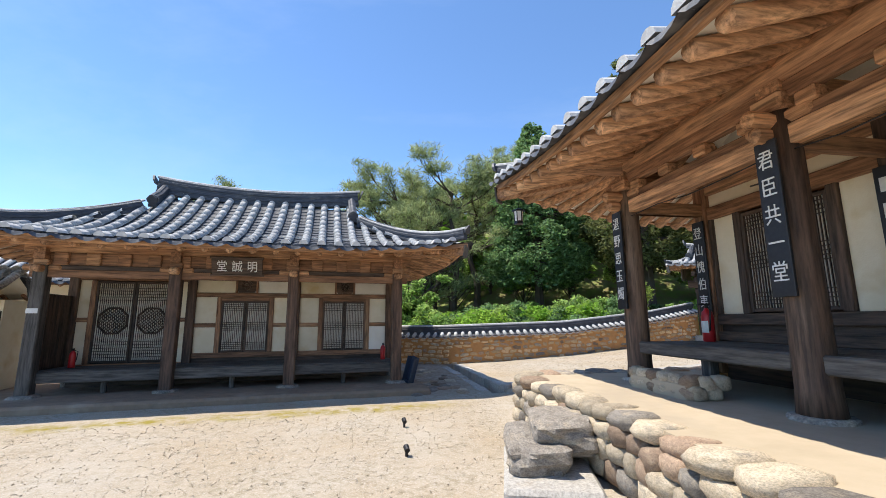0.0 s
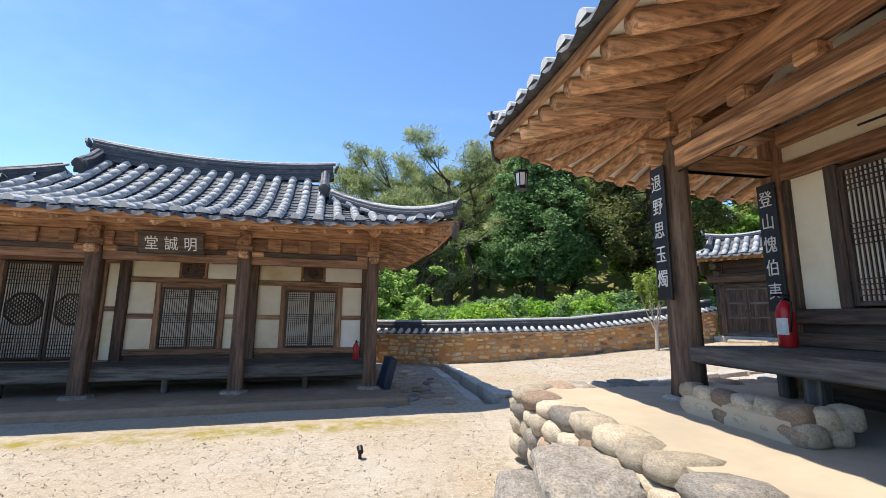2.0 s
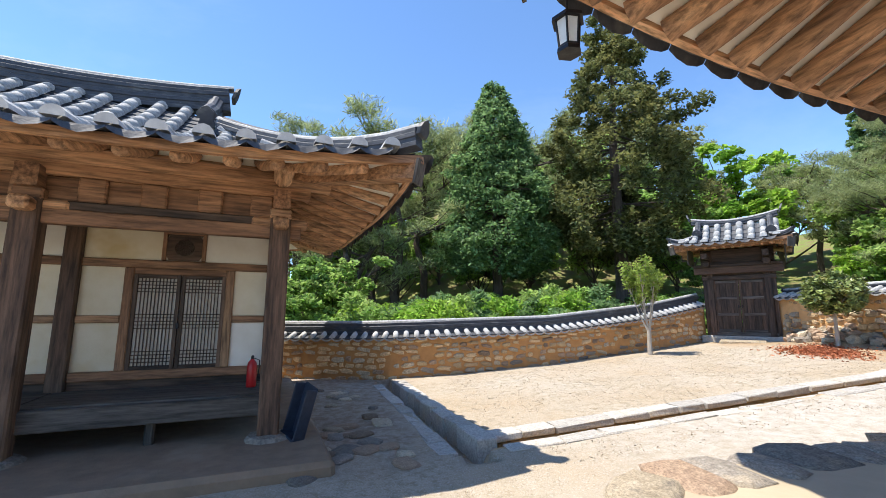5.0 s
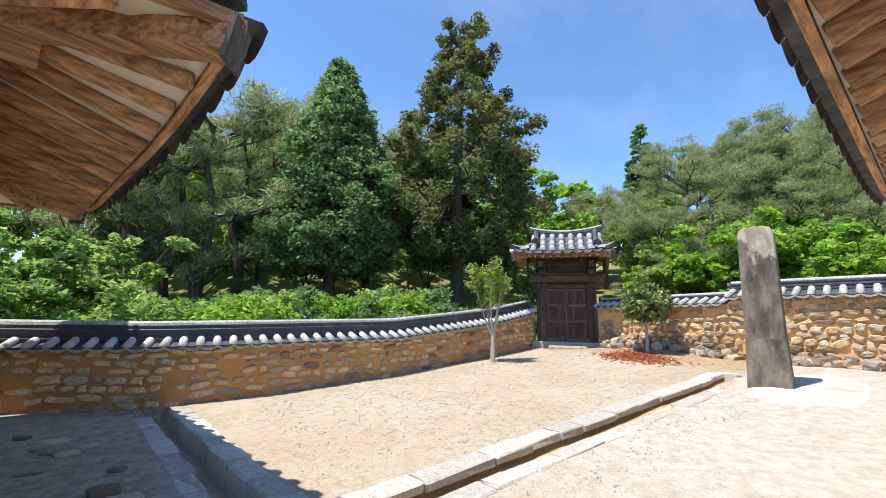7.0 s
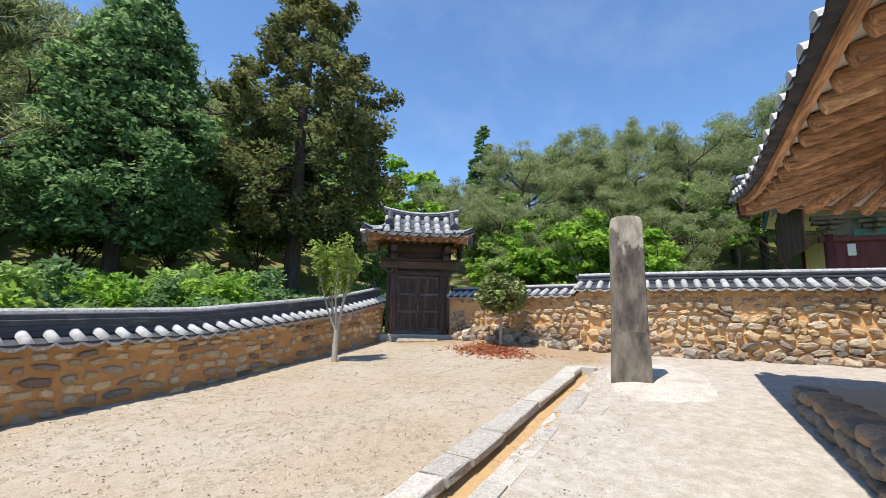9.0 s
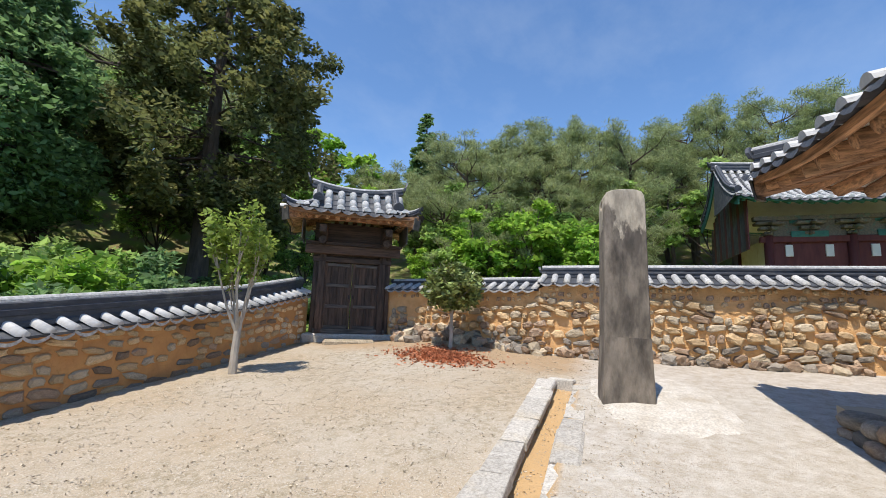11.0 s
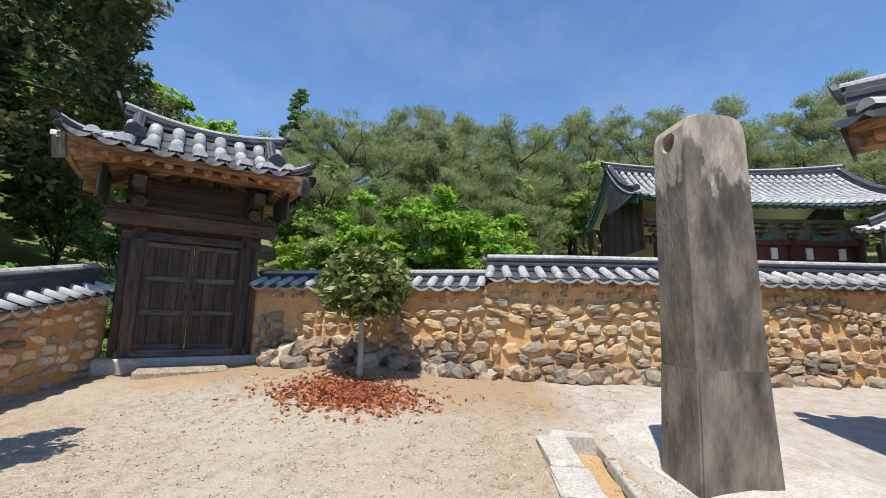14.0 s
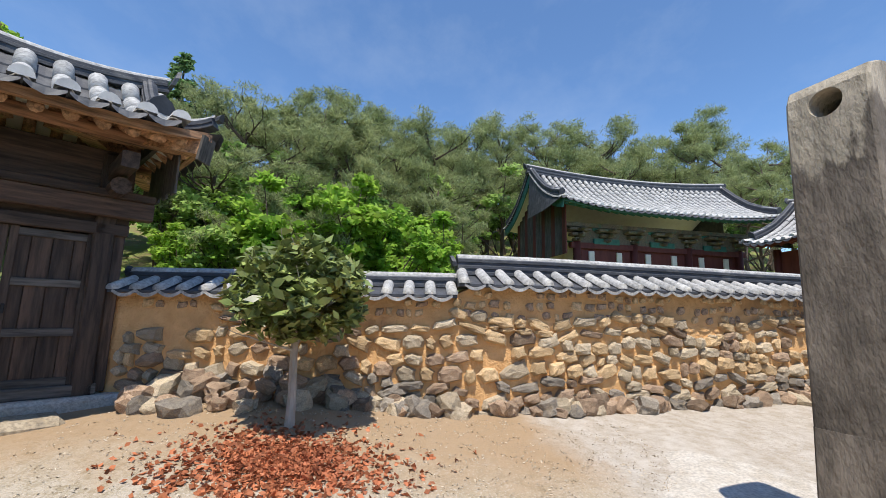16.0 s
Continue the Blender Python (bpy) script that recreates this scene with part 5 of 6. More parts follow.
def boulder_vf(seed, a=0.24, b=0.14):
    rnd = random.Random(seed)
    bm = bmesh.new()
    bmesh.ops.create_icosphere(bm, subdivisions=2, radius=0.5)
    sh = Vector((rnd.random() * 50, rnd.random() * 50, 0))
    for q in bm.verts:
        k = 1 + a * noise.noise(q.co * 2.2 + sh) + b * noise.noise(q.co * 5 + sh)
        q.co = Vector([math.copysign(abs(c * 2) ** 0.62 / 2, c) for c in q.co]) * k
    v = [q.co.copy() for q in bm.verts]
    f = [tuple(w.index for w in g.verts) for g in bm.faces]
    bm.free()
    return v, f


FACE = [stone_vf(i) for i in range(8)]
BOULDER = [boulder_vf(i) for i in range(6)]
ROUGH = [boulder_vf(20 + i, 0.5, 0.4) for i in range(6)]


def stone_meshes(vfs, material, tag, smooth=False):
    out = []
    for i, vf in enumerate(vfs):
        me = raw("stone", *vf, smooth)
        me.materials.append(material)
        out.append(me)
    return out


S_TAN, S_GREY, S_BROWN, S_PALE = (stone_meshes(FACE, m, t) for m, t in ((STONE_TAN, "t"), (STONE_GREY, "g"), (STONE_BROWN, "b"), (STONE_PALE, "p")))
R_GREY, R_BROWN, R_PALE = (stone_meshes(ROUGH, m, t) for m, t in ((STONE_GREY, "g"), (STONE_BROWN, "b"), (STONE_PALE, "p")))
B_PALE, B_GREY, B_BROWN = (stone_meshes(BOULDER, m, t, True) for m, t in ((STONE_PALE, "p"), (STONE_GREY, "g"), (STONE_BROWN, "b")))


def wall_body(name, line, low, high, thick, material, label):
    """A solid wall along a polyline; the face is on the line, the body behind (to the left of its run)."""
    n = 60
    _, total = pieces_of(line)
    verts, faces = [], []
    for i in range(n + 1):
        p, d = on_line(line, total * i / n)
        back = Vector((-d.y, d.x)) * thick
        zl, zh = low(p.x, p.y), high(total * i / n)
        for q, z in ((p, zl), (p, zh), (p + back, zh), (p + back, zl)):
            verts.append((q.x, q.y, z))
    for i in range(n):
        for j in range(4):
            j2 = (j + 1) % 4
            faces.append((i * 4 + j, (i + 1) * 4 + j, (i + 1) * 4 + j2, i * 4 + j2))
    faces += [(0, 1, 2, 3), tuple(n * 4 + j for j in (3, 2, 1, 0))]
    ob = hung(name, raw(name, verts, faces), material, None)
    return tagged(ob, label, "wall", kind="structure")


def lay_stones(wall, line, low, high, s0, s1, pick, rows, widths, joint, depth, rnd, near, limit, cover=1.0, wave=0.01, turn=0.12):
    """Courses of face stones; those in the near stretch are single pieces, the rest one mesh."""
    rest, count = {}, 0
    s = s0
    heights = []
    z = 0.0
    while z < 2.4:
        h = rnd.uniform(*rows) * (1.25 if z < 0.2 else 1.0)
        heights.append((z, h))
        z += h + joint
    for z, h in heights:
        s = s0 + rnd.uniform(0, 0.15)
        while s < s1:
            w = rnd.uniform(*widths) * (1.2 if z < 0.2 else 1.0)
            p, d = on_line(line, s + w / 2)
            base = low(p.x, p.y) + z
            jig = rnd.uniform(-0.025, 0.025) + wave * math.sin(s * 2.3 + z * 5)
            if base + h * 0.7 < high(s + w / 2) and rnd.random() < cover and s + w < s1 + 0.1:
                hh = min(h, high(s + w / 2) - base) * rnd.uniform(0.85, 1.08)
                m = Matrix.Translation((p.x, p.y, base + hh / 2 + jig)) @ Matrix.Rotation(math.atan2(d.y, d.x), 4, "Z") @ \
                    Matrix.Rotation(rnd.uniform(-turn, turn), 4, "Y") @ Matrix.Diagonal((w * 1.06, depth * rnd.uniform(0.6, 1.3), hh * 1.06, 1))
                kind = pick(rnd, z)
                i = rnd.randrange(8)
                if near[0] < s < near[1] and count < limit:
                    hung("stone", kind[i], None, wall, m=m)
                    count += 1
                else:
                    rest.setdefault(kind[0].materials[0].name, [kind[0].materials[0], Joined()])[1].add(FACE[i], m)
            s += w + joint * rnd.uniform(0.6, 1.6)
    for material, j in rest.values():
        tagged(j.out("stones", material, wall), kind="stuff")


def wall_cap(name, line, s0, s1, eave, thick, label, rise=0.20, ridge_h=0.2, over=0.17, gap=0.255, white=None, layers=4, step=0.12):
    """Tiled coping: short slopes of cover tiles both ways and a stacked ridge."""
    root = thing(name, Matrix.Identity(4), label, "wall coping", kind="structure")
    n = max(8, int((s1 - s0) / 0.4))
    ridge_pts, slope_v, slope_f = [], [], []
    for i in range(n + 1):
        s = s0 + (s1 - s0) * i / n
        p, d = on_line(line, s)
        nrm = Vector((d.y, -d.x))
        mid = p - nrm * thick / 2
        z = eave(s)
        ridge_pts.append(Vector((mid.x, mid.y, z + rise)))
        for o, zz in ((thick / 2 + over, 0.0), (thick / 2 + over, 0.03), (0.05, rise), (-0.05, rise), (-thick / 2 - over, 0.03), (-thick / 2 - over, 0.0)):
            q = mid + nrm * o
            slope_v.append((q.x, q.y, z + zz))
    for i in range(n):
        for j in range(6):
            slope_f.append((i * 6 + j, (i + 1) * 6 + j, (i + 1) * 6 + (j + 1) % 6, i * 6 + (j + 1) % 6))
    slope_f += [(5, 4, 3, 2, 1, 0), tuple(n * 6 + j for j in range(6))]
    # coping troughs take the same shade-darkened colour
    hung("pan_tiles", raw("pan_tiles", slope_v, slope_f), TILE_DARK, root, "pan tiles with shade in their dark colour")
    ridge("ridge", ridge_pts, 0.2, ridge_h, layers, root, step, step)
    k = int((s1 - s0) / gap)
    far = Joined()
    end_mesh = white or TILE_MESH
    lips = Joined()
    for i in range(k + 1):
        s = s0 + 0.06 + (s1 - s0 - 0.12) * i / k
        p, d = on_line(line, s)
        nrm = Vector((d.y, -d.x))
        mid = p - nrm * thick / 2
        for sg in (1, -1):
            lo = mid + nrm * sg * (thick / 2 + over + 0.015)
            hi = mid + nrm * sg * 0.06
            a, b = Vector((lo.x, lo.y, eave(s) + 0.035)), Vector((hi.x, hi.y, eave(s) + rise + 0.03))
            m = frame_matrix(a, b - a, Vector((0, 0, 1))) @ Matrix.Diagonal((0.88, (b - a).length / 0.36, 0.88, 1))
            if sg > 0:
                hung("tile", end_mesh, None, root, m=m)
            else:
                far.add(TILE_VF, m)
        # scalloped lip of the trough beside it
        if i < k:
            p2, _ = on_line(line, s + (s1 - s0 - 0.12) / k)
            o = nrm * (over + 0.012)
            v = []
            for t in range(7):
                q = p.lerp(p2, t / 6) + o
                dip = 0.055 * (1 - (t / 3 - 1) ** 2)
                v += [(q.x, q.y, eave(s) + 0.045 - dip), (q.x, q.y, eave(s) + 0.005 - dip)]
            lips.add((v, [(2 * t, 2 * t + 1, 2 * t + 3, 2 * t + 2) for t in range(6)]))
    lips.out("tile_lips", TILE, root)
    far.out("back_tiles", TILE_JOINED, root)
    return root


WHITE_TILE_MESH = raw("cover_tile_white", *TILE_VF, True)
WHITE_TILE_MESH.materials.append(TILE_WHITE)

_, L_LEN = pieces_of(L_WALL)
_, R_LEN = pieces_of(R_WALL)
R_STEP = 4.13                     # run of the lower stretch beside the gate


def l_top(s):
    return float(np.interp(s, [0, 9, 14, 18, L_LEN], [0.86, 0.88, 1.03, 1.42, 1.80]))


def r_top(s):
    return float(np.interp(s, [0, R_STEP - 0.01, R_STEP, 9.2, R_LEN], [1.98, 2.02, 2.16, 2.19, 2.25]))


def foot(x, y):
    return ground_z(x, y) - 0.15


wall_l = wall_body("wall_north", L_WALL, foot, l_top, 0.45, CLAY, "courtyard wall of tan stones in orange clay")
wall_r = wall_body("wall_east", R_WALL, foot, r_top, 0.5, CLAY_PALE, "rubble courtyard wall in pale orange clay")
wall_cap("wall_coping", L_WALL, 0, L_LEN - 0.05, lambda s: l_top(s), 0.45, "dark tile coping with white-ended cover tiles", 0.10, 0.29, 0.10, 0.262, WHITE_TILE_MESH, 4)
wall_cap("wall_coping", R_WALL, 0.05, R_STEP - 0.02, lambda s: r_top(s) , 0.5, "lower grey tile coping beside the gate", 0.14, 0.13, 0.17, 0.27, None, 3)
wall_cap("wall_coping", R_WALL, R_STEP, R_LEN, lambda s: r_top(s), 0.5, "grey tile coping with stacked ridge tiles", 0.17, 0.21, 0.18, 0.262, None, 5)

# ---- stele ----
stele = thing("stone_stele", pose(9.15, 10.78, 0.4, 0, 0, 0), "tall weathered granite pillar with a hole near its top", "stele")


def stele_mesh(root):
    """Square shaft, rounded shoulders, a lower plinth block, and a drilled hole through the north face."""
    # local: corner-on faces: u along the broad face, w its depth
    u, w = Vector((0.30, -0.955, 0)).normalized(), Vector((0.955, 0.30, 0)).normalized()
    H = 2.83
    half_ = [(0.30, 0.0), (0.283, 0.62), (0.272, 1.6), (0.262, 2.62), (0.252, 2.72), (0.222, 2.785), (0.14, 2.815)]
    prof = [(-a, b) for a, b in half_] + [(0.0, 2.825)] + half_[::-1]
    bm = bmesh.new()
    rings = []
    for o in (-0.20, -0.185, 0.185, 0.20):
        k = 1.0 if abs(o) < 0.19 else 0.955
        rings.append([bm.verts.new(u * (a * k) + w * (o * (1.12 - 0.12 * b / H)) + Vector((0, 0, b * (0.997 if k < 1 else 1)))) for a, b in prof])
    n = len(prof)
    for r0, r1 in zip(rings, rings[1:]):
        for j in range(n - 1):
            bm.faces.new((r0[j], r1[j], r1[j + 1], r0[j + 1]))
        bm.faces.new((r0[-1], r1[-1], r1[0], r0[0]))
    bm.faces.new(rings[0])
    bm.faces.new(list(reversed(rings[-1])))
    bmesh.ops.recalc_face_normals(bm, faces=bm.faces[:])
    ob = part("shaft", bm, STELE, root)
    cut = bmesh.new()
    bmesh.ops.create_cone(cut, cap_ends=True, segments=20, radius1=0.082, radius2=0.082, depth=0.5,
                          matrix=Matrix.Translation(u * -0.22 + Vector((0, 0, 2.64))) @ u.to_track_quat("Z", "Y").to_matrix().to_4x4())
    cme = bpy.data.meshes.new("cutter")
    cut.to_mesh(cme)
    cut.free()
    cutter = new("cutter", cme)
    cutter.parent = root
    md = ob.modifiers.new("hole", "BOOLEAN")
    md.object, md.solver = cutter, "EXACT"
    bpy.context.view_layer.update()
    me = bpy.data.meshes.new_from_object(ob.evaluated_get(bpy.context.evaluated_depsgraph_get()))
    ob.modifiers.clear()
    ob.data = me
    bpy.data.objects.remove(cutter)
    # squared foot block below a recessed joint
    foot_bm = bmesh.new()
    low = [u * a + w * b for a, b in ((-0.315, -0.235), (0.315, -0.235), (0.315, 0.235), (-0.315, 0.235))]
    high = [u * a + w * b + Vector((0, 0, 0.88)) for a, b in ((-0.283, -0.218), (0.283, -0.218), (0.283, 0.218), (-0.283, 0.218))]
    vs = [foot_bm.verts.new(q) for q in low + high]
    for i in range(4):
        foot_bm.faces.new((vs[i], vs[(i + 1) % 4], vs[4 + (i + 1) % 4], vs[4 + i]))
    foot_bm.faces.new(vs[4:])
    bmesh.ops.recalc_face_normals(foot_bm, faces=foot_bm.faces[:])
    bmesh.ops.bevel(foot_bm, geom=foot_bm.edges[:], offset=0.015, segments=2, affect="EDGES")
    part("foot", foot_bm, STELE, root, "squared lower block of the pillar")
    return ob


stele_mesh(stele)


def cement_pad():
    """A thin irregular spread of pale cement and grit round the stele's foot."""
    v, f, rings, n = [], [], 7, 48
    cx, cy = 9.55, 10.45
    for i in range(rings):
        t = i / (rings - 1)
        for j in range(n):
            a = math.tau * j / n
            edge = 1 + 0.22 * noise.noise(Vector((math.cos(a) * 1.6, math.sin(a) * 1.6, 4))) + 0.10 * noise.noise(Vector((math.cos(a) * 6, math.sin(a) * 6, 9)))
            x, y = cx + 1.55 * t * edge * math.cos(a), cy + (0.95 * t * edge) * math.sin(a) + 0.148 * 1.55 * t * math.cos(a)
            v.append((x, y, land_z(x, y) + 0.055 * (1 - t ** 3) - 0.012 * (i == rings - 1) + 0.006 * noise.noise(Vector((x * 5, y * 5, 1)))))
    for i in range(rings - 1):
        f += [(i * n + j, (i + 1) * n + j, (i + 1) * n + (j + 1) % n, i * n + (j + 1) % n) for j in range(n)]
    pale = mat("pale_concrete", (0.66, 0.62, 0.56), (0.53, 0.48, 0.41), 6, 0.95, 0.8, (0.48, 0.42, 0.34), 1.6, space="World", streak=(38, 0.75, 1.1), grain_bump=0.02)
    return tagged(hung("cement_pad", raw("cement_pad", v, f, True), pale, None), "pale cement spread round the stele", "paving", kind="structure")


cement_pad()

# ---- drains: kerbs and slabs ----


def kerb_stone(name, a, b, w, top, drop, parent, rnd):
    d = (Vector(b) - Vector(a))
    bm = box(-d.length / 2 + 0.006, -w / 2, -drop, d.length / 2 - 0.006, w / 2, 0, 0.015)
    for vtx in bm.verts:
        vtx.co += Vector((rnd.uniform(-1, 1), rnd.uniform(-1, 1), rnd.uniform(-0.5, 0.5))) * 0.012
    mid = (Vector(a) + Vector(b)) / 2
    slope = math.atan2(top(*b) - top(*a), d.length)
    ob = part(name, bm, KERB, parent)
    ob.matrix_basis = Matrix.Translation((mid.x, mid.y, top(*mid))) @ Matrix.Rotation(math.atan2(d.y, d.x), 4, "Z") @ Matrix.Rotation(-slope, 4, "Y")
    return ob


def run_of_kerb(root, a, b, w, raise_, drop, sizes, seed, name="kerb_stone"):
    rnd = random.Random(seed)
    a, b = Vector(a), Vector(b)
    total, s = (b - a).length, 0.0
    d = (b - a) / total
    while s < total - 0.1:
        e = min(total, s + rnd.uniform(*sizes))
        up = raise_ + rnd.uniform(-0.012, 0.012)
        kerb_stone(name, a + d * s, a + d * e, w * rnd.uniform(0.88, 1.1), lambda x, y: ground_z(x, y) + up, drop, root, rnd)
        s = e


drain = thing("drain_channel", Matrix.Identity(4), "open drain channel edged with worn granite kerbs", "drain", kind="structure")
run_of_kerb(drain, (1.32, 10.71), (9.72, 11.95), 0.30, 0.05, 0.09, (0.45, 1.1), 3)
run_of_kerb(drain, (1.62, 10.26), (9.72, 11.46), 0.24, 0.012, 0.09, (0.4, 0.9), 5, "slab")
run_of_kerb(drain, (1.43, 10.42), (0.52, 15.25), 0.28, 0.07, 0.3, (0.4, 0.8), 6)
run_of_kerb(drain, (0.94, 10.25), (0.05, 15.2), 0.24, 0.015, 0.28, (0.35, 0.7), 7, "slab")
run_of_kerb(drain, (9.80, 11.55), (9.82, 12.0), 0.22, 0.045, 0.26, (0.4, 0.5), 8)

# ---- terrace of the pavilion ----
TERR = [(1.98, -1.0), (1.86, 2.2), (1.72, 4.4), (1.36, 6.35), (1.24, 7.12), (1.50, 7.36), (2.6, 7.62), (5.0, 8.02), (8.3, 8.5), (9.2, 8.6)]


def terrace():
    line = [Vector(p) for p in TERR]
    inner = [Vector((9.6, 8.6)), Vector((11.4, -5.0)), Vector((2.4, -5.0))]
    ring = line + inner
    bm = bmesh.new()
    tops = [bm.verts.new((p.x, p.y, FLOOR)) for p in ring]
    lows = [bm.verts.new((p.x, p.y, -0.4)) for p in ring]
    bm.faces.new(list(reversed(tops)))
    n = len(ring)
    for i in range(n):
        bm.faces.new((tops[i], tops[(i + 1) % n], lows[(i + 1) % n], lows[i]))
    bmesh.ops.recalc_face_normals(bm, faces=bm.faces[:])
    return tagged(part("terrace", bm, TERRACE, None), "raised earth terrace faced with rounded field stones", "terrace", kind="structure")


terr = terrace()


def terrace_stones():
    rnd = random.Random(12)
    rev = [tuple(p) for p in reversed(TERR)]
    _, total = pieces_of(rev)
    count = 0
    for z, h, big in ((0.05, 0.22, 0), (0.24, 0.2, 0), (0.41, 0.17, 0), (0.56, 0.17, 1)):
        s = 0.0
        while s < total:
            w = rnd.uniform(0.2, 0.36) if not big else rnd.uniform(0.28, 0.5)
            p, d = on_line(rev, min(total - 0.01, s + w / 2))
            out = Vector((-d.y, d.x))          # into the terrace body
            zc = z + rnd.uniform(-0.02, 0.02)
            if zc + h / 2 > ground_z(p.x, p.y) - 0.05:
                # north stretch: eave shade is put into the colour by leaving out pale stones
                kind = rnd.choice((B_PALE, B_PALE, B_PALE, B_GREY, B_BROWN)) if s > 7.4 else rnd.choice((B_GREY, B_BROWN, B_GREY))
                dep = rnd.uniform(0.26, 0.36) if not big else rnd.uniform(0.34, 0.5)
                inset = 0.0 if not big else 0.07
                c = p + out * inset
                m = Matrix.Translation((c.x, c.y, zc)) @ Matrix.Rotation(math.atan2(d.y, d.x) + rnd.uniform(-0.1, 0.1), 4, "Z") @ \
                    Matrix.Rotation(rnd.uniform(-0.12, 0.12), 4, "Y") @ Matrix.Diagonal((w * 1.1, dep, h * rnd.uniform(1.0, 1.25), 1))
                hung("stone", kind[rnd.randrange(6)], None, terr, m=m)
                count += 1
            s += w


terrace_stones()
# rough steps against the terrace
steps = thing("stone_steps", Matrix.Identity(4), "two rough stone steps up to the terrace", "steps")
for x, y, z, sx, sy, sz, i in ((1.28, 4.95, 0.30, 0.62, 0.85, 0.34, 0), (0.98, 4.85, 0.10, 0.6, 0.95, 0.36, 3)):
    bm = box(-0.5, -0.5, -0.5, 0.5, 0.5, 0.5, 0.08)
    bmesh.ops.subdivide_edges(bm, edges=bm.edges[:], cuts=5, use_grid_fill=True)
    for q in bm.verts:
        q.co *= 1 + 0.2 * noise.noise(q.co * 2.1 + Vector((i, 0, 5))) + 0.12 * noise.noise(q.co * 6 + Vector((0, i, 2)))
        q.co.z += 0.05 * noise.noise(Vector((q.co.x * 3, q.co.y * 3, q.co.z * 11 + i)))
    ob = part("step", bm, STONE_GREY, steps)
    ob.matrix_basis = pose(x, y, z, 3, -4, -8) @ Matrix.Diagonal((sx, sy, sz, 1))
ob = part("base_slab", box(-0.45, -0.75, -0.2, 0.45, 0.75, 0.035, 0.04), KERB, steps)
ob.matrix_basis = pose(1.08, 4.75, -0.02, 0, 0, -8)
mount = thing("mounting_stone", PM @ pose(1.05, -0.3, FLOOR), "low stepping block of mortared stones before the porch", "step")
part("core", box(-0.56, -0.2, -0.05, 0.56, 0.24, 0.2, 0.05), TERRACE, mount)
rnd_ = random.Random(5)
for i in range(12):
    a = -0.5 + (i % 6) * 0.2
    hung("stone", (B_PALE, B_PALE, B_BROWN)[i % 3][i % 6], None, mount, m=pose(a, -0.11, 0.06 + 0.13 * (i // 6), 0, rnd_.uniform(-20, 20), 0) @ Matrix.Diagonal((0.22, 0.2, 0.15, 1)))
for i in range(4):
    hung("stone", B_PALE[i], None, mount, m=pose(0.55, -0.1 + 0.1 * i, 0.08 + 0.1 * (i % 2)) @ Matrix.Diagonal((0.18, 0.2, 0.17, 1)))

# ---- ground spotlights ----
for x, y in ((-0.45, 5.48), (-0.61, 6.92)):
    sp = thing("ground_spotlight", pose(x, y, ground_z(x, y), 0, 0, 20), "small black ground spotlight on a stub", "lamp", "ground spotlights")
    hung("stub", raw("stub", *tube([Vector((0, 0, -0.02)), Vector((0, 0, 0.07))], [0.02, 0.018], 8)), METAL_BLACK, sp)
    hung("head", raw("head", *tube([Vector((0, -0.035, 0.075)), Vector((0, 0.035, 0.105))], [0.032, 0.036], 12)), METAL_BLACK, sp)

# ---- rubble at the foot of the east wall ----
rub = random.Random(21)
heap = thing("rubble_stones", Matrix.Identity(4), "loose angular stones heaped at the wall's foot", "stones")
for i in range(120):
    t = rub.random()
    s = rub.uniform(0.5, 4.2) if i < 70 else rub.uniform(4.0, 10.5)
    p, d = on_line(R_WALL, s)
    spread = 0.55 * math.exp(-((s - 1.6) / 1.1) ** 2) + 0.12
    off_ = rub.random() ** 1.4 * spread
    q = p + Vector((d.y, -d.x)) * (off_ + 0.03)
    k = rub.uniform(0.16, 0.36)
    z = land_z(q.x, q.y) + (1 - off_ / (spread + 0.01)) * (0.5 * spread) * rub.random() + k * 0.12
    m = Matrix.Translation((q.x, q.y, z)) @ Euler((rub.uniform(-0.5, 0.5), rub.uniform(-0.5, 0.5), rub.uniform(0, 6))).to_matrix().to_4x4() @ Matrix.Diagonal((k, k * 0.8, k * 0.65, 1))
    hung("stone", (R_BROWN, R_GREY, R_BROWN, R_PALE)[i % 4][i % 6], None, heap, m=m)

# flat stones and bits of paving beside the house
pav = thing("paving_stones", Matrix.Identity(4), "half-buried flat stones in the damp earth by the house", "stones")
ps = random.Random(44)
for i in range(34):
    y = ps.uniform(9.6, 14.6)
    x = -0.05 - (y - 10.4) * 0.19 + ps.uniform(-0.75, 0.55)
    k = ps.uniform(0.16, 0.42)
    hung("stone", (B_BROWN, B_GREY, B_PALE)[i % 3][i % 6], None, pav, m=pose(x, y, land_z(x, y) + 0.0, ps.uniform(-4, 4), ps.uniform(-4, 4), ps.uniform(0, 360)) @ Matrix.Diagonal((k, k * 0.75, 0.09, 1)))

# ---- trees and plants ----


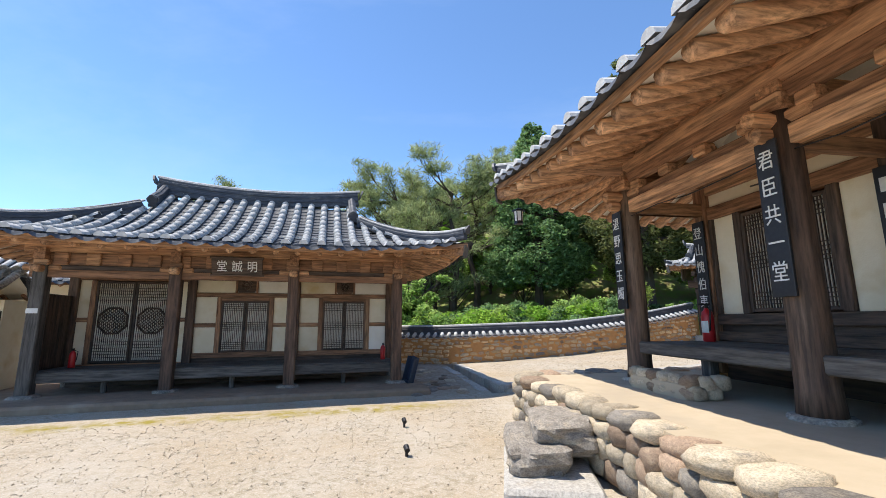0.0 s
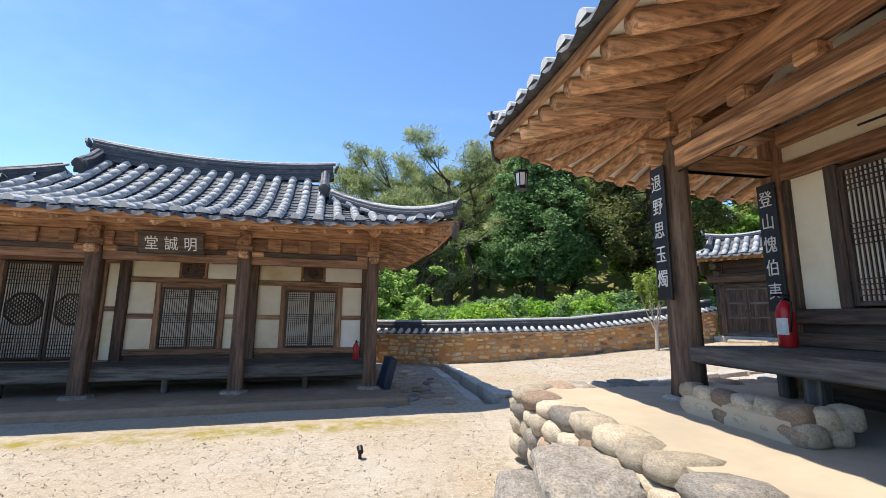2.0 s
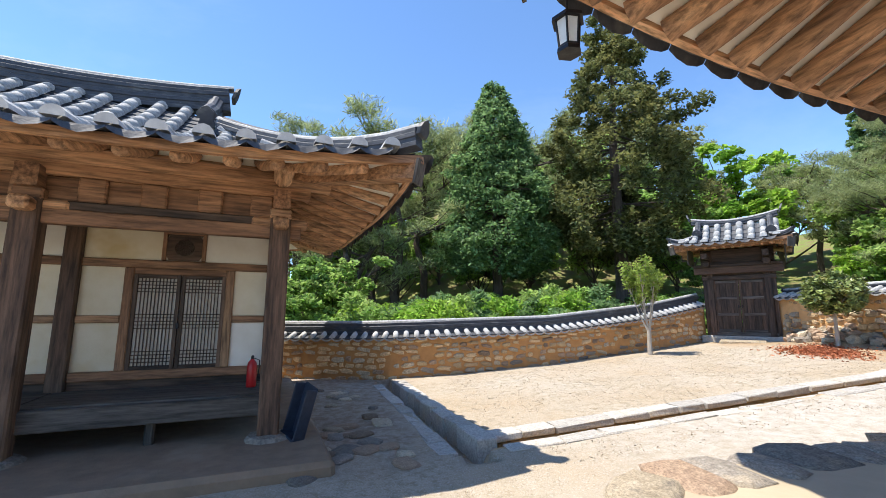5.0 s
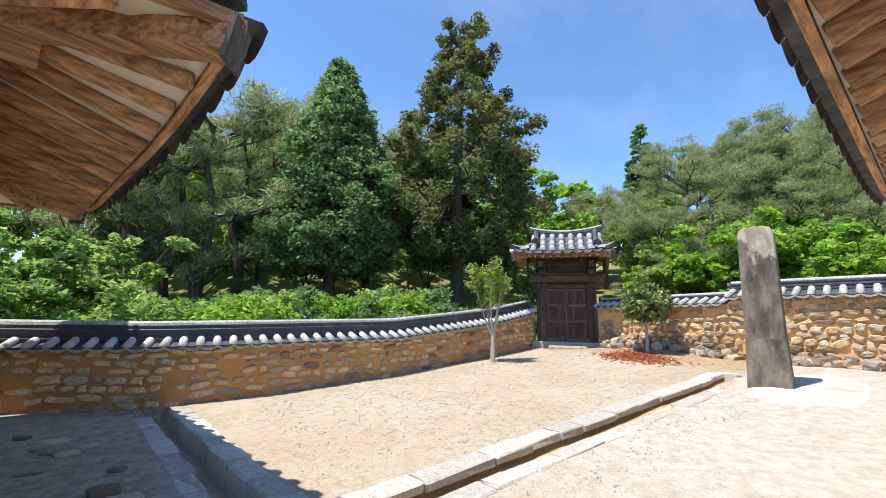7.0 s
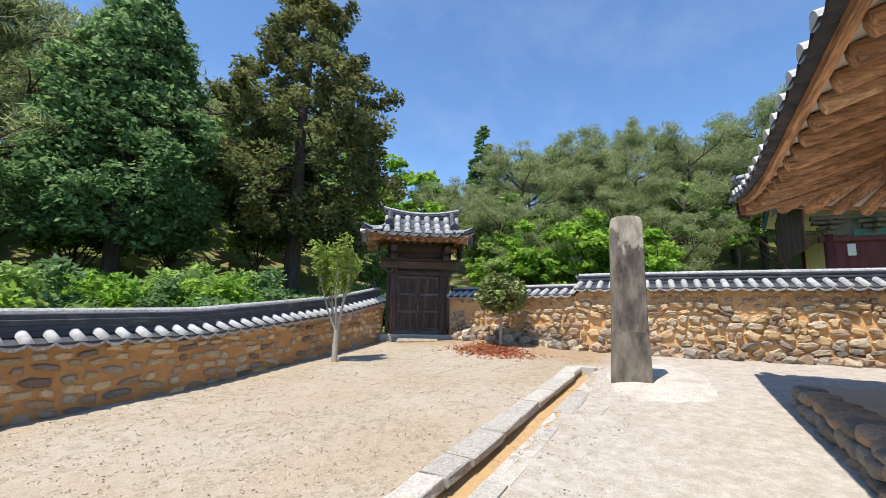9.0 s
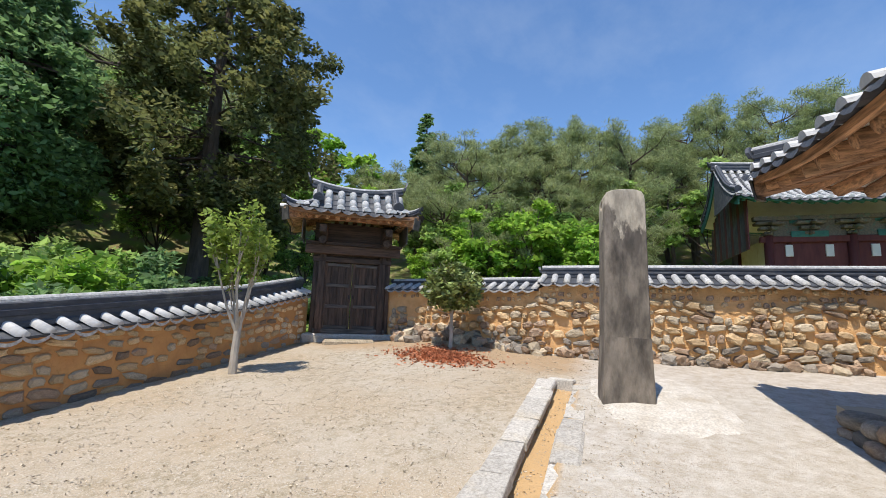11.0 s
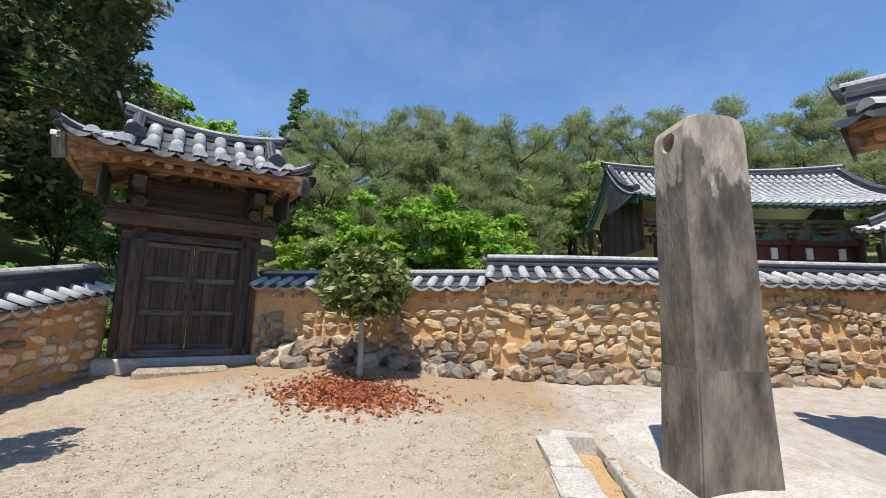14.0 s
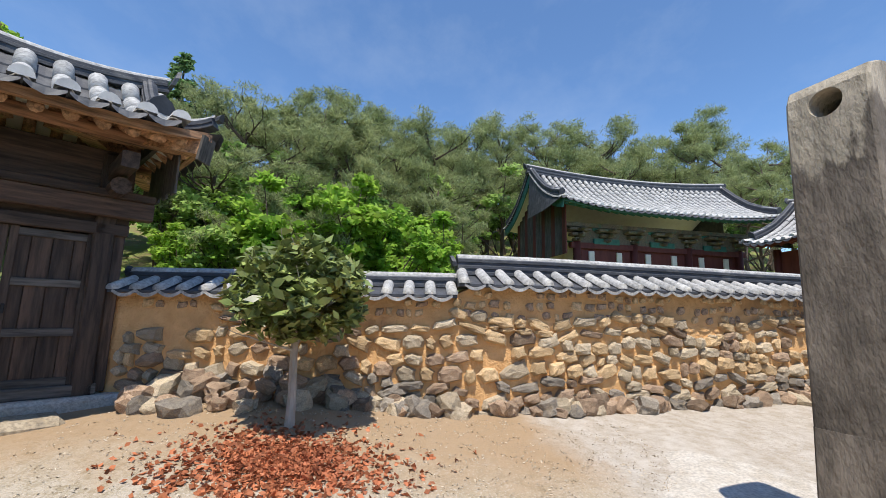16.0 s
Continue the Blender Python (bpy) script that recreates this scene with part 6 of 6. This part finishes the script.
def leaves(rng, centres, radii, per, size, flat=1.0, aspect=1.8, droop=0.0, outward=None):
    """Bent leaf quads scattered in clumps. Returns verts and faces as arrays."""
    n = len(centres) * per
    c = np.repeat(np.asarray(centres, float), per, 0)
    r = np.repeat(np.asarray(radii, float), per)[:, None]
    d = rng.normal(size=(n, 3))
    d /= np.linalg.norm(d, axis=1, keepdims=True)
    d *= rng.random((n, 1)) ** 0.45
    d[:, 2] *= flat
    p = c + d * r
    a = rng.normal(size=(n, 3))
    a += d * 0.8
    a[:, 2] = a[:, 2] * 0.5 - droop
    a /= np.linalg.norm(a, axis=1, keepdims=True)
    b = np.cross(a, rng.normal(size=(n, 3)) + np.array([0, 0, 1.2]))
    b /= np.linalg.norm(b, axis=1, keepdims=True) + 1e-9
    nrm = np.cross(a, b)
    s = size * rng.uniform(0.6, 1.35, (n, 1))
    L, w = a * s * aspect * 0.5, b * s * 0.5
    v = np.stack([p - L, p + w + nrm * s * 0.12, p + L, p - w + nrm * s * 0.12], 1).reshape(-1, 3)
    f = np.arange(n * 4).reshape(n, 4)
    return v, f


def leaf_mesh(name, v, f, material):
    me = bpy.data.meshes.new(name)
    me.vertices.add(len(v))
    me.vertices.foreach_set("co", v.astype(np.float32).ravel())
    me.loops.add(f.size)
    me.loops.foreach_set("vertex_index", f.astype(np.int32).ravel())
    me.polygons.add(len(f))
    me.polygons.foreach_set("loop_start", np.arange(0, f.size, 4, dtype=np.int32))
    me.update(calc_edges=True)
    me.materials.append(material)
    return me


def branches(j, rnd, base, direction, length, radius, depth, tips, spread=0.7, up=0.15, kids=3, bend=0.12):
    """A crooked limb with side limbs; collects the tips."""
    pts, rr, p, d = [base.copy()], [radius], base.copy(), direction.normalized()
    for i in range(4):
        d = (d + Vector((rnd.uniform(-bend, bend), rnd.uniform(-bend, bend), up * 0.3 + rnd.uniform(-bend, bend)))).normalized()
        p = p + d * length / 4
        pts.append(p.copy())
        rr.append(radius * (1 - 0.17 * (i + 1)))
    j.add(tube(pts, rr, 6 if depth else 5))
    tips.append(pts[-1])
    if depth:
        for k in range(kids):
            at = pts[rnd.choice((2, 3, 4))]
            nd = (d + Vector((rnd.uniform(-1, 1), rnd.uniform(-1, 1), rnd.uniform(-0.3, 0.8))) * spread).normalized()
            branches(j, rnd, at, nd, length * 0.62, radius * 0.5, depth - 1, tips, spread, up, kids, bend)


def cone_tree(name, place, height, width, material, label, seed, clumps, per, size, ragged, skirt=0.1, lean=0.0, flat=0.6, taper=0.72):
    """A tall conifer: trunk, drooping limbs and clumped sprays, denser outside."""
    rng, rnd = np.random.default_rng(seed), random.Random(seed)
    root = thing(name, pose(*place), label, "tree")
    j = Joined()
    j.add(tube([Vector((0, 0, -0.5)), Vector((0.05, 0, height * 0.12)), Vector((0, 0.05, height * 0.5)), Vector((lean, 0, height * 0.97))],
               [height * 0.026, height * 0.02, height * 0.012, 0.03], 9))
    cs, rs = [], []
    for i in range(clumps):
        t = skirt + (1 - skirt) * (1 - math.sqrt(rnd.random()) * 0.985) if rnd.random() < 0.72 else rnd.uniform(skirt, 0.97)
        a = rnd.uniform(0, math.tau)
        prof = (1 - t) ** taper * min(1.0, 0.62 + (t - skirt) * 3.0)
        lump = 1 + ragged * (noise.noise(Vector((math.cos(a) * 1.7 + seed, math.sin(a) * 1.7, t * 7))) * 1.6)
        r = width * prof * lump * (0.55 + 0.45 * rnd.random() ** 0.4)
        z = height * t
        cs.append((r * math.cos(a) + lean * t, r * math.sin(a), z - r * 0.10))
        rs.append(width * 0.135 * (0.7 + 0.6 * rnd.random()) * (0.6 + 0.5 * (1 - t)))
        if i % 9 == 0:
            j.add(tube([Vector((lean * t, 0, z + r * 0.12)), Vector((cs[-1][0] * 0.6, cs[-1][1] * 0.6, z + 0.05)), Vector(cs[-1])], [0.06, 0.04, 0.015], 5))
    j.out("trunk", BARK, root)
    v, f = leaves(rng, cs, rs, per, size, flat, 2.0, 0.3)
    hung("crown", leaf_mesh("crown", v, f, material), material, root)
    return root


def pine(seed, height):
    """Bare crooked trunk, flat tufts of needles high up."""
    rng, rnd = np.random.default_rng(seed), random.Random(seed)
    root = thing("pine_tree", Matrix.Identity(4), "grey-green mountain pine with flat tufted crown", "tree", "pines on the hillside")
    j, tips = Joined(), []
    pts = [Vector((0, 0, -0.4))]
    for i in range(5):
        pts.append(Vector((rnd.uniform(-0.3, 0.3), rnd.uniform(-0.3, 0.3), height * (i + 1) / 5.4)))
    j.add(tube(pts, [0.17, 0.15, 0.13, 0.11, 0.08, 0.04], 8))
    for i in range(11):
        t = rnd.uniform(0.35, 0.98)
        k = min(4, int(t * 5))
        at = pts[k].lerp(pts[k + 1], t * 5 - k)
        a = rnd.uniform(0, math.tau)
        branches(j, rnd, at, Vector((math.cos(a), math.sin(a), 0.25)), height * 0.33 * (1.25 - 0.6 * t), 0.06, 1, tips, 0.6, 0.2, 3, 0.2)
    tips.append(pts[-1])
    j.out("trunk", BARK, root)
    cs, rs = [], []
    for q in tips:
        cs.append((q.x, q.y, q.z + 0.1))
        rs.append(rnd.uniform(0.42, 0.72))
        cs.append((q.x + rnd.uniform(-0.5, 0.5), q.y + rnd.uniform(-0.5, 0.5), q.z + rnd.uniform(-0.1, 0.3)))
        rs.append(rnd.uniform(0.3, 0.55))
    v, f = leaves(rng, cs, rs, 88, 0.034, 0.6, 9.0, -0.7)
    hung("crown", leaf_mesh("crown", v, f, LEAF_PINE), LEAF_PINE, root)
    return root


def broadleaf(seed, height, width, material, label, name="leafy_tree", group="leafy trees on the hillside", size=0.17, per=70):
    rng, rnd = np.random.default_rng(seed), random.Random(seed)
    root = thing(name, Matrix.Identity(4), label, "tree", group)
    j, tips = Joined(), []
    for i in range(7):
        a = rnd.uniform(0, math.tau)
        branches(j, rnd, Vector((0, 0, height * rnd.uniform(0.02, 0.3))), Vector((math.cos(a), math.sin(a), rnd.uniform(0.5, 2.0))), height * 0.55, 0.06, 1, tips, 0.8, 0.3, 4, 0.15)
    j.add(tube([Vector((0, 0, -0.3)), Vector((0.05, 0, height * 0.3)), Vector((0, 0, height * 0.7))], [0.12, 0.09, 0.04], 7))
    j.out("trunk", BARK, root)
    cs = [(q.x * width, q.y * width, q.z) for q in tips] + [(q.x * width + rnd.uniform(-.4, .4), q.y * width + rnd.uniform(-.4, .4), max(0.3, q.z - rnd.uniform(0.1, 0.9))) for q in tips]
    rs = [rnd.uniform(0.3, 0.6) * height / 5 for _ in cs]
    v, f = leaves(rng, cs, rs, per, size, 0.6, 1.7, 0.2)
    hung("crown", leaf_mesh("crown", v, f, material), material, root)
    return root


def shrub(seed, material, label, r=0.9, n=4600, size=0.062, name="shrub"):
    rng, rnd = np.random.default_rng(seed), random.Random(seed)
    root = thing(name, Matrix.Identity(4), label, "shrub", "shrubs beyond the wall")
    cs = [(rnd.gauss(0, r * 0.5), rnd.gauss(0, r * 0.5), abs(rnd.gauss(0.45, 0.3)) * r * 1.3) for _ in range(26)]
    v, f = leaves(rng, cs, [r * 0.32] * len(cs), n // 26, size, 0.8, 2.2, 0.0)
    hung("leaves", leaf_mesh("leaves", v, f, material), material, root)
    j = Joined()
    for c in cs[:10]:
        j.add(tube([Vector((0, 0, -0.1)), Vector((c[0] * 0.5, c[1] * 0.5, c[2] * 0.6)), Vector(c)], [0.02, 0.014, 0.006], 4))
    j.out("stems", BARK, root)
    return root


def at_land(x, y, turn=0.0, k=1.0, kz=None):
    return pose(x, y, land_z(x, y) - 0.05, 0, 0, turn)


def placed(proto, x, y, turn, k, dz=0.0):
    ob = copy_thing(proto, pose(x, y, land_z(x, y) - 0.05 + dz, 0, 0, turn))
    ob.scale = (k, k, k)
    return ob


# two tall conifers just past the wall, a far one on the hill
cone_tree("cypress_tree", (6.3, 28.2, land_z(6.3, 28.2) - 0.6), 14.4, 4.5, LEAF_CYPRESS, "tall dense green cypress with a pointed crown", 3, 900, 62, 0.115, 0.22, 0.2)
cone_tree("cedar_tree", (12.7, 26.4, land_z(12.7, 26.4) - 0.5), 18.5, 4.5, LEAF_CEDAR, "tall ragged cedar with olive-brown clumped foliage", 11, 620, 92, 0.12, 0.62, 0.2, 0.4, 0.85, 0.52)
cone_tree("cypress_tree", (40.6, 33.6, land_z(40.6, 33.6)), 23.4 - land_z(40.6, 33.6), 2.9, LEAF_CYPRESS, "slim dark conifer standing on the hilltop", 5, 520, 40, 0.18, 0.3, 0.06)

PINES = [pine(40 + i, 6.4 + 0.5 * i) for i in range(4)]
LEAFY = [broadleaf(60 + i, 5.0, 1.0, LEAF_FRESH if i else LEAF_SHADE, "bright green leafy tree in spring" if i else "green leafy tree in shade") for i in range(3)]
SHRUBS = [shrub(80 + i, (LEAF_SHADE, LEAF_FRESH, LEAF_CYPRESS)[i], "green undergrowth shrub behind the wall") for i in range(3)]
wr = random.Random(7)


def scatter_wood():
    used = {"p": [False] * 4, "l": [False] * 3, "s": [False] * 3}

    def put(kind, protos, i, x, y, k):
        turn = wr.uniform(0, 360)
        if not used[kind][i]:
            used[kind][i] = True
            protos[i].matrix_basis = pose(x, y, land_z(x, y) - 0.05, 0, 0, turn)
            protos[i].scale = (k, k, k)
        else:
            placed(protos[i], x, y, turn, k)

    def polar(az, r):
        return CENTRE.x + r * math.sin(radians(az)), CENTRE.y + r * math.cos(radians(az))

    for ring, (r, az0, az1, n, k) in enumerate(((19, 60, 112, 8, 0.8), (22.5, 54, 118, 15, 0.9), (26, 50, 125, 17, 1.0), (29, -55, 30, 16, 1.05), (31, 54, 130, 20, 1.0), (36, -58, 132, 34, 1.05), (42, -60, 135, 32, 1.05), (49, -60, 135, 28, 1.05))):
        for i in range(n):
            az = az0 + (az1 - az0) * (i + wr.uniform(0.15, 0.85)) / n
            if 40 < az < 54 and r > 30:
                continue
            x, y = polar(az, r + wr.uniform(-2, 2))
            if 21 < x < 32 and -4.5 < y < 12.5 or 15 < x < 27 and -4 < y < 7:
                continue
            if math.hypot(x - 6.3, y - 28.2) < 3 or math.hypot(x - 13, y - 26.4) < 3:
                continue
            put("p", PINES, wr.randrange(4), x, y, k * wr.uniform(0.8, 1.2))
    # fresh maples and shaded trees low on the slope
    for az, r, i, k in ((70, 17, 1, 0.95), (75, 18.5, 2, 1.05), (80, 17, 1, 0.85), (64, 21, 2, 0.9), (88, 20, 2, 0.8), (97, 19, 1, 0.55), (44, 25, 1, 1.2), (47, 30, 2, 1.5), (42, 33, 1, 1.5),
                        (58, 18, 1, 0.6), (-2, 30, 2, 1.4), (-9, 28, 1, 1.2), (-14, 33, 2, 1.4), (-30, 34, 1, 1.2), (-48, 33, 1, 1.2), (10, 30, 0, 1.4), (4, 27, 0, 1.1), (-5, 24, 0, 1.0), (-12, 24, 0, 1.0),
                        (-20, 26, 0, 1.1), (14, 24, 0, 1.0), (30, 27, 0, 1.2), (36, 24, 0, 1.0), (22, 30, 0, 1.5), (17, 34, 0, 1.6), (30, 34, 0, 1.6), (2, 36, 0, 1.5), (-12, 38, 0, 1.5), (9, 20, 0, 0.7), (-1, 19, 0, 0.7), (104, 24, 1, 0.9),
                        (20, 20, 0, 0.6), (38, 18.5, 0, 0.6), (25, 23, 0, 0.9), (-26, 20, 0, 0.8), (33, 20, 0, 0.7)):
        x, y = polar(az, r)
        if 21 < x < 31 and -4.5 < y < 12.5:
            continue
        put("l", LEAFY, i, x, y, k * wr.uniform(0.9, 1.1))
    for x, y, k in ((-1, 29, 1.4), (1, 30, 1.5), (2.6, 33, 1.55), (-3.2, 31, 1.4), (6.5, 37, 1.2), (9.6, 32, 1.6), (-0.5, 33, 1.6), (-2.0, 27.5, 1.2), (-5.5, 33, 1.4)):
        put("p", PINES, wr.randrange(4), x, y, k)
    for x, y, k in ((36, 4, 1.15), (38, -2, 1.2), (36, 9, 1.1), (40, -8, 1.25), (42, 3, 1.2), (39, -14, 1.25), (44, -6, 1.3), (43, 9, 1.2), (37, 13, 1.1), (41, -19, 1.3), (46, -13, 1.3), (47, 0, 1.45), (48, 6, 1.4), (46, -4, 1.5), (48, -10, 1.5), (47, 12, 1.4), (50, -16, 1.6), (45, -22, 1.5), (45, 3, 1.4), (49, -2, 1.5), (46, 9, 1.35), (43, -12, 1.4), (50, -8, 1.5), (34, 13, 1.2), (33, 16, 1.2), (36, 18, 1.25)):
        put("p", PINES, wr.randrange(4), x, y, k)
    for x, y, k in ((-5, 23, 0.95), (-8, 22.5, 0.95), (-3, 21.2, 0.6), (-11.5, 22, 0.9), (-2, 24, 0.8), (-15, 22, 1.0), (27, 14.5, 1.0), (30, 17, 1.1), (27, 20, 1.0), (32, 20, 1.2), (33, 13, 1.2), (25, 17, 0.9), (24, 23, 1.0), (29, 24, 1.2), (35, 8, 1.3), (36, 2, 1.3), (35, -5, 1.2), (36, -11, 1.2), (22, 19.5, 0.8)):
        put("l", LEAFY, 0, x, y, k)
    for i in range(120):
        s = wr.uniform(5.5, L_LEN - 0.6)
        p, d = on_line(L_WALL, s)
        q = p + Vector((-d.y, d.x)) * wr.uniform(2.6, 9.5)
        put("s", SHRUBS, wr.randrange(3), q.x, q.y, wr.uniform(0.6, 1.6))
    for i in range(190):
        az = wr.uniform(-60, 105)
        r = wr.uniform(9.5, 17) if az < 50 else wr.uniform(11.5, 17)
        x, y = polar(az, r)
        beyond = y > 18.9 + max(0, x - 8) * 0.2 if az < 42 else x > 14.6
        if beyond:
            put("s", SHRUBS, wr.randrange(3), x, y, wr.uniform(0.5, 1.15))


scatter_wood()

# meadow grass between wall and wood
g_rng = np.random.default_rng(4)


def grass_patch():
    pts = []
    while len(pts) < 4200:
        az, r = wr.uniform(-60, 110), wr.uniform(7, 17)
        x, y = CENTRE.x + r * math.sin(radians(az)), CENTRE.y + r * math.cos(radians(az))
        if (y > 18.6 + max(0, x - 8) * 0.25 and az < 45) or (x > 14.2 and az >= 45):
            pts.append((x, y, land_z(x, y) + 0.08))
    v, f = leaves(g_rng, pts, [0.3] * len(pts), 9, 0.05, 0.5, 6.0, -1.6)
    ob = new("grass", leaf_mesh("grass", v, f, GRASS))
    return tagged(ob, "rough green and straw-coloured grass behind the wall", "grass", kind="stuff")


grass_patch()

# ---- the two young trees in the yard ----


def camellia():
    x, y = 11.22, 14.45
    rng, rnd = np.random.default_rng(9), random.Random(9)
    root = thing("camellia_tree", pose(x, y, land_z(x, y) - 0.02), "small round camellia with glossy leaves beside the wall", "tree")
    j = Joined()
    j.add(tube([Vector((0, 0, -0.1)), Vector((0.02, 0, 0.3)), Vector((0.04, 0.02, 0.75)), Vector((0.05, 0.0, 1.3))], [0.055, 0.04, 0.036, 0.02], 8))
    tips = []
    for i in range(14):
        a = rnd.uniform(0, math.tau)
        branches(j, rnd, Vector((0.04, 0, rnd.uniform(0.7, 1.3))), Vector((math.cos(a), math.sin(a), rnd.uniform(0.1, 1.2))), 0.5, 0.016, 1, tips, 0.7, 0.2, 2)
    j.out("trunk", BARK_PALE, root)
    cs = []
    for i in range(280):
        d = Vector((rnd.gauss(0, 1), rnd.gauss(0, 1), rnd.gauss(0, 1))).normalized()
        k = rnd.random() ** 0.35 * (1 + 0.16 * noise.noise(d * 2.3))
        cs.append((0.05 + d.x * 0.64 * k, d.y * 0.64 * k, 1.29 + d.z * 0.49 * k))
    v, f = leaves(rng, cs, [0.12] * len(cs), 15, 0.066, 1.0, 2.0, 0.1)
    hung("crown", leaf_mesh("crown", v, f, LEAF_GLOSSY), LEAF_GLOSSY, root)


def young_tree():
    x, y = 7.52, 16.42
    rng, rnd = np.random.default_rng(19), random.Random(19)
    root = thing("young_tree", pose(x, y, land_z(x, y) - 0.02), "young pale-barked tree with fresh yellow-green leaves", "tree")
    j, tips = Joined(), []
    j.add(tube([Vector((0, 0, -0.1)), Vector((0.0, 0, 0.35)), Vector((0.02, 0.0, 0.8))], [0.075, 0.06, 0.055], 9))
    for a, s in ((0.2, 0.42), (2.4, 0.45), (4.1, 0.5), (5.3, 0.3), (1.3, 0.25)):
        branches(j, rnd, Vector((0, 0, rnd.uniform(0.4, 0.8))), Vector((math.cos(a) * s * 1.35, math.sin(a) * s * 1.2, 1.25)), 1.02, 0.032, 2, tips, 0.42, 0.7, 3, 0.08)
    j.out("trunk", BARK_PALE, root)
    cs = [tuple(q) for q in tips if q.z > 0.9]
    v, f = leaves(rng, cs, [0.17] * len(cs), 24, 0.06, 1.2, 1.9, -0.1)
    hung("crown", leaf_mesh("crown", v, f, LEAF_SPRING), LEAF_SPRING, root)


camellia()
young_tree()

# fallen red leaves under the camellia
lr_ = np.random.default_rng(2)
pts = []
for i in range(2600):
    a, r = lr_.uniform(0, math.tau), abs(lr_.normal(0, 0.42))
    x, y = 10.55 + r * math.cos(a) * 0.9, 14.3 + r * math.sin(a) * 1.25
    pts.append((x, y, land_z(x, y) + 0.012))
v, f = leaves(lr_, pts, [0.05] * len(pts), 2, 0.038, 0.12, 1.5, 0.0)
tagged(new("fallen_leaves", leaf_mesh("fallen_leaves", v, f, DRY_LEAF)), "red-brown fallen leaves on the bare earth", "leaves", kind="stuff")
# grit, twigs and worn tufts over the yard
pts = []
while len(pts) < 9000:
    x, y = lr_.uniform(-7, 12), lr_.uniform(1.5, 16.5)
    if y < 8.4 + 0.28 * min(x, 0) + max(0, x) * 1.0 and (x < 1.0 or y > 9.2 + 0.15 * x):
        pts.append((x, y, land_z(x, y) + 0.006))
    elif x > 1.6 and y > 11.2 + 0.15 * x and y < 15.6 + 0.1 * x:
        pts.append((x, y, land_z(x, y) + 0.006))
v, f = leaves(lr_, pts, [0.06] * len(pts), 4, 0.011, 0.12, 2.2, 0.0)
tagged(new("grit", leaf_mesh("grit", v, f, mat("grit", (0.52, 0.45, 0.35), (0.39, 0.32, 0.23), 30, 0.9, 0, island=0.4))), "scattered grit and dry bits on the sand", "grit", kind="stuff")

# ---- stones of the courtyard walls ----


def pick_l(rnd, z):
    return rnd.choice((S_TAN, S_TAN, S_TAN, S_BROWN, S_PALE)) if z > 0.22 else rnd.choice((S_GREY, S_TAN, S_PALE, S_BROWN))


def pick_r(rnd, z):
    return rnd.choice((S_TAN, S_TAN, S_PALE, S_TAN, S_BROWN, S_PALE)) if z > 0.35 else rnd.choice((S_GREY, S_BROWN, S_GREY, S_BROWN, S_PALE))


lay_stones(wall_l, L_WALL, lambda x, y: ground_z(x, y) - 0.03, lambda s: l_top(s) - 0.05, 4.5, L_LEN - 0.1, pick_l, (0.09, 0.15), (0.13, 0.36), 0.03, 0.04, random.Random(31), (10, 19), 300, 0.9, 0.02, 0.2)
lay_stones(wall_r, R_WALL, lambda x, y: ground_z(x, y) - 0.03, lambda s: r_top(s) - 0.30, 0.1, R_LEN, pick_r, (0.09, 0.20), (0.10, 0.38), 0.012, 0.085, random.Random(32), (0, 9.5), 300, 0.93, 0.05, 0.4)
lay_stones(wall_r, R_WALL, lambda x, y: ground_z(x, y) + 1.12, lambda s: r_top(s) - 0.02, 0.1, R_LEN, lambda rnd, z: rnd.choice((S_TAN, S_BROWN)), (0.06, 0.1), (0.06, 0.14), 0.03, 0.04, random.Random(33), (99, 100), 0, 0.75)
